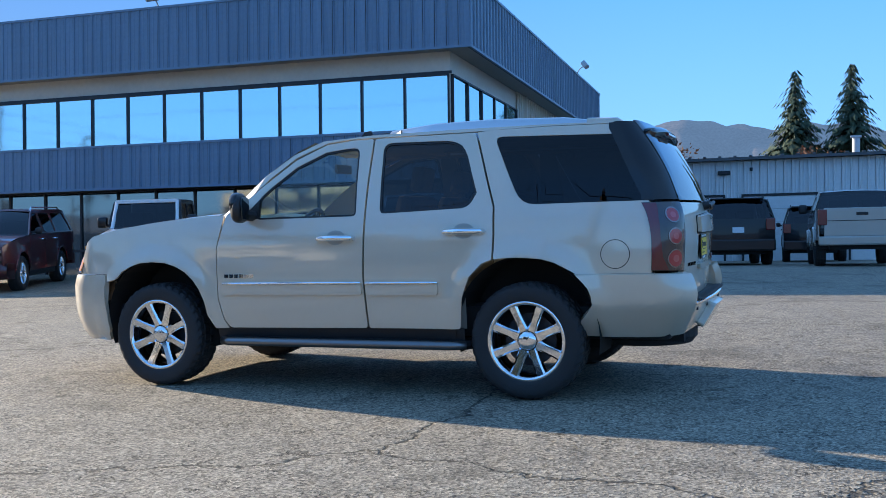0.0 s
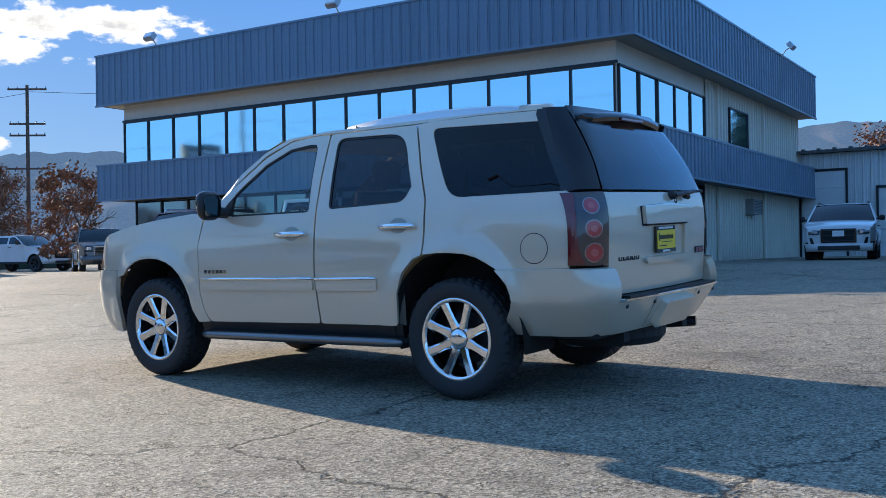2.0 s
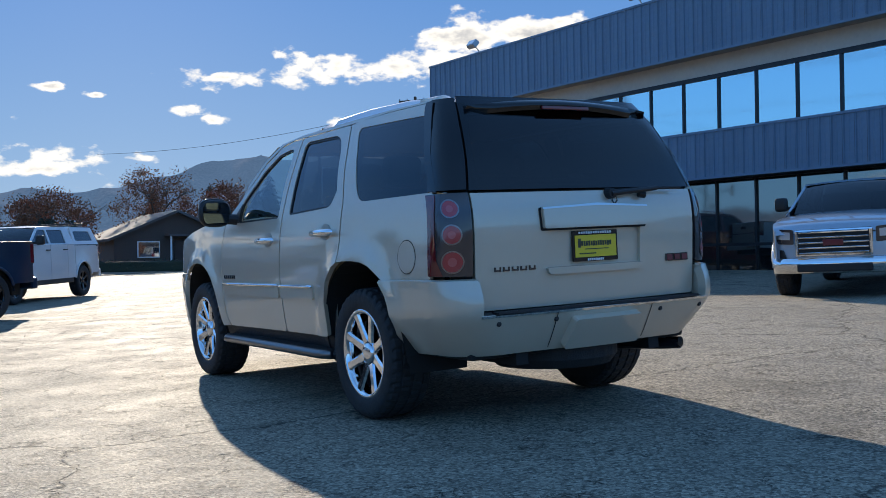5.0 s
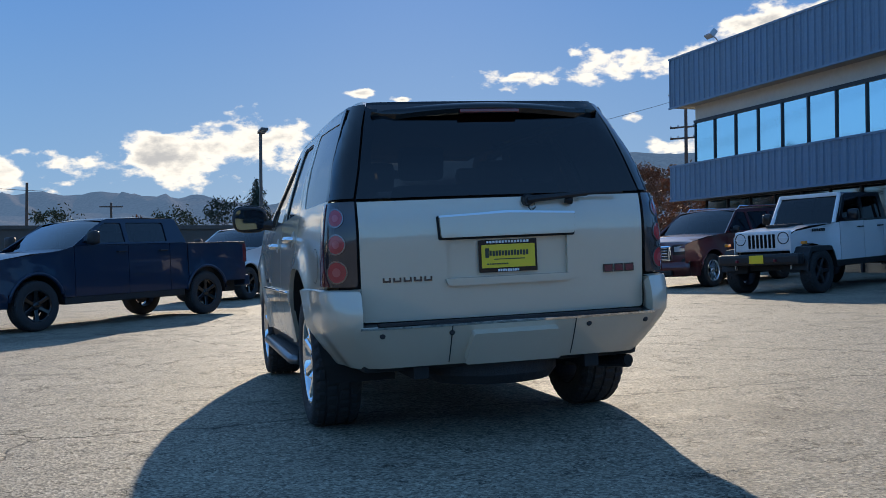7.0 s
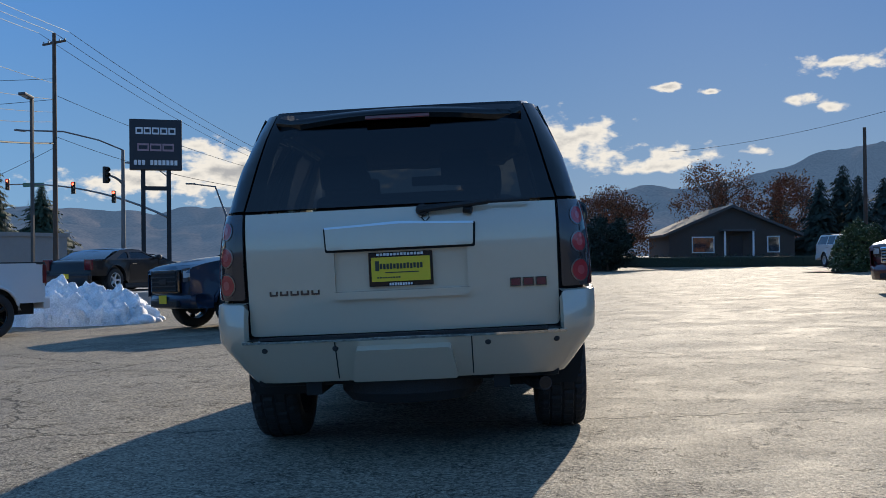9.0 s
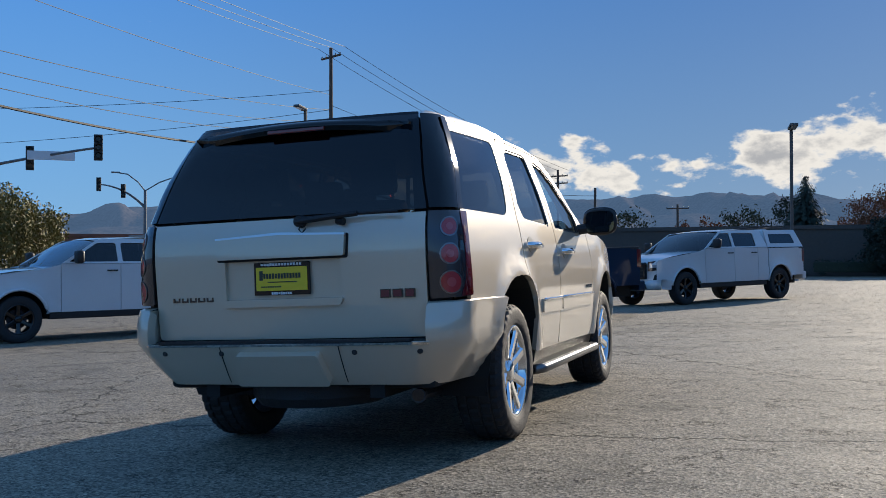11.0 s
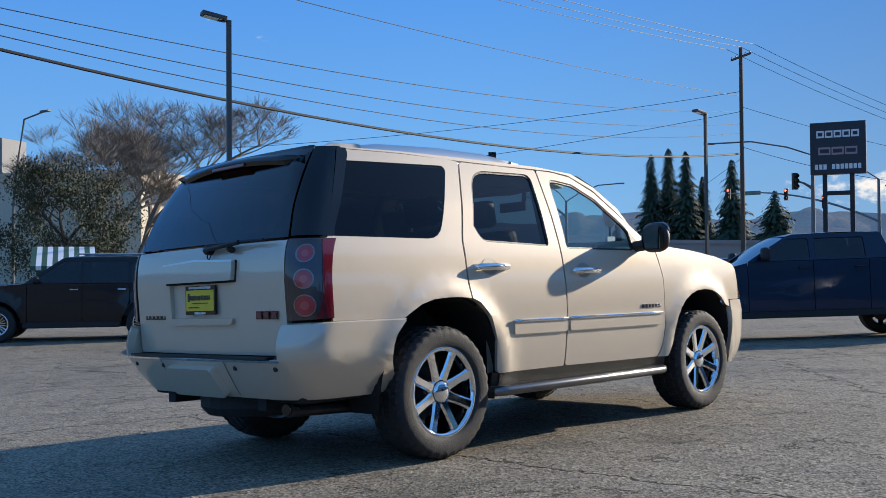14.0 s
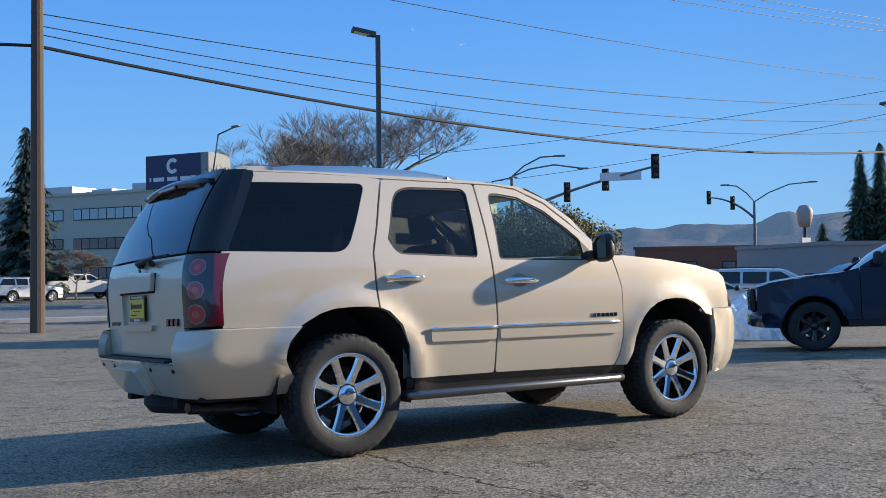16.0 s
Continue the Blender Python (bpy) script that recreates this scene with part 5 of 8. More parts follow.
def workshop():
    b = thing("workshop_building", pose(0, 35.0, 0), "low white metal workshop with overhead doors and a dark roof edge", "building")
    part("wall", box_bm(-9, 30, 0.03, 14, 0.3, 4.62), WHITE_METAL, b)
    bm = bmesh.new()
    vs = [bm.verts.new(q) for q in ((-9.3, -0.35, 4.62), (30.3, -0.35, 4.62), (30.3, 14.2, 5.6), (-9.3, 14.2, 5.6), (-9.3, -0.35, 4.74), (30.3, -0.35, 4.74), (30.3, 14.2, 5.72), (-9.3, 14.2, 5.72))]
    for f in ((0, 1, 2, 3), (4, 5, 6, 7), (0, 1, 5, 4), (1, 2, 6, 5), (2, 3, 7, 6), (3, 0, 4, 7)):
        bm.faces.new([vs[i] for i in f])
    part("roof", bm, mat("dark_roof_metal", (0.10, 0.105, 0.11), 0.5, 0.3, vary=0.1), b)
    bm = bmesh.new()
    for k in range(66):
        x = -9.1 + 0.6 * k
        box(bm, x, x + 0.12, -0.38, -0.1, 4.74, 4.80)
    tagged(part("roof_rib", bm, MATS["dark_roof_metal"], b), kind="stuff")
    doors = ((-6.2, 1.7, 3.9), (-3.3, 2.75, 3.15), (0.25, 2.75, 3.15), (4.25, 2.75, 3.15), (8.2, 2.75, 3.15))
    for x, w, top in doors:
        d = part("overhead_door", box_bm(x, x + w, -0.05, -0.02, 0.5, top), WHITE_METAL, b, "white sectional overhead door")
        part("door_head", box_bm(x - 0.08, x + w + 0.08, -0.10, -0.0, top, top + 0.10), FRAME_DARK, d)
        for k in range(5):
            z = 0.5 + (top - 0.5) * k / 5
            part("door_section", box_bm(x + 0.03, x + w - 0.03, -0.075, -0.05, z + 0.02, z + (top - 0.5) / 5 - 0.02, bevel=0.008), WHITE_METAL, d)
        for xx in (x - 0.08, x + w):
            part("door_jamb", box_bm(xx, xx + 0.08, -0.10, -0.0, 0.5, top), FRAME_DARK, d)
    xs = [-9.0] + [v for x, w, t in doors for v in (x, x + w)] + [30.0]
    for i in range(0, len(xs), 2):
        if xs[i + 1] - xs[i] > 0.2:
            rib_run("siding_panel", WHITE_METAL, b, xs[i], min(xs[i + 1], 16), 0.0, 0.5, 4.6, 0, 0.30)
    for x, w, t in doors:
        rib_run("siding_panel", WHITE_METAL, b, x, x + w, 0.0, t + 0.1, 4.6, 0, 0.30)
    bm = bmesh.new()
    tube(bm, [(4.6, 4, 4.9), (4.6, 4, 5.75)], 0.16, seg=12)
    part("flue", bm, LIGHT_GREY, b)
    part("flue_cap", box_bm(4.38, 4.82, 3.8, 4.2, 5.75, 5.83), LIGHT_GREY, b)
    part("wall_lamp", box_bm(-0.75, -0.25, -0.18, 0.0, 4.05, 4.22, bevel=0.03), FRAME_DARK, b)
    part("wall_lamp", box_bm(0.5, 0.62, -0.15, 0.0, 4.18, 4.32, bevel=0.02), FRAME_DARK, b)


workshop()

# ---- parked vehicles ----
CAR_GLASS = glass("car_glass", (0.16, 0.18, 0.2), see=0.5)


def car_paint(name, c, metal=0.25, coat=1.0):
    return mat(name, c, 0.32, metal, coat, spec=0.5 if coat == 1 else 0.2, vary=0.02, vscale=1.5)


KINDS = {
    "pickup": dict(wb=3.74, fo=0.95, ro=1.15, H=1.92, hw=1.02, r=0.42, sill=0.52, hood=(1.20, 1.33), belt=1.40, bs=(-1.12, -0.42), roof=(-0.30, 1.20), cab_end=1.40, doors=(-1.12, 0.02, 0.98), bed=1.42, nose=0.55),
    "suv": dict(wb=3.07, fo=0.98, ro=1.32, H=1.90, hw=1.02, r=0.40, sill=0.42, hood=(1.14, 1.27), belt=1.27, bs=(-0.98, -0.22), roof=(-0.1, 2.42), cab_end=2.82, doors=(-0.92, 0.22, 1.22), bed=0, nose=0.5),
    "crossover": dict(wb=2.86, fo=0.95, ro=1.10, H=1.70, hw=0.95, r=0.37, sill=0.36, hood=(0.98, 1.12), belt=1.12, bs=(-1.05, -0.2), roof=(-0.1, 2.05), cab_end=2.48, doors=(-0.80, 0.25, 1.15), bed=0, nose=0.45),
    "jeep_pickup": dict(wb=3.49, fo=0.62, ro=1.43, H=2.0, hw=0.80, r=0.44, sill=0.60, hood=(1.26, 1.34), belt=1.38, bs=(-0.78, -0.45), roof=(-0.38, 1.02), cab_end=1.20, doors=(-0.72, 0.22, 1.05), bed=1.32, nose=0.12),
    "coupe": dict(wb=2.81, fo=0.95, ro=1.02, H=1.35, hw=0.95, r=0.36, sill=0.24, hood=(0.80, 0.98), belt=0.98, bs=(-0.72, 0.12), roof=(0.2, 0.85), cab_end=1.85, doors=(-0.62, 0.75), bed=0, nose=0.35),
    "sedan": dict(wb=2.80, fo=0.93, ro=1.05, H=1.46, hw=0.92, r=0.34, sill=0.25, hood=(0.82, 0.98), belt=1.00, bs=(-0.9, -0.05), roof=(0.05, 1.0), cab_end=1.95, doors=(-0.75, 0.25, 1.15), bed=0, nose=0.35),
}


def span_bm(profile, hw, crown=0.03, n=8, round_end=0.0, out=False):
    """A skin across the vehicle along a side profile of (x, z)."""
    bm = bmesh.new()
    rows = []
    for x, z in profile:
        row = []
        for k in range(n + 1):
            q = -1 + 2 * k / n
            row.append(bm.verts.new((x + round_end * q * q, q * hw(x, z), z - crown * q * q)))
        rows.append(row)
    for a, b in zip(rows, rows[1:]):
        for i in range(n):
            q = (a[i], a[i + 1], b[i + 1], b[i])
            f = bm.faces.new(q if out else q[::-1])
            f.smooth = True
    return bm


def vehicle(kind, paint, at, heading, label, category="car", group="", rim=None, rim_style="six", plate="front", grille_mat=None, cap=False, name=None, raised=0.0, bumper_mat=None, top=None):
    K = dict(KINDS[kind])
    car = thing(name or {"pickup": "pickup_truck", "jeep_pickup": "pickup_truck", "suv": "sport_utility_vehicle", "crossover": "crossover", "coupe": "coupe", "sedan": "sedan"}[kind], Matrix.Translation((0, 0, raised)) @ on_ground(at[0], at[1], heading), label, category, group)
    wb, r, H, sill, belt = K["wb"], K["r"], K["H"], K["sill"], K["belt"]
    xf, xr, xa, xb = -wb / 2 - K["fo"], wb / 2 + K["ro"], -wb / 2, wb / 2
    h0, h1 = K["hood"]
    rim = rim or CHROME
    jeep = kind == "jeep_pickup"
    top = top or paint

    def W(x, z):
        w = K["hw"]
        if z > belt:
            w -= (z - belt) * (0.12 if jeep else 0.34)
        elif z < 0.7:
            w -= (0.7 - z) ** 2 * 0.25
        if jeep and x < -0.70:
            w -= 0.15 * min(1, (-0.70 - x) / 0.25) + 0.02 * min(1, max(0, -0.95 - x))
        if not jeep:
            w -= 0.018 * math.exp(-((z - belt + 0.22) / 0.12) ** 2) * 0
            if x < xf + 0.7:
                w -= 0.15 * ((xf + 0.7 - x) / 0.7) ** 2
            if x > xr - 0.5:
                w -= 0.05 * ((x - xr + 0.5) / 0.5) ** 2
            for xc in (xa, xb):
                d = math.hypot(x - xc, z - r)
                w += 0.025 * math.exp(-((d - r - 0.13) / 0.07) ** 2)
        return w

    def arch_pts(xc):
        R = r + 0.085
        return [(xc + R * math.cos(math.pi * k / 10), max(sill, r + 0.02 + R * math.sin(math.pi * k / 10))) for k in range(11)]
    D = list(K["doors"])
    bed_top = belt - 0.02 if not jeep else belt - 0.05

    def cut(pts, x0, x1):
        return [p for p in pts if x0 < p[0] < x1]
    g = 0.006
    for s, flip in ((-1, False), (1, True)):
        def side(a, b, s=s):
            return (a, s * W(a, b), b)
        fa, ra = arch_pts(xa), arch_pts(xb)
        front_low = 0.62 if kind in ("pickup", "suv") else 0.5
        fend = [(xf + 0.04, front_low), (xf + 0.05, h0 - 0.10), (xf + 0.25, h0 - 0.02), (D[0] - 0.3, h1 - 0.01), (D[0], belt - 0.01), (D[0], sill)] + [p for p in fa if p[0] < D[0] - 0.02] + [(xa - r - 0.085, front_low)]
        panel("front_fender", inset(fend, g), side, paint, car, flip=flip, grid=0.22)
        for i, (d0, d1) in enumerate(zip(D, D[1:])):
            p = [(d0, sill), (d0, belt), (d1, belt)] + ([(d1, sill)] if d1 < xb - r - 0.09 else [(d1, r + 0.5)] + [q for q in ra if q[0] < d1])
            dr = panel("door", inset(p, g), side, paint, car, flip=flip, grid=0.3)
            bm = bmesh.new()
            hx, hz = d1 - 0.16, belt - 0.13
            y = s * W(hx, hz)
            tube(bm, [(hx - 0.10, y, hz), (hx - 0.09, y + s * 0.035, hz), (hx + 0.08, y + s * 0.035, hz), (hx + 0.09, y, hz)], 0.015, seg=6)
            part("door_handle", bm, CHROME if rim is CHROME else BLACK_PLASTIC, dr)
        dl = D[-1]
        if K["bed"]:
            p = [(dl, sill if dl < xb - r - 0.1 else r + 0.5), (dl, belt), (K["bed"] - 0.01, belt)] + ([(K["bed"] - 0.01, sill)] if K["bed"] - 0.01 < xb - r - 0.1 else [])
            low_x = min(K["bed"] - 0.02, xb - r - 0.10)
            panel("cab_corner", inset([(dl, sill), (dl, belt), (K["bed"] - 0.01, belt), (K["bed"] - 0.01, r + 0.34), (low_x, sill)], g), side, paint, car, flip=flip, grid=0.3)
            bedp = [(K["bed"] + 0.01, r + 0.22), (K["bed"] + 0.01, bed_top), (xr - 0.02, bed_top), (xr - 0.02, 0.62), (xb + r + 0.085, 0.62)] + [q for q in ra if q[0] > K["bed"] + 0.02]
            panel("bed_side", inset(bedp, g), side, paint, car, flip=flip, grid=0.22)
        else:
            q = [p for p in ra if p[0] > dl - 0.0]
            qp = [(dl, (r + 0.5) if dl > xb - r - 0.09 else sill), (dl, belt), (xr - 0.10, belt + 0.0), (xr - 0.02, belt - 0.2), (xr - 0.02, 0.5), (xb + r + 0.085, 0.5)] + [p for p in ra if p[0] > dl]
            panel("quarter_panel", inset(qp, g), side, paint, car, flip=flip, grid=0.22)
        # greenhouse side with window openings
        b0, b1 = K["bs"]
        r0, r1 = K["roof"]
        ce = K["cab_end"]
        out = [(b0, belt), (ce, belt), (r1 + (ce - r1) * 0.25, H - 0.07), (r1, H - 0.05), (r0, H - 0.05), (b1, H - 0.09)]
        holes = []
        edges = [b0 + 0.1] + D[1:-1] + [D[-1]] + ([ce - 0.12] if (not K["bed"] and kind != "coupe") else [])
        if kind == "coupe":
            edges = [b0 + 0.1, D[-1], ce - 0.45]
        zt, zb = H - 0.13, belt + 0.035

        def front_x(z):
            return b0 + (b1 - b0) * (z - belt) / (H - 0.09 - belt) + 0.10

        def back_x(z):
            return ce + (r1 - ce) * (z - belt) / (H - 0.07 - belt) - 0.12
        for i, (e0, e1) in enumerate(zip(edges, edges[1:])):
            lo0 = max(e0 + 0.045, front_x(zb))
            hi0 = max(e0 + 0.045, front_x(zt))
            lo1, hi1 = min(e1 - 0.045, back_x(zb)), min(e1 - 0.045, back_x(zt))
            if lo1 - lo0 > 0.12 and hi1 - hi0 > 0.03:
                holes.append(rounded([(lo0, zb, 0.03), (lo1, zb, 0.03), (hi1, zt, 0.05), (hi0, zt, 0.05)], 3))
        panel("cab_side", [inset(out, 0.004)] + holes, side, top if not K["bed"] or jeep else paint, car, flip=flip, grid=0.3, thick=0.04)
        for hpoly in holes:
            panel("window_pane", inset(hpoly, -0.01), side, CAR_GLASS, car, flip=flip, lift=-0.02, thick=0, grid=0.5)
        # sill, mirror, lamps, wheels
        part("sill", box_bm(xa + r + 0.12, xb - r - 0.12, s * (K["hw"] - 0.16), s * (K["hw"] - 0.02), sill - 0.12, sill + 0.01, bevel=0.02), BLACK_PLASTIC, car)
        mx = b0 + 0.28
        bm = box_bm(mx - 0.08, mx + 0.06, s * (K["hw"] + 0.06), s * (K["hw"] + (0.28 if K["bed"] else 0.22)), belt + 0.0, belt + (0.24 if K["bed"] else 0.16), bevel=0.055)
        mr = part("door_mirror", bm, BLACK_PLASTIC if not jeep else top, car, smooth=True)
        part("mirror_arm", box_bm(mx - 0.03, mx + 0.03, s * (K["hw"] - 0.06), s * (K["hw"] + 0.1), belt + 0.02, belt + 0.08, bevel=0.015), BLACK_PLASTIC, mr)
        if jeep:
            bm = bmesh.new()
            lathe(bm, [(0.0, 0.03), (0.07, 0.025), (0.095, 0.0), (0.105, -0.02)], seg=24, m=Matrix.Translation((xf + 0.09, s * 0.475, 1.115)) @ Matrix.Rotation(math.pi / 2, 4, "Z"))
            part("headlamp", bm, LAMP_CLEAR, car, "round headlamp")
            for xc in (xa, xb):
                bm = bmesh.new()
                rows = []
                R = r + 0.12
                for k in range(13):
                    a = math.pi * (0.02 + 0.96 * k / 12)
                    c0, s0 = math.cos(a), min(math.sin(a) * 1.15, 0.86)
                    rows.append([bm.verts.new((xc + R * c0, s * yy, r + R * s0 + dz)) for yy, dz in ((K["hw"] - 0.20, 0.02), (K["hw"] + 0.15, 0.0), (K["hw"] + 0.16, -0.09))])
                for a, b in zip(rows, rows[1:]):
                    for i in range(2):
                        bm.faces.new((a[i], a[i + 1], b[i + 1], b[i]))
                part("fender_flare", bm, BLACK_PLASTIC, car, "black fender flare")
            bm = bmesh.new()
            for k in range(6):
                box(bm, -1.55 + 0.085 * k, -1.55 + 0.085 * k + 0.06, s * 0.652, s * 0.660, 1.205, 1.26)
            part("bonnet_lettering", bm, BLACK_PLASTIC, car)
        else:
            zc = h0 - 0.20 if kind != "coupe" else h0 - 0.12
            hh = 0.13 if kind in ("pickup", "suv") else 0.07

            def nose(u, z, s=s):
                a = abs(u)
                w = W(xf + 0.12, z)
                x = xf + 0.02 + 0.10 * (a / w) ** 2
                if a > w - 0.18:
                    x += ((a - w + 0.18) / 0.18) ** 2 * 0.12
                return (x, s * min(a, w + 0.01), z)
            w = W(xf + 0.12, zc)
            hp = [(K["nose"] + 0.05, zc - hh), (w + 0.0, zc - hh * 0.8), (w + 0.0, zc + hh), (K["nose"] + 0.05, zc + hh * 0.8)]
            hl = panel("headlamp", rounded([(a, b, 0.03) for a, b in hp], 3), nose, LAMP_SMOKE, car, flip=s > 0, lift=0.03, thick=0.05, grid=0.1)
            panel("daytime_lamp", [(K["nose"] + 0.10, zc - hh * 0.4), (w - 0.06, zc - hh * 0.3), (w - 0.06, zc + hh * 0.7), (K["nose"] + 0.10, zc + hh * 0.5)], nose, LAMP_CLEAR, hl, flip=s > 0, lift=0.034, thick=0.004, grid=0.1)
            panel("bumper_lamp", rounded([(w - 0.22, zc - hh - 0.30, 0.02), (w - 0.04, zc - hh - 0.28, 0.02), (w - 0.02, zc - hh - 0.08, 0.02), (w - 0.14, zc - hh - 0.08, 0.02)], 2), nose, BLACK_PLASTIC, car, flip=s > 0, lift=0.02, thick=0.03, grid=0.2)
        # tail lamp
        tz0, tz1 = (belt - 0.42, belt - 0.04) if K["bed"] else (belt - 0.30, belt + 0.02)
        tw = 0.20 if K["bed"] else 0.24
        wr = W(xr - 0.02, belt - 0.2)
        part("tail_lamp", box_bm(xr - 0.14, xr + 0.012, s * (wr - tw), s * (wr + 0.012), tz0, tz1, bevel=0.02), LAMP_RED, car, "red tail lamp")
        for xc in (xa, xb):
            make_wheel(car, r, 0.26, r * 0.62, rim_style, (xc, s * (K["hw"] - (0.12 if not jeep else -0.02)), r), s, spoke_mat=rim)
            bm = bmesh.new()
            rows = []
            for k in range(11):
                a = math.pi * k / 10
                rows.append([bm.verts.new((xc + (r + 0.09) * math.cos(a), y, r + (r + 0.10) * math.sin(a))) for y in (s * (K["hw"] - 0.42), s * (K["hw"] - 0.03))])
            for a, b in zip(rows, rows[1:]):
                bm.faces.new((a[0], a[1], b[1], b[0]))
            bm.faces.new([q[0] for q in rows])
            part("wheel_housing", bm, UNDERBODY, car)
            if not jeep:
                bm = bmesh.new()
                R = r + 0.088
                pts = []
                for k in range(15):
                    a = math.pi * (0.04 + 0.92 * k / 14)
                    x, z = xc + R * math.cos(a), r + 0.02 + R * math.sin(a)
                    pts.append((x, s * (W(x, z) + 0.004), z))
                tube(bm, pts, 0.030 if kind == "pickup" else 0.018, seg=6)
                part("arch_lip", bm, paint, car, smooth=True)
    # skins across
    def hwf(x, z):
        return W(x, z) - 0.01
    b0, b1 = K["bs"]
    r0, r1 = K["roof"]
    ce = K["cab_end"]
    part("bonnet", span_bm([(xf + 0.05, h0 - 0.14), (xf + 0.10, h0 - 0.04), (xf + 0.3, h0 + 0.02), ((xf + b0) / 2, (h0 + h1) / 2 + 0.04), (b0 - 0.02, h1 + 0.03)], hwf, 0.035 if not jeep else 0.015), paint, car)
    scr = span_bm([(b0 - 0.04, belt - 0.06), ((b0 + b1) / 2 - 0.02, (belt + H) / 2 + 0.0), (b1, H - 0.06)], lambda x, z: W(x, z) - 0.05, 0.0, round_end=0.10 if not jeep else 0.02)
    part("windscreen", scr, CAR_GLASS, car, "windscreen")
    part("roof", span_bm([(b1, H - 0.055), (r0 + 0.1, H - 0.02), ((r0 + r1) / 2, H), (r1, H - 0.015), (r1 + 0.06, H - 0.04)], lambda x, z: W(x, H - 0.05) - 0.005, 0.035), top, car)
    if K["bed"]:
        part("cab_back_glass", span_bm([(r1 + 0.06, H - 0.06), (ce - 0.02, belt)], lambda x, z: W(x, z) - 0.06, 0.0), CAR_GLASS, car)
        part("cab_back", span_bm([(ce - 0.02, belt), (ce, 0.7)], lambda x, z: W(x, z) - 0.03, 0.0), paint, car)
        part("bed_floor", box_bm(K["bed"], xr - 0.06, -K["hw"] + 0.1, K["hw"] - 0.1, 0.78, 0.84), BLACK_PLASTIC, car)
        for s in (-1, 1):
            part("bed_rail", box_bm(K["bed"] + 0.02, xr - 0.04, s * (K["hw"] - 0.10), s * (K["hw"] - 0.015), bed_top - 0.03, bed_top + 0.02, bevel=0.01), BLACK_PLASTIC, car)
            part("bed_inner", box_bm(K["bed"] + 0.02, xr - 0.04, s * (K["hw"] - 0.10), s * (K["hw"] - 0.08), 0.84, bed_top - 0.03), BLACK_PLASTIC, car)
        tg = part("tailgate", box_bm(xr - 0.06, xr, -K["hw"] + 0.17, K["hw"] - 0.17, 0.72, bed_top + 0.01, bevel=0.015), paint, car, "tailgate")
        part("tailgate_handle", box_bm(xr - 0.005, xr + 0.015, -0.13, 0.13, bed_top - 0.17, bed_top - 0.10, bevel=0.008), BLACK_PLASTIC, tg)
        part("tailgate_line", box_bm(xr - 0.002, xr + 0.008, -K["hw"] + 0.22, K["hw"] - 0.22, bed_top - 0.30, bed_top - 0.285), BLACK_PLASTIC, tg)
    else:
        zt = H - 0.05
        gl = [(r1 + 0.06, zt), (r1 + (ce - r1) * 0.55, (zt + belt) / 2 + 0.08), (ce - 0.0, belt + 0.02)]
        part("rear_glass", span_bm(gl, lambda x, z: W(x, z) - 0.08, 0.0, round_end=-0.05), CAR_GLASS, car)
        if kind in ("coupe", "sedan"):
            part("boot_lid", span_bm([(ce, belt + 0.02), (xr - 0.06, belt - 0.04), (xr, belt - 0.12), (xr + 0.01, 0.5)], hwf, 0.02, round_end=-0.06), paint, car)
        else:
            part("tailgate", span_bm([(ce, belt + 0.02), (xr - 0.03, belt - 0.06), (xr, belt - 0.3), (xr - 0.02, 0.55)], hwf, 0.0, round_end=-0.06), paint, car, "tailgate")
            part("spoiler", box_bm(r1 - 0.02, r1 + 0.2, -K["hw"] + 0.3, K["hw"] - 0.3, H - 0.06, H - 0.02, bevel=0.015), top, car)
            for s in (-1, 1):
                bm = bmesh.new()
                yy = s * (W(0.5, H - 0.05) - 0.08)
                tube(bm, [(b1 + 0.25, yy, H - 0.06), (b1 + 0.35, yy, H + 0.02), (r1 - 0.15, yy, H + 0.02), (r1 - 0.03, yy, H - 0.06)], 0.018, seg=6)
                part("roof_rail", bm, rim if rim is CHROME else BLACK_PLASTIC, car)
    if cap:
        cx0, cx1 = K["bed"] + 0.03, xr - 0.02
        zc = H - 0.02
        for s in (-1, 1):
            def cs(a, b, s=s):
                return (a, s * (K["hw"] - 0.03 - (b - bed_top) * 0.28), b)
            hole = rounded([(cx0 + 0.14, bed_top + 0.12, 0.05), (cx1 - 0.32, bed_top + 0.12, 0.05), (cx1 - 0.42, zc - 0.14, 0.05), (cx0 + 0.14, zc - 0.14, 0.05)], 3)
            panel("canopy_side", [[(cx0, bed_top), (cx1, bed_top), (cx1 - 0.22, zc - 0.03), (cx0, zc - 0.03)], hole], cs, paint, car, flip=s > 0, grid=0.4)
            panel("canopy_window", inset(hole, -0.01), cs, CAR_GLASS, car, flip=s > 0, lift=-0.015, thick=0, grid=0.5)
        part("canopy_roof", span_bm([(cx0, bed_top), (cx0 + 0.02, zc - 0.04), (cx0 + 0.2, zc + 0.01), (cx1 - 0.3, zc), (cx1 - 0.2, zc - 0.05), (cx1, bed_top)], lambda x, z: K["hw"] - 0.04 - (z - bed_top) * 0.28, 0.02), paint, car)
        for xx in (0.4, 1.0):
            part("roof_bar", box_bm(cx0 + xx, cx0 + xx + 0.06, -0.75, 0.75, zc + 0.05, zc + 0.09, bevel=0.01), BLACK_PLASTIC, car)
    # front face
    gm = grille_mat or GLOSS_BLACK
    fz0, fz1 = (0.62, h0 - 0.06) if kind in ("pickup", "suv") else (0.42, h0 - 0.06)
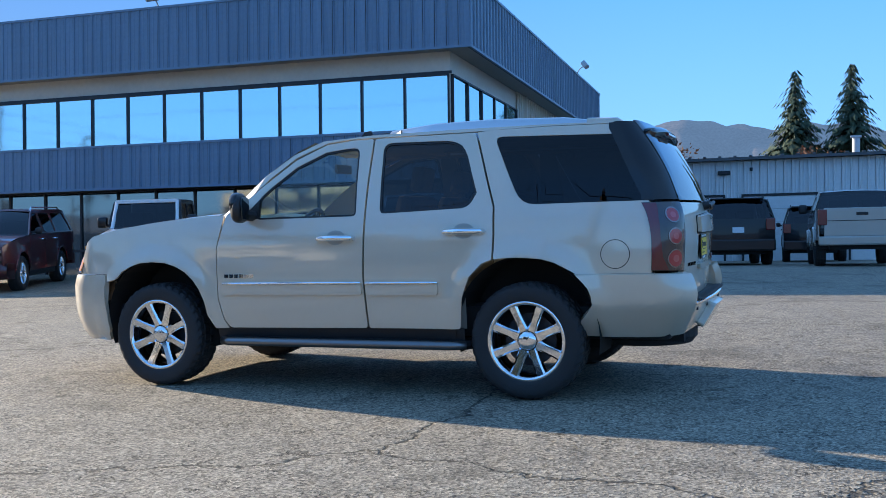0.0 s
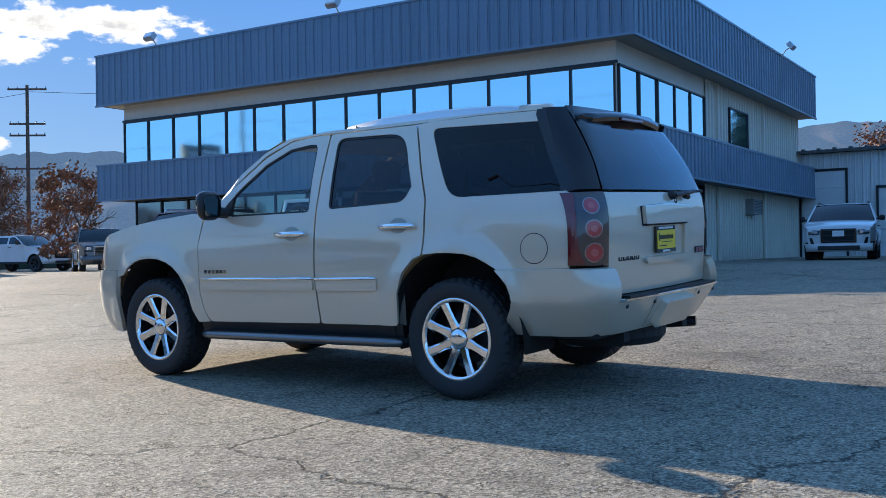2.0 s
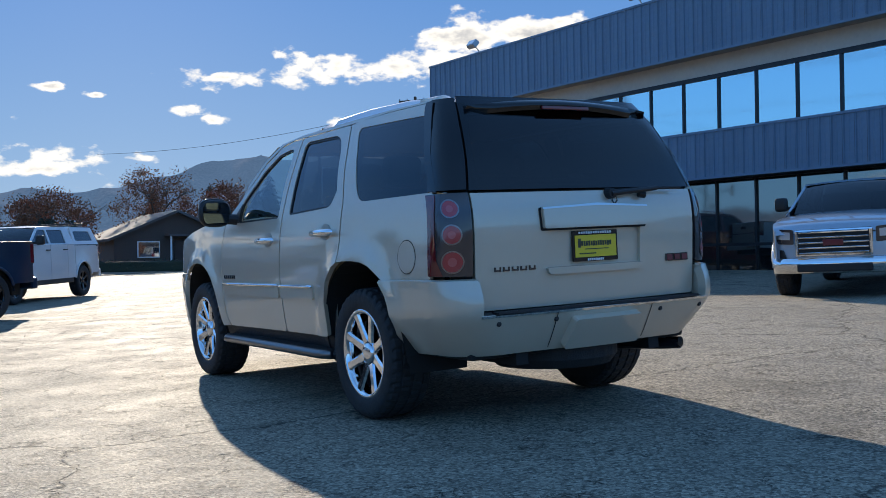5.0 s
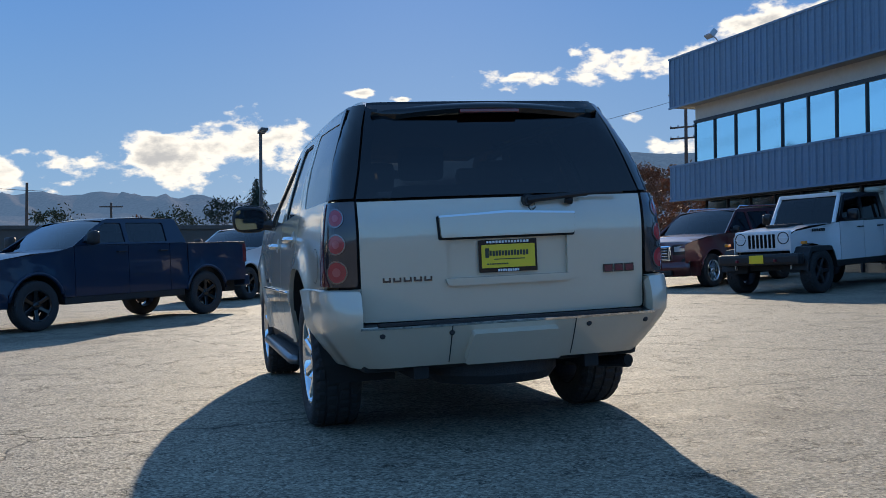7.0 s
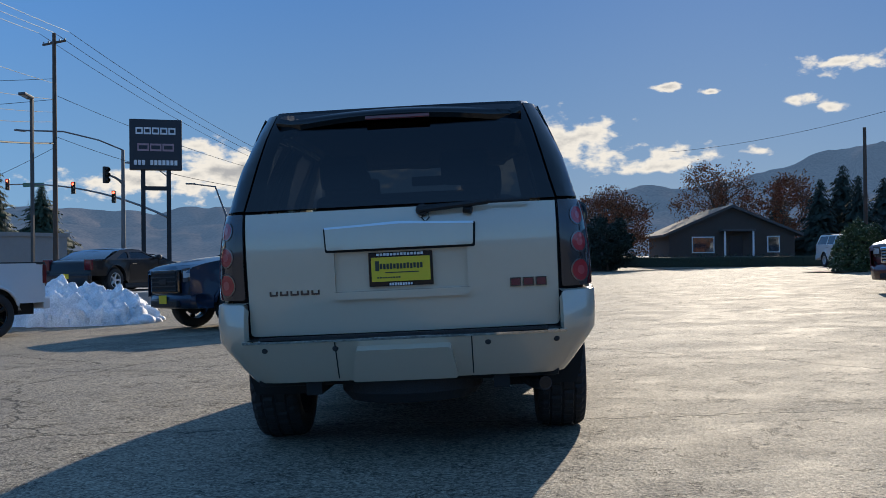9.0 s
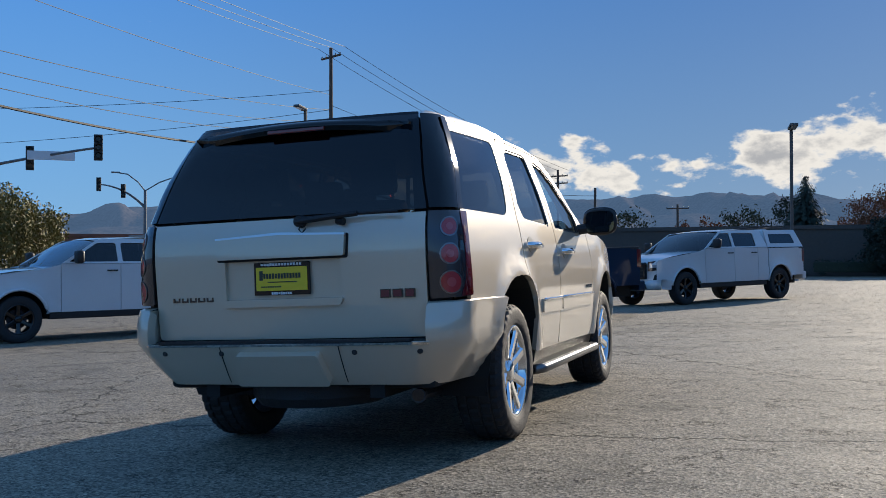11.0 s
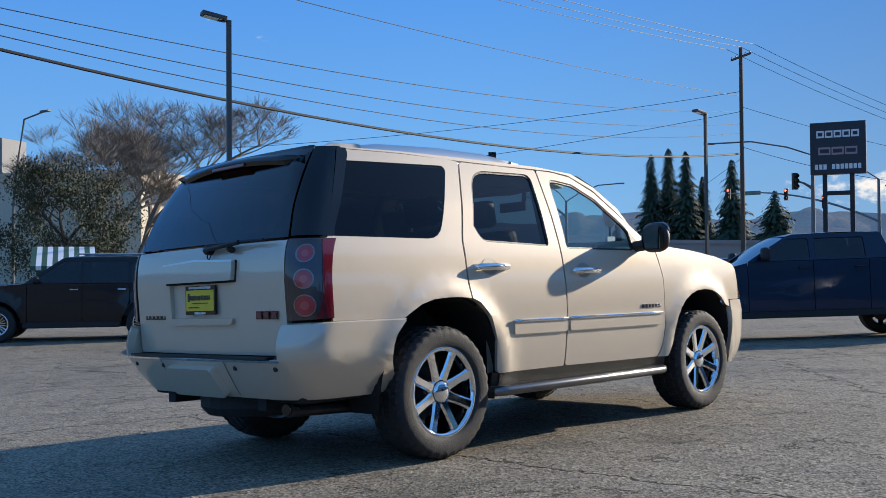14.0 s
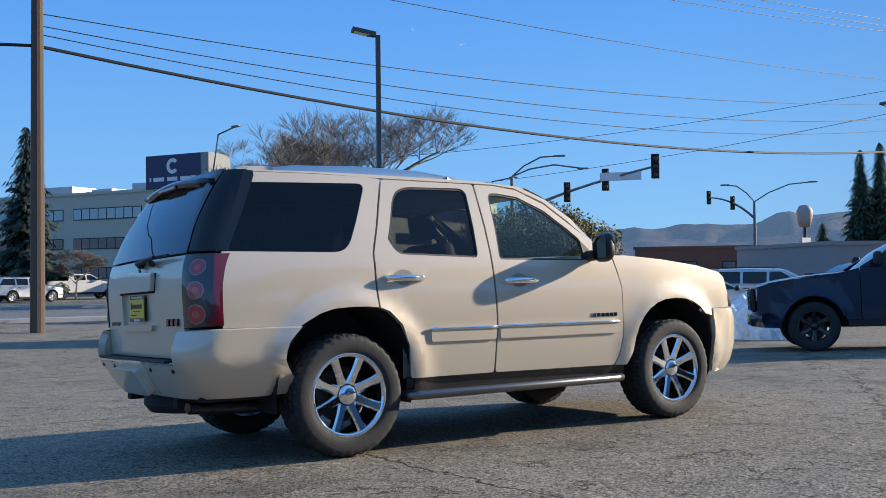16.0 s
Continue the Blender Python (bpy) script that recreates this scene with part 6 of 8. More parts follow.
    if jeep:
        part("front_face", box_bm(xf + 0.06, xf + 0.16, -0.61, 0.61, 0.86, 1.27, bevel=0.045), paint, car)
        for k in range(7):
            y = -0.27 + 0.09 * k
            part("grille_slot", box_bm(xf + 0.05, xf + 0.075, y - 0.030, y + 0.030, 0.93, 1.20, bevel=0.011), GLOSS_BLACK, car)
        for s in (-1, 1):
            bm = bmesh.new()
            lathe(bm, [(0.10, 0.0), (0.118, 0.012), (0.122, 0.0)], seg=24, m=Matrix.Translation((xf + 0.062, s * 0.475, 1.115)) @ Matrix.Rotation(math.pi / 2, 4, "Z"))
            part("headlamp_ring", bm, GLOSS_BLACK, car)
            part("fender_lamp", box_bm(xa - 0.50, xa - 0.42, s * 0.80, s * 0.90, 0.98, 1.04, bevel=0.012), AMBER, car)
            bm = bmesh.new()
            tube(bm, [(b0 - 0.02, s * 0.70, belt - 0.03), (b1 + 0.01, s * 0.655, H - 0.055)], 0.042, seg=8)
            part("windscreen_post", bm, paint, car)
            part("tow_hook", box_bm(xf - 0.22, xf - 0.12, s * 0.42 - 0.02, s * 0.42 + 0.02, 0.66, 0.72, bevel=0.012), BADGE_RED, car)
        part("windscreen_header", box_bm(b1 - 0.05, b1 + 0.05, -0.67, 0.67, H - 0.10, H - 0.02, bevel=0.02), paint, car)
        bp = part("front_bumper", box_bm(xf - 0.16, xf + 0.08, -0.90, 0.90, 0.60, 0.82, bevel=0.06), BLACK_PLASTIC, car, "black steel bumper")
        part("bonnet_scoop", box_bm(-1.75, -1.15, -0.25, 0.25, 1.32, 1.385, bevel=0.025), BLACK_PLASTIC, car)
        bxf = xf - 0.16
    else:
        bm = span_bm([(xf + 0.10, h0 - 0.03), (xf + 0.03, h0 - 0.12), (xf + 0.0, (fz0 + fz1) / 2), (xf + 0.0, fz0)], lambda x, z: W(xf + 0.12, z) - 0.02, 0.0, round_end=0.14, out=True)
        part("front_face", bm, paint, car)
        gw, gz0, gz1 = K["nose"] + 0.02, fz0 + 0.06, fz1 - 0.04
        gr = part("grille", box_bm(xf - 0.035, xf + 0.05, -gw, gw, gz0, gz1, bevel=0.03), gm, car, "grille")
        for k in range(5 if kind in ("pickup", "suv") else 3):
            z = gz0 + 0.05 + (gz1 - gz0 - 0.1) * k / (4 if kind in ("pickup", "suv") else 2)
            part("grille_bar", box_bm(xf - 0.05, xf - 0.03, -gw + 0.06, gw - 0.06, z - 0.012, z + 0.012, bevel=0.005), gm if gm is CHROME else DARK_METAL, gr)
        part("grille_back", box_bm(xf - 0.042, xf - 0.028, -gw + 0.05, gw - 0.05, gz0 + 0.03, gz1 - 0.03), UNDERBODY, gr)
        part("maker_badge", box_bm(xf - 0.062, xf - 0.048, -0.15, 0.15, (gz0 + gz1) / 2 - 0.045, (gz0 + gz1) / 2 + 0.045, bevel=0.006), BADGE_RED if gm is CHROME else DARK_METAL, gr)
        bz0, bz1 = sill - 0.10, fz0 + 0.03
        bm = bmesh.new()
        rows = []
        for k in range(13):
            q = -1 + 2 * k / 12
            xx = xf - 0.05 + 0.16 * abs(q) ** 2.4
            y = q * (W(xf + 0.3, 0.6) - 0.02)
            rows.append([bm.verts.new(p) for p in ((xx + 0.12, y, bz1 + 0.02), (xx + 0.01, y, bz1), (xx, y, (bz0 + bz1) / 2), (xx + 0.04, y, bz0), (xx + 0.2, y, bz0 - 0.02))])
        for a, b in zip(rows, rows[1:]):
            for i in range(4):
                bm.faces.new((a[i], a[i + 1], b[i + 1], b[i])).smooth = True
        for s in (-1, 1):
            e = rows[0] if s < 0 else rows[-1]
            t = [bm.verts.new((xa - r - 0.10, s * (W(xa - r - 0.1, v.co.z) - 0.005), v.co.z)) for v in e]
            for i in range(4):
                bm.faces.new((e[i], e[i + 1], t[i + 1], t[i])).smooth = True
        bp = part("front_bumper", bm, bumper_mat or paint, car)
        part("lower_intake", box_bm(xf - 0.06, xf + 0.05, -0.55, 0.55, bz0 + 0.02, bz0 + 0.14, bevel=0.02), BLACK_PLASTIC, bp)
        bxf = xf - 0.06
    if plate == "front":
        part("dealer_plate", box_bm(bxf - 0.012, bxf, -0.155, 0.155, *((0.64, 0.80) if jeep else (0.50, 0.65))), PLATE_YELLOW, bp, "yellow dealer plate")
    elif plate == "white":
        part("number_plate", box_bm(bxf - 0.012, bxf, -0.155, 0.155, 0.66, 0.82), WHITE_INK, bp, "pale number plate")
    # rear bumper
    rb = part("rear_bumper", box_bm(xr - 0.06, xr + 0.09, -K["hw"] + 0.04, K["hw"] - 0.04, sill - 0.02, 0.72 if kind in ("pickup", "suv", "jeep_pickup") else 0.56, bevel=0.04), bumper_mat or (CHROME if kind == "pickup" and rim is CHROME else paint), car)
    if plate in ("rear", "white"):
        part("number_plate", box_bm(xr + 0.002, xr + 0.016, -0.155, 0.155, 0.90 if not K["bed"] else 0.50, 1.06 if not K["bed"] else 0.66), WHITE_INK if plate == "white" else PLATE_YELLOW, car, "pale plate")
    if kind == "coupe":
        part("dealer_plate", box_bm(xr + 0.092, xr + 0.10, -0.155, 0.155, 0.42, 0.57), PLATE_YELLOW, rb, "yellow dealer plate")
    # underside and cabin
    bm = bmesh.new()
    box(bm, xf + 0.2, xr - 0.1, -K["hw"] + 0.3, K["hw"] - 0.3, sill - 0.12, sill + 0.12)
    box(bm, xf + 0.2, b0, -K["hw"] + 0.45, K["hw"] - 0.45, sill, h0 - 0.15)
    part("underbody", bm, UNDERBODY, car)
    bm = bmesh.new()
    box(bm, b0 + 0.1, ce - 0.1, -K["hw"] + 0.12, K["hw"] - 0.12, sill + 0.1, belt - 0.04, bevel=0.05)
    for xx in (-0.1, 0.85):
        if xx < ce - 0.3:
            for y in (-0.4, 0.4):
                box(bm, xx, xx + 0.16, y - 0.24, y + 0.24, belt - 0.1, min(H - 0.25, belt + 0.32), bevel=0.05)
    part("cabin_trim", bm, DASH, car)
    return car


WHITE = car_paint("white_paint", (0.68, 0.68, 0.68), 0.0)
BLACKP = car_paint("black_paint", (0.008, 0.008, 0.010), 0.0, 0.6)
DKBLUE = car_paint("dark_blue_paint", (0.004, 0.021, 0.050), 0.0, 0.5)
DKRED = car_paint("dark_red_paint", (0.085, 0.005, 0.008), 0.2)
SILVER = car_paint("silver_paint", (0.52, 0.53, 0.54), 0.6)
TAN = car_paint("sand_paint", (0.36, 0.34, 0.30), 0.3)
GREY = car_paint("grey_paint", (0.10, 0.105, 0.11), 0.4)
STEEL = car_paint("steel_blue_paint", (0.42, 0.47, 0.53), 0.6)

ROWG = "vehicles parked nose-out before the dealership"
LOTG = "vehicles parked in the open lot"
SHOPG = "vehicles parked by the workshop"
FARG = "cars parked across the street"
vehicle("suv", DKRED, (-15.4, 11.6), -64, "dark red sport utility vehicle with a chrome mesh grille", "car", ROWG, rim_style="multi", grille_mat=CHROME)
vehicle("jeep_pickup", WHITE, (-10.9, 11.6), -65, "white off-road pickup with black flares and black top", "pickup", ROWG, rim=DARK_METAL, rim_style="five", top=BLACKP)
vehicle("pickup", STEEL, (-4.4, 12.1), -63, "pale blue-silver pickup with big chrome grille", "pickup", ROWG, grille_mat=CHROME, bumper_mat=CHROME, plate="none")
vehicle("pickup", DKBLUE, (-12.05, -3.17), -48, "dark blue pickup with black grille and black wheels", "pickup", LOTG, rim=GLOSS_BLACK)
vehicle("pickup", WHITE, (-20.6, 0.4), -36, "white pickup with a matching bed canopy", "pickup", LOTG, rim=GLOSS_BLACK, cap=True, plate="white")
vehicle("pickup", WHITE, (-9.2, -10.3), -28, "white pickup with black grille beside the snow heap", "pickup", LOTG, rim=GLOSS_BLACK, plate="none")
vehicle("suv", BLACKP, (-4.7, -16.9), -31, "black sport utility vehicle with bright multi-spoke wheels", "car", LOTG, rim_style="multi", plate="none")
pad = box_bm(-3.3, 3.3, -2.0, 2.0, -0.1, 0.52, bevel=0.03)
pad.transform(on_ground(-24.0, -11.2, 160))
tagged(finish("display_pad", pad, CONCRETE), "low raised concrete display pad", "platform", kind="structure")
vehicle("coupe", BLACKP, (-24.0, -11.2), 160, "black low coupe on a raised pad behind the snow", "car", LOTG, rim=SATIN, rim_style="five", plate="none", raised=0.52)
vehicle("sedan", WHITE, (-19.8, -14.6), 135, "white sedan behind the snow heap", "car", LOTG, rim=SATIN, rim_style="five", plate="none")
vehicle("crossover", WHITE, (-2.35, 25.4), -80, "white crossover with a black grille by the workshop", "car", SHOPG, rim=GLOSS_BLACK, plate="white")
vehicle("suv", BLACKP, (0.6, 24.2), 100, "black sport utility vehicle seen from its tailgate", "car", SHOPG, rim=GLOSS_BLACK, plate="white")
vehicle("suv", BLACKP, (2.9, 31.0), 92, "black sport utility vehicle parked before an overhead door", "car", SHOPG, rim=GLOSS_BLACK, plate="none")
vehicle("pickup", TAN, (4.0, 21.2), 93, "sand-grey pickup parked with its tailgate outward", "pickup", SHOPG, rim=GLOSS_BLACK, plate="none")

# ---- surroundings ----
BARK = mat("bark", (0.10, 0.075, 0.055), 0.9, vary=0.25, vscale=4, bump=0.5, bscale=30)
TWIG = mat("bare_twigs", (0.21, 0.175, 0.14), 0.9, vary=0.2)
WOODPOLE = mat("weathered_pole_wood", (0.11, 0.075, 0.055), 0.85, vary=0.2, vscale=2, bump=0.4, bscale=25)
NEEDLE = mat("conifer_needles", (0.028, 0.052, 0.026), 0.8, vary=0.3, vscale=1.5)
NEEDLE_DK = mat("cedar_foliage", (0.020, 0.034, 0.022), 0.8, vary=0.3, vscale=1.5)
RUST_LEAF = mat("rust_leaves", (0.22, 0.085, 0.035), 0.75, vary=0.4, vscale=2)
OLIVE_LEAF = mat("olive_leaves", (0.050, 0.058, 0.026), 0.75, vary=0.35, vscale=2)
WILLOW_LEAF = mat("willow_leaves", (0.17, 0.145, 0.04), 0.7, vary=0.4, vscale=2)
IVY_LEAF = mat("ivy_leaves", (0.05, 0.085, 0.03), 0.55, vary=0.4, vscale=4)
HEDGE_LEAF = mat("hedge_leaves", (0.030, 0.040, 0.022), 0.8, vary=0.4, vscale=4)
SNOW = mat("old_snow", (0.78, 0.79, 0.80), 0.65, vary=0.42, vscale=2.6, bump=1.0, bscale=12)
GRASS = mat("winter_grass", (0.13, 0.14, 0.05), 0.9, vary=0.3, vscale=2, bump=0.5, bscale=60)
ROAD = mat("road_asphalt", (0.17, 0.168, 0.16), 0.85, vary=0.12, vscale=0.5, bump=0.4, bscale=150)
# galvanised steel in a darker colour, standing for its backlit side
BACKLIT_STEEL = mat("backlit_steel", (0.17, 0.175, 0.18), 0.55, 0.4, vary=0.08)
CABLE = mat("cable", (0.012, 0.012, 0.013), 0.6)
SIGNAL = mat("signal_black", (0.015, 0.015, 0.016), 0.5)
SIG_RED = mat("signal_red_lit", (0.5, 0.02, 0.01), 0.3, emit=(1.0, 0.06, 0.03), estr=6.0)
SIG_OFF = mat("signal_lens_off", (0.05, 0.04, 0.02), 0.2)
SIGN_DARK = mat("sign_navy", (0.018, 0.020, 0.030), 0.4, vary=0.05)
SIGN_WHITE = mat("sign_white", (0.75, 0.76, 0.78), 0.4)
SIGN_PINK = mat("sign_outline", (0.42, 0.25, 0.27), 0.4)
GREY_WALL = mat("grey_stucco", (0.30, 0.295, 0.285), 0.85, vary=0.06, vscale=0.3)
CREAM_WALL = mat("cream_stucco", (0.56, 0.49, 0.38), 0.85, vary=0.06, vscale=0.3)
BRICK_RED = mat("red_brick_wall", (0.26, 0.10, 0.065), 0.9, vary=0.15, vscale=1.5)
BROWN_WALL = mat("brown_wall", (0.10, 0.082, 0.07), 0.85, vary=0.12, vscale=0.4)
SHINGLE = mat("shingle_roof", (0.11, 0.10, 0.095), 0.9, vary=0.2, vscale=1.2)
SIDING = mat("house_siding", (0.085, 0.062, 0.05), 0.8, vary=0.1)
SIGN_NAVY = mat("billboard_navy", (0.03, 0.035, 0.09), 0.5)
FAR_PANE = mirror_glass("far_window_pane", (0.55, 0.65, 0.75), (0.03, 0.035, 0.04), 0.35)
YELLOW_SIGN = mat("yellow_sign", (0.55, 0.33, 0.03), 0.5)
GREEN_SIGN = mat("street_sign_green", (0.10, 0.22, 0.16), 0.5)


def leaf_cloud(rnd, n, place, size, bm=None, flat=0.0):
    """Many small leaf quads, each at place(rnd), turned at random."""
    verts, faces = [], []
    for _ in range(n):
        p = place(rnd)
        if p is None:
            continue
        s = size * rnd.uniform(0.6, 1.4)
        a = Vector((rnd.gauss(0, 1), rnd.gauss(0, 1), rnd.gauss(0, 1) * (1 - flat))).normalized()
        b = a.orthogonal().normalized()
        b = (b + a.cross(b) * rnd.uniform(-1, 1)).normalized()
        c = a * 0.55
        k = len(verts)
        verts += [p - b * s, p + c * s * 0.8, p + b * s, p - c * s * 0.8]
        faces.append((k, k + 1, k + 2, k + 3))
    me = bpy.data.meshes.new("leaves")
    me.from_pydata([tuple(v) for v in verts], [], faces)
    return me


def add_mesh(name, me, material, parent, label=""):
    me.materials.append(material)
    ob = new(name, me)
    ob.parent = parent
    if label:
        ob["label"] = label
    return ob


def limbs(rnd, height, spread, levels, bm, tips, trunk_r, start=0.25, up=0.6):
    """A branching trunk: tapered limbs, with the tips collected."""
    def grow(p, d, length, r, lv):
        pts = [p]
        q = p.copy()
        dd = d.copy()
        for k in range(3):
            dd = (dd + Vector((rnd.gauss(0, 0.13), rnd.gauss(0, 0.13), rnd.gauss(0.03, 0.08)))).normalized()
            q = q + dd * length / 3
            pts.append(q.copy())
        tube(bm, pts, r, seg=5 if lv > 1 else 4 if lv == 1 else 3, taper=r * 0.55)
        if lv == 0:
            tips.append((p, q))
            return
        n = rnd.choice((3, 4)) if lv > 1 else rnd.choice((4, 5))
        for k in range(n):
            a = 2 * math.pi * (k + rnd.random()) / n
            side = Vector((math.cos(a), math.sin(a), 0))
            t = rnd.uniform(0.45, 1.0)
            base = pts[1].lerp(pts[3], t) if t < 1 else pts[3]
            nd = (dd * up + side * spread * rnd.uniform(0.6, 1.2) + Vector((0, 0, 0.15))).normalized()
            grow(base, nd, length * rnd.uniform(0.55, 0.78), r * 0.5, lv - 1)
    grow(Vector((0, 0, -0.1)), Vector((0, 0, 1)), height * start * 1.6, trunk_r, levels)


def bare_tree(x, y, height, seed, label, group="bare street trees", spread=0.85, levels=5):
    rnd = random.Random(seed)
    t = thing("tree", pose(x, y, ground_z(x, y)), label, "tree", group)
    bm = bmesh.new()
    tips = []
    limbs(rnd, height, spread, levels, bm, tips, height * 0.0125, start=0.17)
    top = max(v.co.z for v in bm.verts)
    k = height / top
    bmesh.ops.scale(bm, vec=(k, k, k), verts=bm.verts)
    part("trunk", bm, TWIG, t)
    bm = bmesh.new()
    for p, q in tips:
        for _ in range(8):
            d = (q - p).normalized() * 0.6 + Vector((rnd.gauss(0, 0.3), rnd.gauss(0, 0.3), rnd.uniform(0.0, 0.45)))
            a = (p.lerp(q, rnd.uniform(0.2, 1))) * k
            tube(bm, [a, a + d * height * 0.07], 0.009, seg=3)
    tagged(part("twig_mass", bm, TWIG, t), kind="stuff")
    return t


def leafy_tree(x, y, height, width, leaf, seed, label, group="", n=5000, base=0.18, size=0.10, clumps=34, gaps=0.55):
    rnd = random.Random(seed)
    t = thing("tree", pose(x, y, ground_z(x, y)), label, "tree", group)
    bm = bmesh.new()
    tips = []
    limbs(rnd, height, 0.8, 3, bm, tips, height * 0.025)
    top = max(v.co.z for v in bm.verts)
    bmesh.ops.scale(bm, vec=(width / top * 0.8, width / top * 0.8, 0.93 * height / top), verts=bm.verts)
    part("trunk", bm, BARK, t)
    cs = []
    for _ in range(clumps):
        a, z = rnd.uniform(0, 2 * math.pi), rnd.uniform(base, 0.95)
        rr = width / 2 * math.sqrt(max(0.05, 1 - ((z - 0.52) / 0.50) ** 2)) * rnd.uniform(0.35, 0.95)
        cs.append((Vector((rr * math.cos(a), rr * math.sin(a), z * height)), rnd.uniform(0.09, 0.18) * min(height, width)))

    def place(r):
        c, rad = r.choice(cs)
        d = Vector((r.gauss(0, 1), r.gauss(0, 1), r.gauss(0, 0.8))).normalized() * rad * r.random() ** gaps
        return c + d
    tagged(add_mesh("crown", leaf_cloud(rnd, n, place, size), leaf, t), kind="stuff")
    return t


def conifer(x, y, height, width, seed, label, leaf=None, group="tall conifers", n_tiers=46, droop=0.20):
    rnd = random.Random(seed)
    t = thing("conifer", pose(x, y, ground_z(x, y)), label, "tree", group)
    bm = bmesh.new()
    tube(bm, [(0, 0, -0.2), (0, 0, height * 0.5), (0, 0, height * 0.98)], height * 0.018, seg=7, taper=0.03)
    part("trunk", bm, BARK, t)
    verts, faces = [], []
    for i in range(n_tiers):
        f = i / n_tiers
        z = height * (0.10 + 0.90 * f)
        R = width / 2 * (1 - f) ** 0.85 * rnd.uniform(0.62, 1.2) + 0.12
        nb = max(7, int(24 * (1 - f) + 6))
        for b in range(nb):
            a = 2 * math.pi * (b + rnd.random()) / nb
            L = R * rnd.uniform(0.55, 1.15)
            d = Vector((math.cos(a), math.sin(a), 0))
            s = Vector((-d.y, d.x, 0))
            m = max(4, int(L / (height * 0.015)))
            for k in range(m):
                q = (k + 0.6) / m
                p = Vector((0, 0, z)) + d * L * q + Vector((0, 0, -droop * L * q * q + rnd.gauss(0, 0.05)))
                wd = 0.19 * L * (1 - 0.55 * q) * rnd.uniform(0.4, 1.5)
                h = height * 0.018 * rnd.uniform(0.5, 1.6)
                for sg in (-1, 1):
                    tip = p + s * sg * wd + d * wd * 0.55 + Vector((0, 0, -0.35 * wd + rnd.gauss(0, 0.04)))
                    c = len(verts)
                    verts += [p + Vector((0, 0, h * 0.4)), tip, p - Vector((0, 0, h)) + d * h]
                    faces.append((c, c + 1, c + 2))
    me = bpy.data.meshes.new("needles")
    me.from_pydata([tuple(v) for v in verts], [], faces)
    tagged(add_mesh("crown", me, leaf or NEEDLE, t), kind="stuff")
    return t


def hedge(x0, y0, x1, y1, h, w, seed):
    rnd = random.Random(seed)
    L = math.hypot(x1 - x0, y1 - y0)
    a = math.degrees(math.atan2(y1 - y0, x1 - x0))
    t = thing("hedge", pose(x0, y0, ground_z((x0 + x1) / 2, (y0 + y1) / 2), 0, 0, a), "low dark clipped hedge along the lot edge", "hedge")
    part("hedge_core", box_bm(0, L, -w / 2 + 0.1, w / 2 - 0.1, 0, h - 0.1, bevel=0.1), HEDGE_LEAF, t)
    tagged(add_mesh("hedge_leaves", leaf_cloud(rnd, int(L * 110), lambda r: Vector((r.uniform(0, L), r.uniform(-w / 2, w / 2), r.uniform(0.05, h) + 0.08 * math.sin(r.uniform(0, 6)))), 0.09), HEDGE_LEAF, t), kind="stuff")


def hills():
    """Dry mountains all round, far behind everything."""
    # blue emission stands in for the haze of distance
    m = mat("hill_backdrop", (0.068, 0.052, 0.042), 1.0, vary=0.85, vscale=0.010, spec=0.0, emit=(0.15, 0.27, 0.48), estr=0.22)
    bumps = ((98, 11, 3.6), (108, 7, 1.6), (86, 9, 2.4), (148, 20, 3.3), (160, 6, 1.0), (186, 12, 1.2), (212, 8, 0.7), (300, 30, 1.0), (30, 30, 1.5))
    for layer, (R, k, lo) in enumerate(((2600, 1.0, 2.2), (1900, 0.55, 1.6))):
        bm = bmesh.new()
        rows = []
        n = 1080
        for i in range(n):
            az = 360 * i / n
            e = lo
            for c, w, h in bumps:
                dd = (az - c + 180) % 360 - 180
                e += h * k * math.exp(-(dd / w) ** 2)
            a = radians(az)
            v = Vector((math.cos(a), math.sin(a), layer * 3.1))
            near_peak = math.exp(-(((az - 97 + 180) % 360 - 180) / 14) ** 2)
            e += 0.5 * near_peak
            e *= 1 + 0.05 * noise.fractal(v * 13 + Vector((3, 1, 0)), 0.9, 2.0, 6)
            e += 0.50 * noise.fractal(v * 9, 1.0, 2.0, 6) + 0.35 * abs(noise.noise(v * 22))
            row = []
            for j in range(15):
                f = j / 14
                rr = R * (0.72 + 0.28 * f)
                el = e * (f ** 0.9) * (1 + 1.05 * noise.fractal(Vector((v.x * 26, v.y * 26, f * 2 + layer)), 1.0, 2.0, 5) * f * (1 - f) * 2)
                row.append(bm.verts.new((rr * math.cos(a), rr * math.sin(a), rr * math.tan(radians(max(0, el))) - 4 * (1 - f))))
            rows.append(row)
        for i in range(n):
            p, q = rows[i], rows[(i + 1) % n]
            for j in range(14):
                bm.faces.new((p[j], q[j], q[j + 1], p[j + 1])).smooth = True
        tagged(finish("backdrop_hills", bm, m), "dry mountain ridge with haze put in as blue glow", "mountains", kind="structure")


hills()


def flat_strip(name, pts, material, dz, label, category):
    bm = bmesh.new()
    bm.faces.new([bm.verts.new((x, y, ground_z(x, y) + dz)) for x, y in pts])
    return tagged(finish(name, bm, material), label, category, kind="structure")


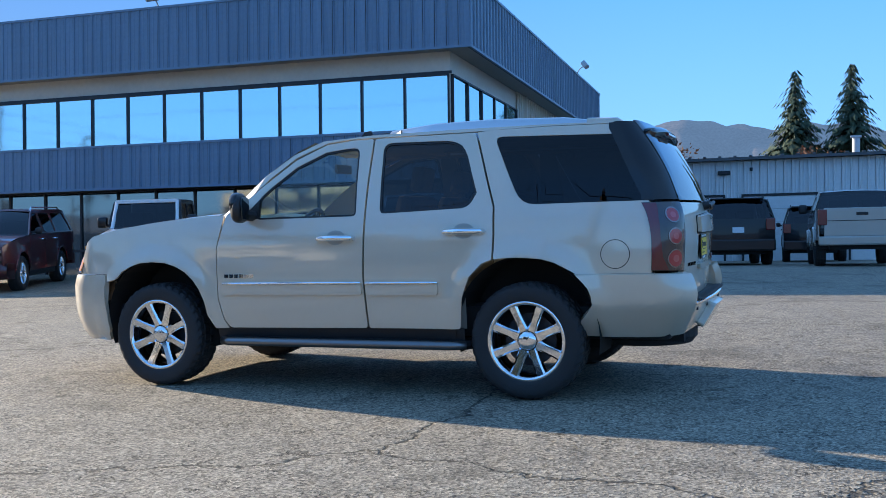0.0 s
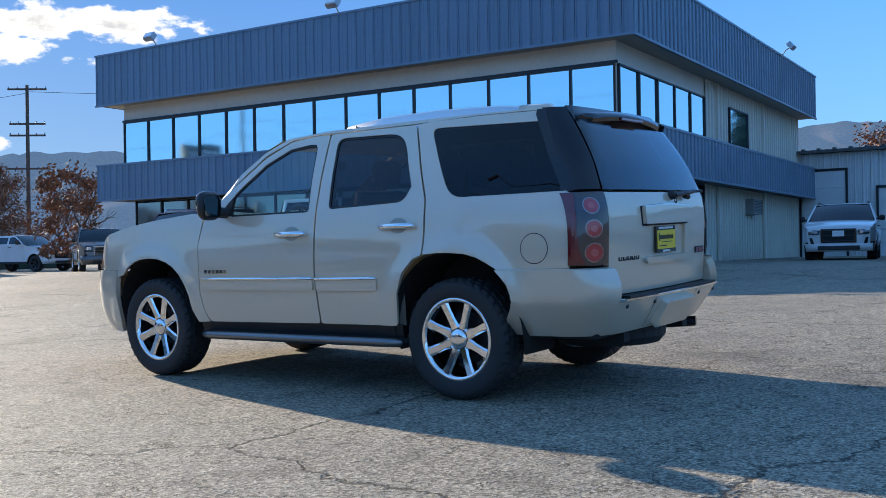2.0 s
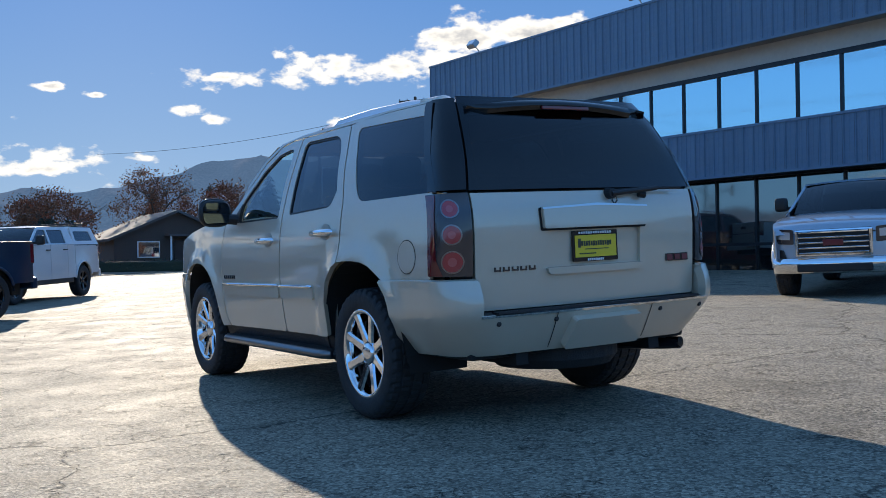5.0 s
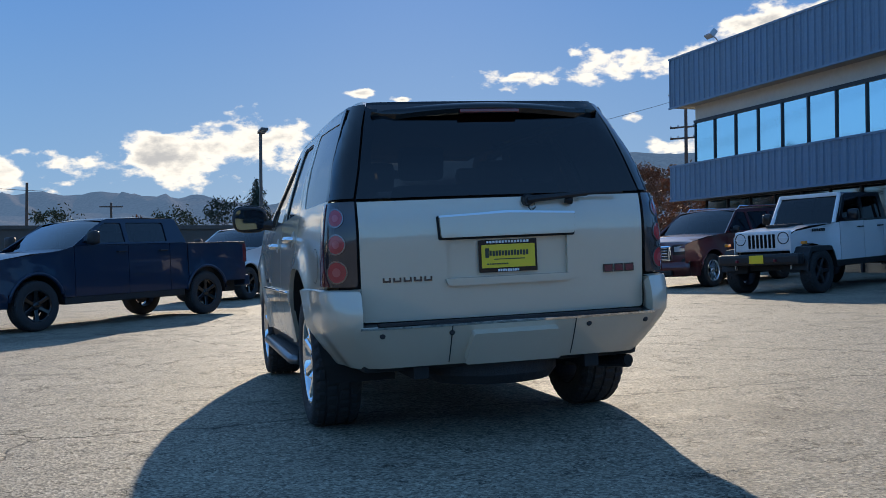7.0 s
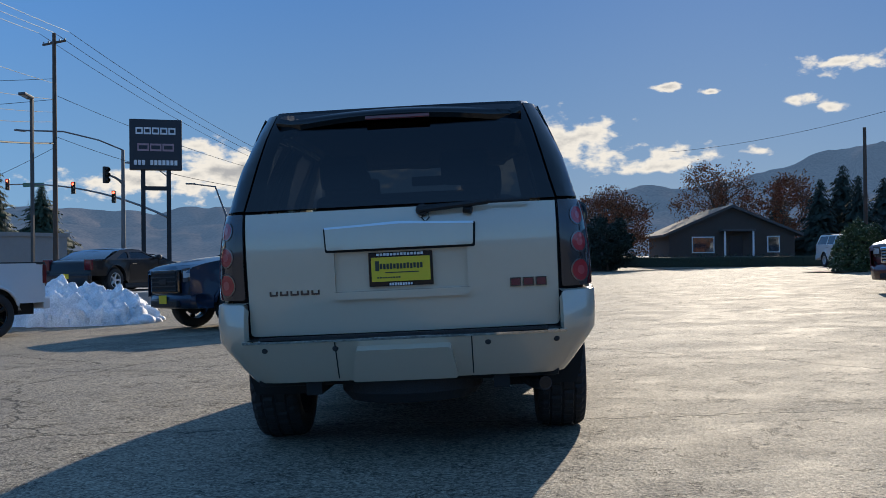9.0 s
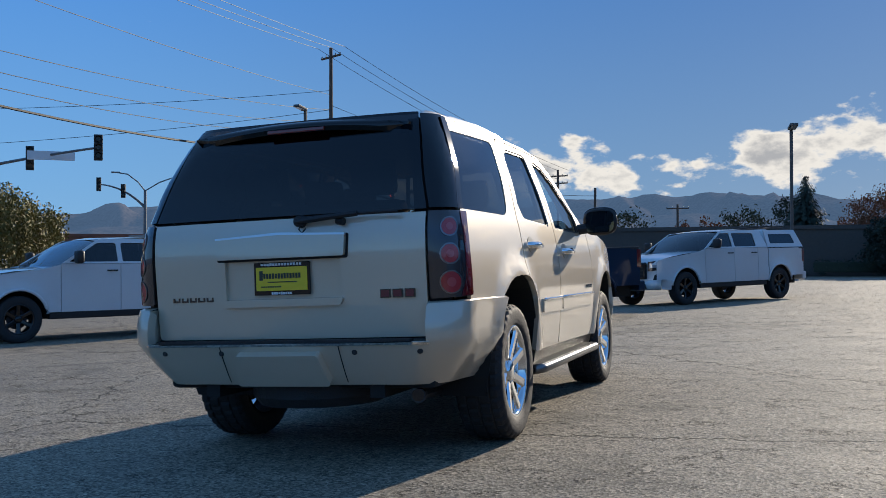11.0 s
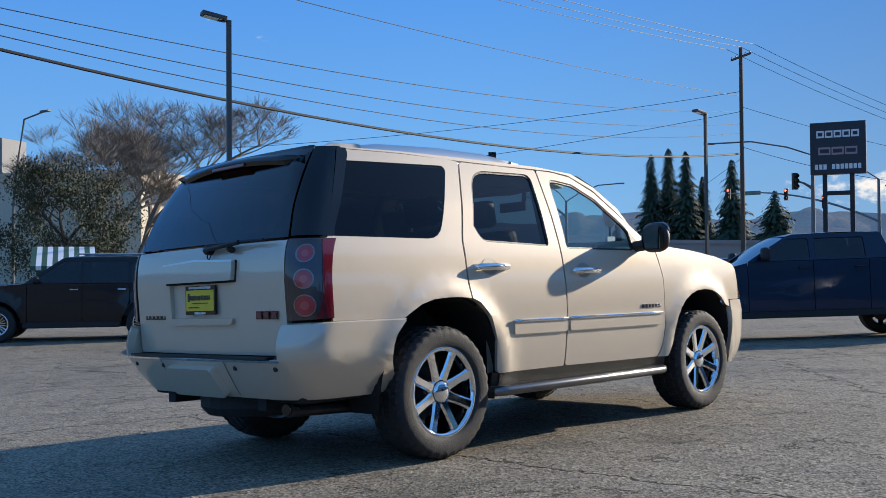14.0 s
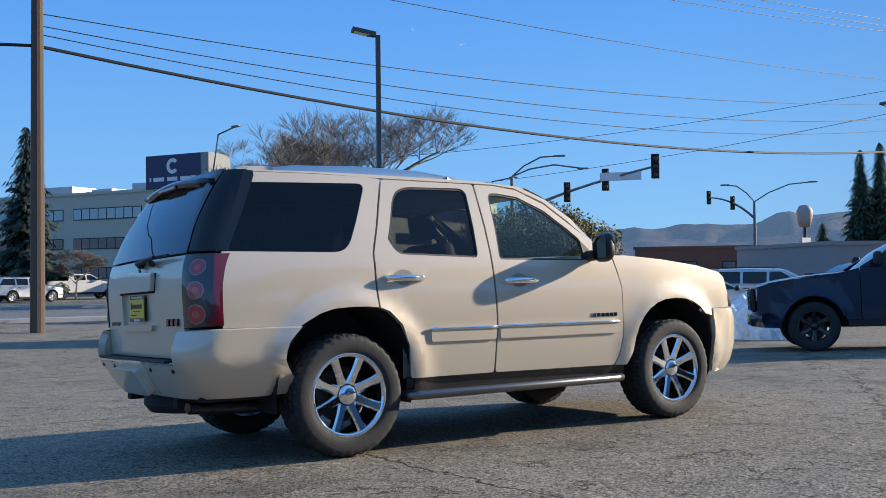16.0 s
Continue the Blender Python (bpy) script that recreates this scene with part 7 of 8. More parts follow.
flat_strip("road", ((60, -47), (60, -31.5), (-62, -31.5), (-62, -47)), ROAD, 0.012, "grey street beside the lot", "road")
for k in range(14):
    flat_strip("road_marking", ((50 - 7 * k, -39.4), (50 - 7 * k, -39.26), (47 - 7 * k, -39.26), (47 - 7 * k, -39.4)), SIGN_WHITE, 0.018, "white lane dash", "road marking")
flat_strip("road_marking", ((60, -32.3), (60, -32.15), (-45, -32.15), (-45, -32.3)), SIGN_WHITE, 0.018, "white edge line", "road marking")
flat_strip("grass_strip", ((60, -54), (60, -48.2), (-50, -48.2), (-50, -54)), GRASS, 0.06, "winter grass verge across the street", "grass")
for y0, y1 in ((-48.2, -47.0), (-31.5, -30.9)):
    bm = box_bm(-60, 60, y0, y1, -0.6, -0.22, bevel=0.02)
    tagged(finish("kerb", bm, CONCRETE), "concrete kerb along the street", "kerb", kind="structure")


def snow_heap(x, y, L, Wd, H, turn, seed):
    t = thing("snow_heap", pose(x, y, ground_z(x, y) - 0.02, 0, 0, turn), "ploughed heap of old lumpy snow", "snow")
    bm = bmesh.new()
    n = 110
    rows = []
    for j in range(n):
        row = []
        for i in range(n):
            u, v = -1 + 2 * i / (n - 1), -1 + 2 * j / (n - 1)
            r = math.sqrt(u * u + v * v)
            p = Vector((u * L * 0.9, v * Wd * 1.4, seed))
            lump = sum(k * (1 - min(1.0, 1.25 * noise.voronoi(p * f + Vector((0.3 * noise.noise(p * 3), 0, 0)))[0][0]) ** 2) for f, k in ((1.3, 0.26), (3.1, 0.14), (6.5, 0.05)))
            h = max(0, 1 - r ** 1.6) * (0.62 + 0.45 * noise.noise(p * 0.8)) + lump * (1 if r < 0.97 else 0)
            row.append(bm.verts.new((u * L / 2 * (1 + 0.12 * noise.noise(p * 2)), v * Wd / 2 * (1 + 0.15 * noise.noise(p * 2 + Vector((5, 0, 0)))), H * max(0, h) - (0.1 if r >= 0.97 else 0))))
        rows.append(row)
    for j in range(n - 1):
        for i in range(n - 1):
            bm.faces.new((rows[j][i], rows[j][i + 1], rows[j + 1][i + 1], rows[j + 1][i])).smooth = True
    part("snow_body", bm, SNOW, t)
    rnd = random.Random(int(seed * 10))
    for _ in range(16):
        a, r = rnd.uniform(0, 2 * math.pi), rnd.uniform(0.09, 0.24)
        bm = bmesh.new()
        bmesh.ops.create_icosphere(bm, subdivisions=3, radius=r)
        for v in bm.verts:
            v.co = v.co * (1 + 0.45 * noise.noise(v.co * 6 + Vector((a, seed, 0))))
            v.co.z = max(-0.02, v.co.z * 0.75 + r * 0.3)
        for f in bm.faces:
            f.smooth = True
        bm.transform(Matrix.Translation((L * 0.5 * math.cos(a), Wd * 0.5 * math.sin(a), 0.02)))
        part("snow_chunk", bm, SNOW, t)


snow_heap(-14.9, -8.9, 4.6, 2.6, 0.95, 60, 3.0)
snow_heap(-15.8, -11.2, 3.4, 2.2, 0.8, 30, 8.0)


def area_lamp_pole(x, y, h, turn, material, label):
    t = thing("lot_lamp", pose(x, y, ground_z(x, y), 0, 0, turn), label, "street lamp", "lot lamps")
    bm = bmesh.new()
    lathe(bm, [(0.0, 0.0), (0.32, 0.0), (0.32, 0.75), (0.28, 0.8), (0.0, 0.8)], axis="z", seg=20)
    part("base", bm, CONCRETE, t)
    part("pole", box_bm(-0.075, 0.075, -0.075, 0.075, 0.8, h - 0.1, bevel=0.012), material, t)
    part("arm", box_bm(0.05, 0.35, -0.04, 0.04, h - 0.16, h - 0.08), material, t)
    hd = part("head", box_bm(-0.02, 0.78, -0.2, 0.2, -0.07, 0.07, bevel=0.03), material, t)
    hd.matrix_basis = pose(0.1, 0, h - 0.08, 0, -10, 0)
    part("lens", box_bm(0.15, 0.7, -0.15, 0.15, -0.085, -0.07), LAMP_CLEAR, hd)


area_lamp_pole(-12.1, -21.9, 9.6, -20, BRONZE, "square bronze lot lamp on a concrete base")
area_lamp_pole(-43.7, -23.2, 10.1, -10, BRONZE, "square bronze lot lamp near the pylon sign")
area_lamp_pole(-47.4, 2.7, 7.9, 10, BRONZE, "bronze lot lamp before the brown wall")
area_lamp_pole(-62.5, 28.1, 9.2, 20, BRONZE, "bronze lot lamp near the west edge")


def utility_pole(x, y, h, arms, label, r=0.16, lean=(0, 0)):
    t = thing("utility_pole", pose(x, y, ground_z(x, y), lean[0], lean[1], 0), label, "utility pole", "utility poles")
    bm = bmesh.new()
    tube(bm, [(0, 0, -0.2), (0, 0, h * 0.5), (0, 0, h)], r, seg=12, taper=r * 0.68)
    part("pole", bm, WOODPOLE, t, "weathered wooden pole")
    for z, w, turn in arms:
        c, s = math.cos(radians(turn)), math.sin(radians(turn))
        a = part("crossarm", box_bm(-w / 2, w / 2, -0.06, 0.06, -0.06, 0.06), WOODPOLE, t)
        a.matrix_basis = pose(0, 0, z, 0, 0, turn)
        for q in (-0.48, -0.25, 0.25, 0.48):
            bm = bmesh.new()
            lathe(bm, [(0.02, 0.06), (0.05, 0.08), (0.035, 0.13), (0.055, 0.16), (0.0, 0.2)], axis="z", seg=8, m=Matrix.Translation((q * w, 0, 0)))
            part("insulator", bm, LIGHT_GREY, a)
    return t


def wire(name, a, b, sag, r=0.016, label="thin dark overhead power line"):
    a, b = Vector(a), Vector(b)
    n = 24
    bm = bmesh.new()
    tube(bm, [a.lerp(b, k / n) - Vector((0, 0, sag * 4 * (k / n) * (1 - k / n))) for k in range(n + 1)], r, seg=5)
    return tagged(finish(name, bm, CABLE), label, "cable", "overhead lines")


PN, PA, P5, P6, PW, P4 = (-1.8, -23.7), (-54.0, -26.5), (-66.0, -15.4), (-88, -18.5), (-58.1, 34.0), (-62.3, 26.4)
utility_pole(*PN, 13.6, ((13.2, 2.2, 80),), "tall brown utility pole at the street", 0.21)
utility_pole(*PA, 15.8, ((15.2, 2.2, 60),), "tall dark utility pole by the crossing", 0.17)
utility_pole(-22.0, -66.0, 8.6, ((7.9, 1.8, 30),), "brown wooden pole before the cream office")
utility_pole(*P5, 9.2, (), "plain dark wooden pole")
utility_pole(*P6, 10.2, ((9.6, 2.0, 80), (8.9, 2.0, 80)), "distant wooden pole with crossarms")
utility_pole(-82.0, -13.9, 8.0, (), "leaning distant wooden pole", lean=(0, -5))
utility_pole(-96.0, -8.0, 7.0, ((6.6, 2.2, 90),), "distant wooden pole with one crossarm")
utility_pole(*PW, 12.7, ((12.4, 2.6, 40), (10.0, 2.4, 40), (9.2, 2.4, 40), (6.9, 2.8, 40)), "wooden pole with several crossarms")
utility_pole(*P4, 9.4, (), "dark pole above the hedge")


def tops(p, z):
    return (p[0], p[1], z)


for a, b, sag in (((tops(PN, 7.9)), tops(PA, 8.45), 1.4),):
    wire("telephone_cable", a, b, sag, 0.055, "thick black telephone cable")
for za, zb, sag in ((8.85, 11.2, 1.0), (8.5, 10.4, 1.3), (8.25, 9.8, 1.5), (11.4, 12.2, 0.6)):
    wire("power_line", tops(PN, za), tops(PA, zb), sag)
for dy in (-1.0, 0.0, 1.0):
    wire("power_line", (PN[0], PN[1] + dy, 13.3), (PA[0], PA[1] + dy, 15.4), 0.5)
    wire("power_line", (PA[0], PA[1] + dy, 15.4), (P6[0], P6[1] + dy, 9.7), 0.6)
wire("power_line", tops(PA, 11.5), tops(P6, 8.9), 0.5)
wire("service_line", tops(PA, 12.5), (-24, -60, 9.0), 0.8)
wire("service_line", tops(PA, 11.2), (-30, -62, 7.0), 0.8)
wire("service_line", tops(PA, 8.2), (-90, -60, 6.5), 0.8)
wire("service_line", tops(PA, 8.9), (-62, -10, 5.5), 0.9)
wire("power_line", tops(PW, 12.5), (-24.0, 60, 13.0), 0.6)
wire("power_line", tops(PW, 12.4), (-90, 18, 11.0), 0.8)
wire("power_line", tops(PN, 13.3), (40, -27, 13.5), 0.5)
wire("telephone_cable", tops(PN, 7.9), (40, -27, 7.8), 0.6, 0.05, "thick black telephone cable")


def signal_head(parent, m, lit):
    h = part("signal_head", box_bm(-0.18, 0.18, -0.12, 0.12, -0.55, 0.55, bevel=0.03), SIGNAL, parent, "black signal head")
    h.matrix_basis = m
    for k, z in enumerate((0.35, 0.0, -0.35)):
        bm = bmesh.new()
        lathe(bm, [(0.0, -0.125), (0.10, -0.125), (0.12, -0.12)], seg=14, m=Matrix.Translation((0, 0, z)))
        part("signal_lens", bm, SIG_RED if (lit and k == 0) else SIG_OFF, h)
        bm = bmesh.new()
        lathe(bm, [(0.125, -0.12), (0.13, -0.32)], seg=14, m=Matrix.Translation((0, 0, z)))
        part("visor", bm, SIGNAL, h)


def mast(base, top, arm_a, arm_b, heads, face, label, lit, lamp=None, sign=None):
    """A signal mast: pole, long arm with heads hung on it, street luminaire."""
    t = thing("traffic_signal", pose(base[0], base[1], ground_z(*base)), label, "traffic signal", "traffic signals")
    o = Vector((base[0], base[1], ground_z(*base)))
    bm = bmesh.new()
    tube(bm, [(0, 0, 0), (0, 0, top * 0.5), (0, 0, top)], 0.17, seg=12, taper=0.11)
    part("pole", bm, BACKLIT_STEEL, t)
    a, b = Vector(arm_a) - o, Vector(arm_b) - o
    bm = bmesh.new()
    pts = []
    for k in range(13):
        q = k / 12
        pts.append(a * (1 - q) ** 2 + (a.lerp(b, 0.45) + Vector((0, 0, (b.z - a.z) * 0.5))) * 2 * q * (1 - q) + b * q * q)
    tube(bm, pts, 0.11, seg=8, taper=0.05)
    part("mast_arm", bm, BACKLIT_STEEL, t)
    for q in heads:
        p = pts[round(q * 12)]
        signal_head(t, Matrix.Translation(p) @ pose(0, 0, 0, 0, 0, face), lit)
    if sign is not None:
        p = pts[round(sign * 12)]
        sg = part("street_sign", box_bm(-1.0, 1.0, -0.03, 0.03, -0.2, 0.2), GREEN_SIGN if lit else SIGN_WHITE, t, "street name sign with a blank face")
        sg.matrix_basis = Matrix.Translation(p) @ pose(0, 0, -0.05, 0, 0, face)
    for lx, ly, lz in (lamp or ()):
        e = Vector((lx, ly, lz)) - o
        s = Vector((0, 0, top))
        bm = bmesh.new()
        tube(bm, [s.lerp(e, 0), s.lerp(e, 0.25) + Vector((0, 0, 0.35)), s.lerp(e, 0.6) + Vector((0, 0, 0.45)), e], 0.05, seg=8)
        la = part("lamp_arm", bm, BACKLIT_STEEL, t)
        bm = box_bm(-0.35, 0.35, -0.13, 0.13, -0.06, 0.05, bevel=0.03)
        lh = part("luminaire", bm, BACKLIT_STEEL, la)
        lh.matrix_basis = Matrix.Translation(e) @ pose(0, 0, 0, 0, 0, math.degrees(math.atan2(e.y, e.x)))


mast((-35.4, -44.8), 7.9, (-35.4, -44.8, 4.9), (-28.3, -25.2, 5.9), (0.5, 0.75, 1.0), 130, "signal mast with three heads over the street", False, lamp=((-37.6, -42.6, 8.7), (-39.0, -42.0, 7.9)), sign=0.86)
mast((-58.4, -23.8), 8.9, (-58.4, -23.8, 6.2), (-57.7, -24.7, 6.75), (1.0,), 150, "steel signal pole by the pylon sign", False, lamp=((-52.5, -28.0, 9.1),))
mast((-77.0, -26.7), 8.6, (-77.0, -26.7, 4.7), (-88.2, -46.2, 8.6), (0.33, 0.62, 1.0), 95, "signal mast with red lights across the side street", True, lamp=((-74.4, -29.4, 9.2),), sign=0.80)
mast((-61.8, -46.8), 7.2, (-61.8, -46.8, 5.4), (-59.6, -49.6, 7.2), (0.5, 1.0), 120, "signal mast at the far corner", False, lamp=((-64.5, -43.2, 8.2), (-60.4, -48.6, 8.2)))


def street_lamp(x, y, h, tip, label):
    t = thing("street_lamp", pose(x, y, ground_z(x, y)), label, "street lamp", "street lamps")
    z0 = ground_z(x, y)
    tx, ty, tz = tip[0] - x, tip[1] - y, tip[2] - z0
    bm = bmesh.new()
    tube(bm, [(0, 0, 0), (0, 0, h * 0.55), (tx * 0.08, ty * 0.08, h * 0.8), (tx * 0.35, ty * 0.35, tz * 0.97), (tx, ty, tz)], 0.10, seg=10, taper=0.05)
    part("pole", bm, BACKLIT_STEEL, t)
    lh = part("luminaire", box_bm(-0.35, 0.35, -0.13, 0.13, -0.06, 0.05, bevel=0.03), BACKLIT_STEEL, t)
    lh.matrix_basis = Matrix.Translation((tx, ty, tz)) @ pose(0, 0, 0, 0, 0, math.degrees(math.atan2(ty, tx)))


street_lamp(-18.7, -54.8, 9.4, (-19.4, -52.0, 10.5), "curved steel street lamp across the street")
street_lamp(-65.0, -18.4, 6.0, (-64.3, -21.0, 6.6), "curved street lamp beyond the pylon sign")
street_lamp(-44.0, -60.0, 8.0, (-45.8, -58.0, 9.0), "curved street lamp before the pale building")


def pylon_sign():
    t = thing("pylon_sign", pose(-52.8, -19.7, ground_z(-52.8, -19.7) + 0.42, 0, 0, 110), "tall dark dealership sign on two posts", "sign")
    for x in (-0.75, 0.75):
        part("post", box_bm(x - 0.13, x + 0.13, -0.13, 0.13, -0.5, 6.7), FRAME_DARK, t)
    part("brace", box_bm(-0.62, 0.62, -0.1, 0.1, 5.35, 5.6), FRAME_DARK, t)
    cab = part("cabinet", box_bm(-1.54, 1.54, -0.3, 0.3, 6.58, 9.66, bevel=0.04), SIGN_DARK, t, "dark sign box")
    for name, z, h, n, mt, w in (("letter_block", 8.95, 0.42, 5, SIGN_WHITE, 2.4), ("letter_block", 7.95, 0.46, 3, SIGN_PINK, 2.2), ("letter_block", 7.02, 0.30, 11, SIGN_WHITE, 2.6)):
        for k in range(n):
            x0 = -w / 2 + w / n * k
            if n == 11 and k == 3:
                continue
            for sy in (-1, 1):
                part(name, box_bm(x0 + 0.02, x0 + w / n - 0.04, sy * 0.305, sy * 0.315, z - h / 2, z + h / 2), mt, cab)
                if n != 11:
                    part("letter_gap", box_bm(x0 + 0.10, x0 + w / n - 0.12, sy * 0.312, sy * 0.320, z - h / 4, z + h / 4), SIGN_DARK, cab)


pylon_sign()


def banner_sign():
    t = thing("roadside_sign", pose(-57.8, 27.0, ground_z(-57.8, 27.0), 0, 0, 54), "grey framed roadside sign with worn faded panels", "sign")
    part("post", box_bm(-0.14, 0.14, -0.14, 0.14, 0, 4.7), FRAME_DARK, t)
    f = part("sign_box", box_bm(-0.80, 0.80, -0.30, 0.30, 4.55, 7.15, bevel=0.03), LIGHT_GREY, t)
    for sy in (-1, 1):
        part("sign_face", box_bm(-0.68, 0.68, sy * 0.302, sy * 0.312, 4.68, 7.02), mat("sign_grey_face", (0.10, 0.12, 0.14), 0.3, vary=0.2, vscale=2), f)
        for z, w in ((6.6, 0.42), (6.2, 0.48), (5.6, 0.4), (5.0, 0.45)):
            part("faded_mark", box_bm(-w, w, sy * 0.314, sy * 0.320, z - 0.09, z + 0.09), mat("sign_faded", (0.22, 0.23, 0.24), 0.5, vary=0.2), f)


banner_sign()


def small_sign(x, y, h, w, material, label, turn=0, diamond=False):
    t = thing("road_sign", pose(x, y, ground_z(x, y), 0, 0, turn), label, "sign", "small road signs")
    bm = bmesh.new()
    tube(bm, [(0, 0, 0), (0, 0, h)], 0.035, seg=8)
    part("post", bm, LIGHT_GREY, t)
    p = part("plate", box_bm(-w / 2, w / 2, -0.02, 0.02, -w / 2 if diamond else -w * 0.35, w / 2 if diamond else w * 0.35), material, t)
    p.matrix_basis = pose(0, -0.05, h - w / 2, 0, 45 if diamond else 0, 0)


small_sign(-38.5, 19.0, 2.6, 0.75, YELLOW_SIGN, "yellow diamond road sign", -70, True)
small_sign(-39.2, 18.2, 1.4, 0.6, SIGN_WHITE, "small white notice sign", -70)


def ball_sign():
    t = thing("bucket_pole_sign", pose(-72.2, -49.7, ground_z(-72, -49.7)), "tall pole sign topped by a round bucket shape", "sign")
    bm = bmesh.new()
    tube(bm, [(0, 0, 0), (0, 0, 5.6)], 0.14, seg=10)
    part("pole", bm, FRAME_DARK, t)
    bm = bmesh.new()
    lathe(bm, [(0.0, 5.4), (0.45, 5.45), (0.66, 6.2), (0.70, 6.9), (0.45, 7.35), (0.0, 7.45)], axis="z", seg=24)
    part("bucket", bm, mat("faded_bucket", (0.40, 0.34, 0.30), 0.6, vary=0.25), t, smooth=True)
    part("panel", box_bm(-0.6, 0.6, -0.15, 0.15, 3.3, 4.5), LIGHT_GREY, t)


ball_sign()


def office():
    """The block's long face runs along its own x axis and looks to +y; its end looks to -x."""
    t = thing("office_building", pose(-38.46, -75.8, -0.42, 0, 0, -60), "three-storey cream office block with a navy rooftop sign", "building")
    part("wall", box_bm(0, 50, -38.7, 0, 0, 10.35), CREAM_WALL, t, "smooth cream wall")
    part("parapet", box_bm(-0.12, 50.12, -38.8, 0.12, 10.35, 10.65), CREAM_WALL, t)
    for z0, z1, x0, x1, n in ((7.7, 8.95, 23.0, 32.5, 8), (4.6, 5.8, 23.0, 32.5, 8), (1.5, 2.7, 23.0, 32.5, 8), (7.7, 8.95, 34, 48, 10), (4.6, 5.8, 34, 48, 10), (3.2, 4.4, 3.3, 9.9, 5)):
        w = (x1 - x0) / n
        band = part("window_band", box_bm(x0, x1, 0.0, 0.05, z0, z1), FRAME_DARK, t)
        for k in range(n):
            part("pane", box_bm(x0 + w * k + 0.06, x0 + w * (k + 1) - 0.06, 0.05, 0.075, z0 + 0.1, z1 - 0.1), FAR_PANE, band)
    # the sunny end: a long upper strip and short groups below
    for z0, z1, y0, y1, n in ((7.5, 9.0, 0.6, 38.4, 30), (4.7, 5.9, 12.0, 20.2, 7), (4.7, 5.9, 22.7, 24.0, 1), (4.7, 5.9, 27.4, 28.6, 1), (4.7, 5.9, 32.5, 37.6, 4), (4.7, 5.9, 2.0, 8.0, 5)):
        w = (y1 - y0) / n
        band = part("window_band", box_bm(-0.05, 0.0, -y1, -y0, z0, z1), FRAME_DARK, t)
        for k in range(n):
            part("pane", box_bm(-0.075, -0.05, -(y0 + w * (k + 1)) + 0.06, -(y0 + w * k) - 0.06, z0 + 0.1, z1 - 0.1), FAR_PANE, band)
    part("ledge", box_bm(-0.5, 0.0, -38.7, 0.0, 9.05, 9.25), CREAM_WALL, t)
    bb = part("rooftop_sign", box_bm(14.2, 22.2, -3.2, 0.2, 10.6, 13.9), GREY_WALL, t)
    nv = part("sign_panel", box_bm(15.2, 22.2, 0.2, 0.26, 10.5, 13.9), SIGN_NAVY, bb, "navy sign panel with pale marks")
    bm = bmesh.new()
    for k in range(24):
        a0, a1 = radians(40 + 280 * k / 24), radians(40 + 280 * (k + 1) / 24)
        q = [(18.7 - r * math.cos(a), 0.27, 12.75 + r * math.sin(a)) for a in (a0, a1) for r in (0.40, 0.78)]
        vs = [bm.verts.new(v) for v in (q[0], q[1], q[3], q[2])]
        bm.faces.new(vs)
    part("crescent_mark", bm, SIGN_WHITE, nv)
    for x0, w in ((21.5, 0.2), (19.8, 1.4), (18.1, 1.3), (15.7, 2.0)):
        part("sign_bar", box_bm(x0, x0 + w, 0.262, 0.275, 11.25, 11.65), SIGN_WHITE, nv)
    for x0, x1, z in ((23, 29, 1.3), (32, 35, 0.9), (38, 44, 1.4)):
        part("roof_plant", box_bm(x0, x1, -9, -5, 10.6, 10.6 + z), LIGHT_GREY, t)


office()


def box_building(name, x, y, turn, L, D, H, wall, label, windows=(), roof=None):
    t = thing(name, pose(x, y, ground_z(x, y) - 0.1, 0, 0, turn), label, "building", "low buildings round the crossing")
    part("wall", box_bm(0, L, -D, 0, 0, H), wall, t)
    part("parapet", box_bm(-0.12, L + 0.12, -D - 0.1, 0.12, H, H + 0.25), roof or wall, t)
    for x0, x1, z0, z1 in windows:
        n = max(1, round((x1 - x0) / 1.4))
        w = (x1 - x0) / n
        for k in range(n):
            fr = part("window", box_bm(x0 + w * k + 0.05, x0 + w * (k + 1) - 0.05, 0.0, 0.06, z0, z1), FRAME_DARK, t)
            part("pane", box_bm(x0 + w * k + 0.14, x0 + w * (k + 1) - 0.14, 0.06, 0.08, z0 + 0.09, z1 - 0.09), FAR_PANE, fr)
    return t


box_building("brown_store", -70.5, -14.5, 88, 24, 10, 3.5, BROWN_WALL, "long low brown wall of a store", ((2, 6, 0.9, 2.2),))
box_building("grey_store", -66.0, -40.5, 66, 13, 10, 3.3, GREY_WALL, "low grey flat-roofed store", ((1, 6, 0.8, 2.4), (8, 12, 0.8, 2.4)))
box_building("brick_store", -68.5, -49.5, -48, 12.5, 10, 3.7, BRICK_RED, "red brick store with a flat roof", ((1, 5, 0.8, 2.6), (7, 11.5, 0.8, 2.6)))
box_building("corner_shop", -86.0, -56.0, 52, 14, 9, 3.4, BROWN_WALL, "brown low shop beyond the crossing", ((1, 6, 0.8, 2.2),), SHINGLE)


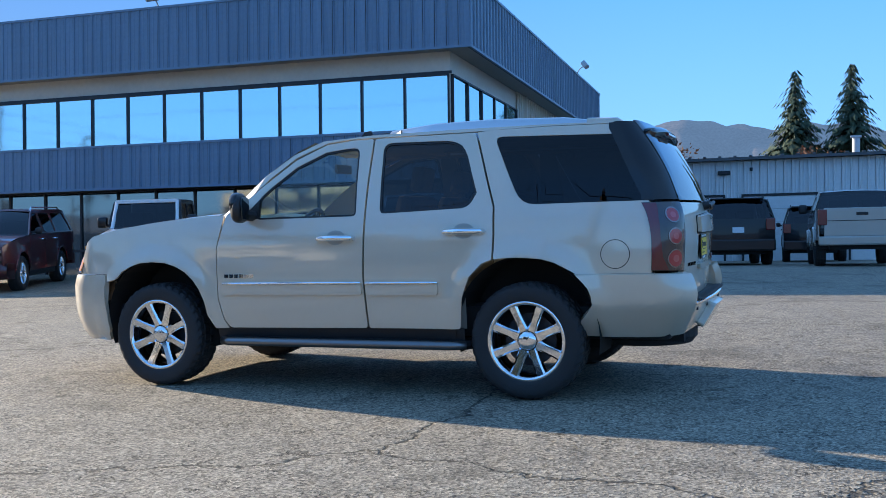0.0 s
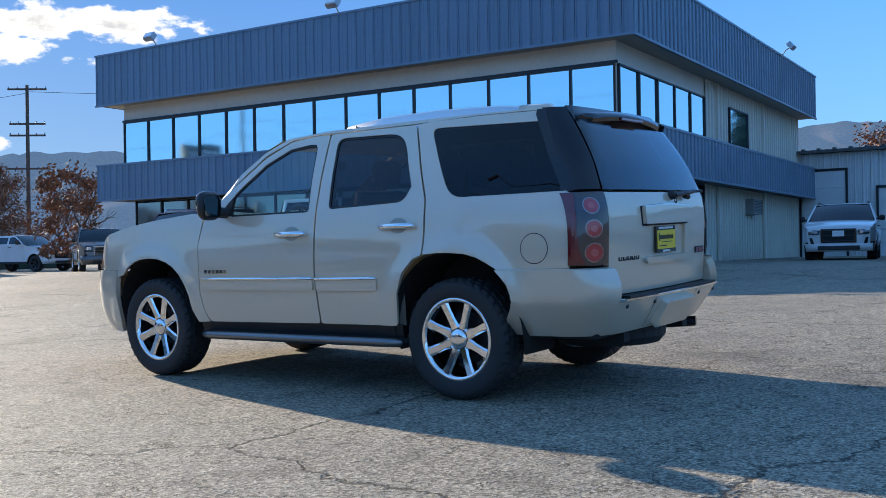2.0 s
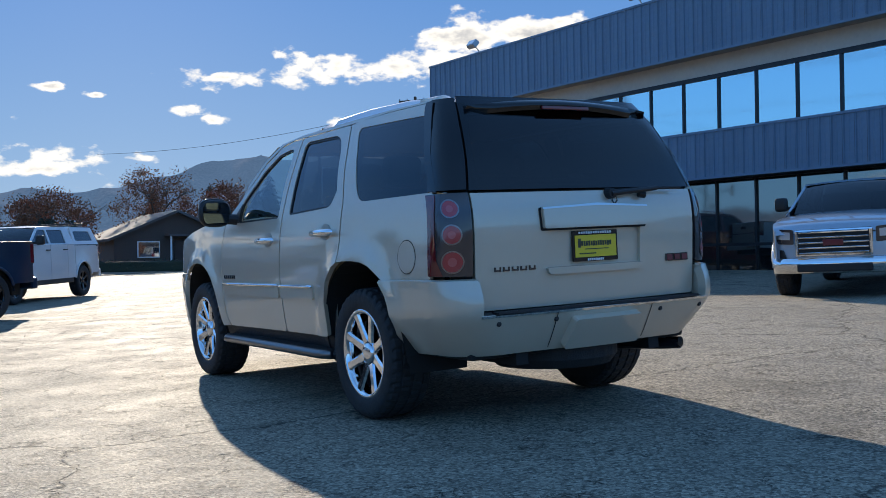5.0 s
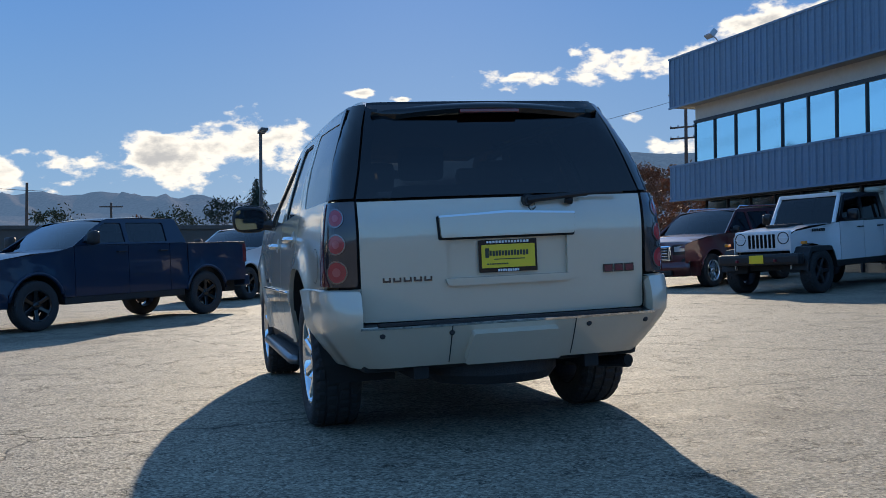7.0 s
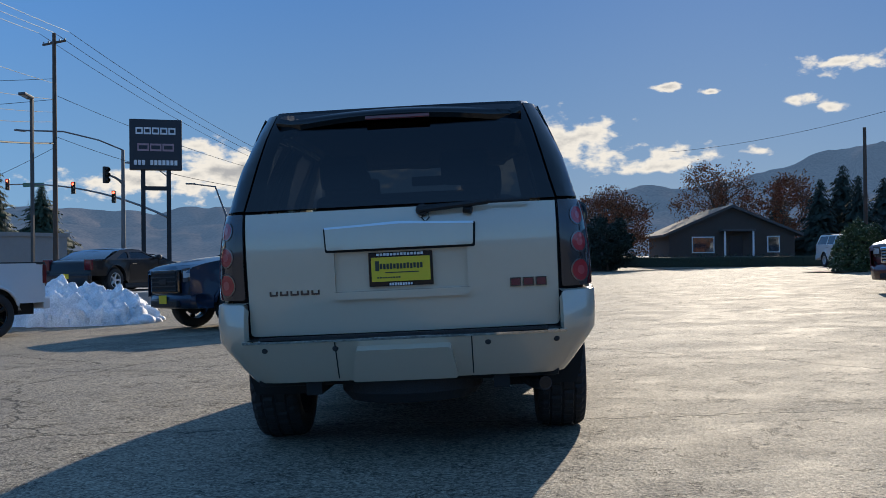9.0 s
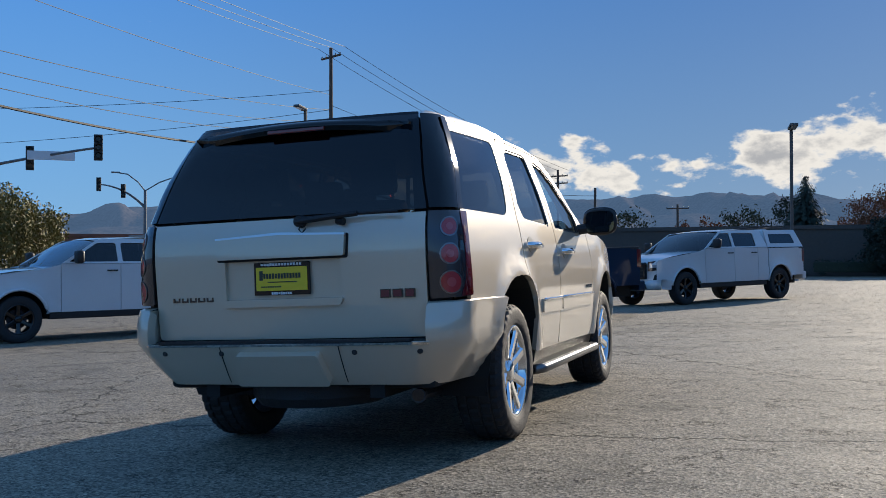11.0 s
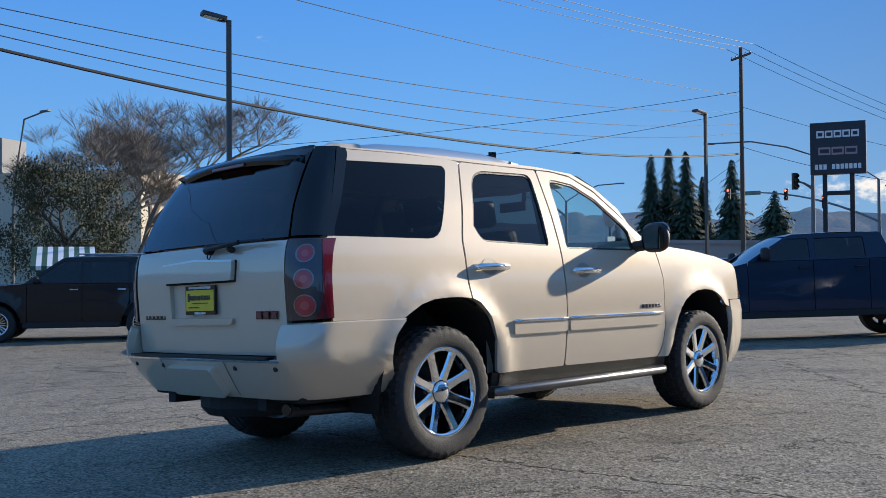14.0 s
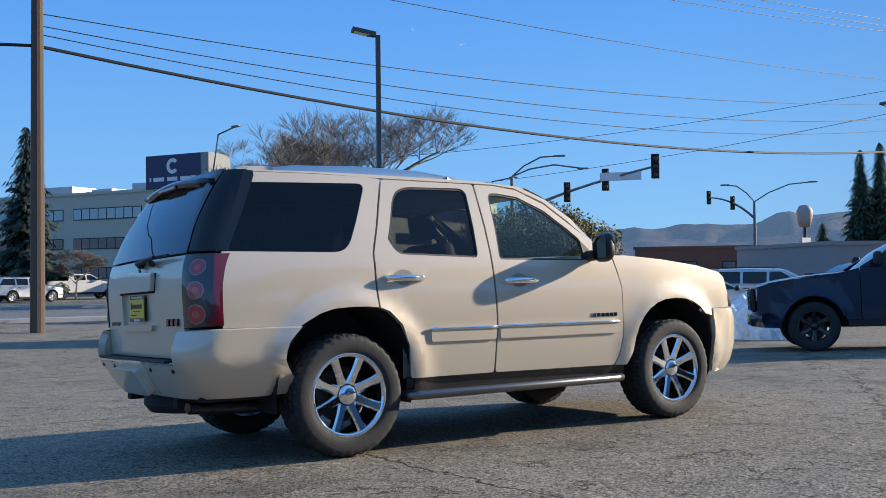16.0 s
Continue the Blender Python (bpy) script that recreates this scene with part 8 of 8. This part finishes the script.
def striped_booth(x, y, turn):
    """A little booth under a sloped awning of green and white strips."""
    t = thing("booth", pose(x, y, ground_z(x, y), 0, 0, turn), "small green booth under a green and white awning", "booth")
    green = mat("green_wall", (0.03, 0.09, 0.06), 0.7, vary=0.1)
    part("wall", box_bm(-0.85, 0.85, -1.3, 0.0, -0.05, 1.75, bevel=0.02), green, t)
    for k in range(12):
        x0 = -1.02 + 0.17 * k
        bm = bmesh.new()
        q = [(-1.35, 2.42), (0.55, 1.74), (0.55, 1.60), (0.53, 1.60), (0.53, 1.71), (-1.35, 2.38)]
        ends = [[bm.verts.new((xx, a, b)) for a, b in q] for xx in (x0, x0 + 0.168)]
        bm.faces.new(ends[0])
        bm.faces.new(ends[1][::-1])
        for i in range(6):
            bm.faces.new((ends[0][i], ends[0][(i + 1) % 6], ends[1][(i + 1) % 6], ends[1][i]))
        part("awning_strip", bm, green if k % 2 else SIGN_WHITE, t)


striped_booth(-9.3, -27.6, -25)


def gable_house(x, y, turn, L, D, H, R, label):
    t = thing("house", pose(x, y, ground_z(x, y), 0, 0, turn), label, "house")
    bm = bmesh.new()
    pts = [(-L / 2, 0), (L / 2, 0), (L / 2, H), (0, H + R), (-L / 2, H)]
    f0 = [bm.verts.new((a, 0, b)) for a, b in pts]
    f1 = [bm.verts.new((a, D, b)) for a, b in pts]
    bm.faces.new(f0)
    bm.faces.new(f1[::-1])
    for i in range(5):
        bm.faces.new((f0[i], f0[(i + 1) % 5], f1[(i + 1) % 5], f1[i]))
    part("wall", bm, SIDING, t)
    for s in (-1, 1):
        bm = bmesh.new()
        q = [(0, H + R), (s * (L / 2 + 0.5), H - 0.5 * R / (L / 2)), (s * (L / 2 + 0.5), H - 0.5 * R / (L / 2) + 0.18), (0, H + R + 0.2)]
        a = [bm.verts.new((u, -0.45, v)) for u, v in q]
        b = [bm.verts.new((u, D + 0.3, v)) for u, v in q]
        bm.faces.new(a)
        bm.faces.new(b[::-1])
        for i in range(4):
            bm.faces.new((a[i], a[(i + 1) % 4], b[(i + 1) % 4], b[i]))
        part("roof", bm, SHINGLE, t)
    for x0, x1, z0, z1 in ((-L * 0.32, -L * 0.14, 0.9, 2.1), (L * 0.28, L * 0.38, 0.9, 2.1)):
        w = part("window", box_bm(x0, x1, -0.08, 0.02, z0, z1), SIGN_WHITE, t)
        part("pane", box_bm(x0 + 0.08, x1 - 0.08, -0.10, -0.08, z0 + 0.08, z1 - 0.08), FAR_PANE, w)
    d = part("door", box_bm(-0.2, 0.75, -0.08, 0.02, 0.1, 2.15), FRAME_DARK, t)
    part("porch_roof", box_bm(-0.9, 1.4, -1.3, 0.0, 2.45, 2.6), SHINGLE, t)
    for xx in (-0.75, 1.25):
        part("porch_post", box_bm(xx - 0.06, xx + 0.06, -1.2, -1.08, 0, 2.45), SIGN_WHITE, t)


gable_house(-66.0, 18.2, 90, 9.0, 9.0, 2.3, 1.9, "low gabled house with dark siding")
hedge(-58.5, 4.0, -56.0, 36.0, 0.75, 1.1, 5)

# trees
bare_tree(-21.7, -50.7, 10.6, 11, "tall bare street tree with fine twigs")
bare_tree(-28.3, -58.5, 13.6, 12, "tall bare street tree with spreading limbs", spread=1.0)
bare_tree(-25.4, -56.0, 11.4, 16, "bare street tree with upright limbs")
bare_tree(-13.6, -67.5, 3.6, 14, "small bare tree by the office")
leafy_tree(-17.4, -45.2, 7.2, 7.5, OLIVE_LEAF, 21, "dense olive-green street tree", "leafy trees", n=22000, size=0.08, clumps=90)
conifer(-11.1, -72.0, 12.9, 6.0, 31, "tall dark conifer beside the office block", NEEDLE_DK)
for i, (az, d, h, w) in enumerate(((212.7, 170, 20.4, 8.0), (211.75, 172, 21.6, 8.0), (210.8, 168, 20.6, 8.4), (209.9, 170, 16.5, 7.0), (208.35, 165, 18.6, 9.5), (206.1, 150, 12.4, 11.0), (214.6, 170, 9.0, 6.0))):
    conifer(6 + d * math.cos(radians(az)), 4.8 + d * math.sin(radians(az)), h, w, 40 + i, "tall dark conifer beyond the crossing", n_tiers=60)
conifer(1.2, 78, 15.0, 9.0, 61, "broad dark conifer behind the workshop")
conifer(5.4, 78, 15.2, 9.4, 62, "dark conifer with an open crown behind the workshop")
leafy_tree(2.8, 72, 8.2, 6, RUST_LEAF, 63, "reddish bare-topped tree behind the workshop", "leafy trees", n=2500, size=0.14)
leafy_tree(-8.0, 62, 8.0, 7, RUST_LEAF, 64, "reddish tree behind the workshop roof", "leafy trees", n=2500, size=0.14)
leafy_tree(-57.0, 30.0, 7.0, 5.6, RUST_LEAF, 22, "round tree with dense rust-brown leaves", "leafy trees", n=26000, size=0.075, clumps=130, base=0.14)
leafy_tree(-56.1, 35.1, 5.7, 5.6, RUST_LEAF, 23, "half-bare tree with brown leaves", "leafy trees", n=5000, size=0.075, clumps=70)
leafy_tree(-75.0, 19.5, 8.3, 8.0, RUST_LEAF, 24, "rust-brown tree behind the house", "leafy trees", n=11000, size=0.09, clumps=80)
leafy_tree(-74.0, 24.5, 7.0, 6.0, RUST_LEAF, 25, "rust-brown tree behind the house", "leafy trees", n=9000, size=0.09, clumps=70)
leafy_tree(-62.5, 8.8, 5.6, 6.5, RUST_LEAF, 26, "brown-leaved tree beside the lot", "leafy trees", n=12000, size=0.08, clumps=80)
leafy_tree(-57.0, 8.2, 3.4, 3.4, NEEDLE_DK, 27, "dense dark clipped evergreen", "leafy trees", n=7000, size=0.11, base=0.05, clumps=60)
for i, (x, y, h, w) in enumerate(((-81.5, 31.6, 8.6, 7.0), (-80.0, 36.0, 9.0, 8.0), (-83.2, 26.5, 7.6, 5.0), (-76.0, 33.0, 7.0, 7.0), (-86.0, 22.0, 7.5, 5.0), (-68.6, 25.4, 6.4, 5.0), (-68.0, 28.0, 6.6, 4.5), (-62.4, 3.6, 6.6, 5.0))):
    conifer(x, y, h, w, 70 + i, "dark cedar west of the lot", NEEDLE_DK, "dark cedars", n_tiers=38)
for i, (x, y) in enumerate(((-102, -6), (-103, -2), (-101, 3), (-104, 10), (-100, -14), (-99, 14))):
    leafy_tree(x, y, 5.5 + (i % 3), 6.5, (RUST_LEAF, OLIVE_LEAF, NEEDLE_DK)[i % 3], 90 + i, "distant autumn tree beyond the store", "leafy trees", n=2200, size=0.16)
leafy_tree(-36.5, 22.5, 5.0, 4.0, RUST_LEAF, 97, "brown-leaved tree by the dealership", "leafy trees", n=3000, size=0.11)


def willow(x, y, height, width, seed):
    rnd = random.Random(seed)
    t = thing("weeping_tree", pose(x, y, ground_z(x, y)), "weeping tree with yellow-green hanging leaves", "tree")
    bm = bmesh.new()
    tips = []
    limbs(rnd, height, 0.9, 2, bm, tips, 0.16)
    top = max(v.co.z for v in bm.verts)
    bmesh.ops.scale(bm, vec=(width / top * 0.7, width / top * 0.7, height * 0.9 / top), verts=bm.verts)
    part("trunk", bm, BARK, t)
    strands = []
    for _ in range(460):
        a, r = rnd.uniform(0, 2 * math.pi), width / 2 * math.sqrt(rnd.random())
        z = height * (0.72 + 0.28 * (1 - (2 * r / width) ** 2)) * rnd.uniform(0.9, 1.04)
        strands.append((Vector((r * math.cos(a), r * math.sin(a), z)), rnd.uniform(0.4, 0.95) * z))

    def place(q):
        s, L = q.choice(strands)
        f = q.random()
        return s + Vector((q.gauss(0, 0.10), q.gauss(0, 0.10), -L * f))
    tagged(add_mesh("crown", leaf_cloud(rnd, 34000, place, 0.08, flat=-0.6), WILLOW_LEAF, t), kind="stuff")


willow(-22.6, -26.8, 4.6, 7.2, 5)


def ivy_shrub(x, y):
    rnd = random.Random(77)
    t = thing("ivy_shrub", pose(x, y, ground_z(x, y)), "rounded shrub overgrown with pale-edged ivy", "shrub")

    def place(q):
        d = Vector((q.gauss(0, 1), q.gauss(0, 1), abs(q.gauss(0, 1)))).normalized()
        r = 1 + 0.16 * math.sin(7 * d.x + 3) * math.cos(6 * d.y)
        return Vector((d.x * 1.1 * r, d.y * 1.1 * r, d.z * 2.0 * r)) * (q.random() ** 0.2)
    bm = bmesh.new()
    lathe(bm, [(0.6, 0.0), (0.62, 0.6), (0.4, 1.2), (0.0, 1.5)], axis="z", seg=14)
    part("stem_mass", bm, HEDGE_LEAF, t)
    tagged(add_mesh("leaves", leaf_cloud(rnd, 8000, place, 0.065), IVY_LEAF, t), kind="stuff")
    tagged(add_mesh("pale_leaves", leaf_cloud(random.Random(78), 1200, place, 0.05), mat("pale_ivy", (0.35, 0.36, 0.26), 0.6, vary=0.2), t), kind="stuff")
    flat_strip("planting_bed", ((x - 3, y - 1.5), (x + 1.2, y - 1.3), (x + 1.0, y + 1.4), (x - 6, y + 3)), mat("mulch", (0.10, 0.06, 0.045), 0.9, vary=0.3, vscale=5, bump=0.6, bscale=40), 0.05, "dark mulch planting bed", "planting bed")


ivy_shrub(-33.9, 15.6)

# vehicles further off
WEST = "vehicles parked along the west edge"
vehicle("suv", WHITE, (-50.0, 21.1), 4, "white sport utility vehicle at the lot's west edge", "car", WEST, rim=SATIN, plate="none")
vehicle("pickup", WHITE, (-43.2, 24.2), 10, "white pickup by the wooden utility pole", "pickup", WEST, rim=GLOSS_BLACK, plate="none")
vehicle("crossover", GREY, (-39.4, 27.2), -35, "grey crossover parked behind the planting bed", "car", WEST, rim=SATIN, plate="none")
vehicle("suv", GREY, (-32.6, 21.2), -30, "dark grey sport utility vehicle with chrome grille", "car", WEST, grille_mat=CHROME, plate="none")
vehicle("crossover", BLACKP, (-31.0, -12.5), 120, "black crossover behind the snow heap", "car", LOTG, rim=SATIN, rim_style="five", plate="none")
vehicle("sedan", GREY, (-31.5, -8.6), 120, "grey sedan in the street-side row", "car", LOTG, rim=SATIN, rim_style="five", plate="none")
vehicle("crossover", SILVER, (-25.2, -16.3), 120, "silver crossover in the street-side row", "car", LOTG, rim=SATIN, rim_style="five", plate="none")
vehicle("suv", GREY, (-19.4, -29.4), 155, "dark grey sport utility vehicle standing at the street", "car", FARG, rim=SATIN, rim_style="five", plate="none")
vehicle("crossover", WHITE, (-9.5, -64.5), 200, "white minivan-like car across the street", "car", FARG, rim=SATIN, plate="none")
vehicle("pickup", WHITE, (-14.7, -70.8), 190, "white pickup before the office block", "pickup", FARG, rim=SATIN, plate="none")
vehicle("crossover", WHITE, (-19.9, -69.4), 190, "white crossover before the office block", "car", FARG, rim=SATIN, plate="none")
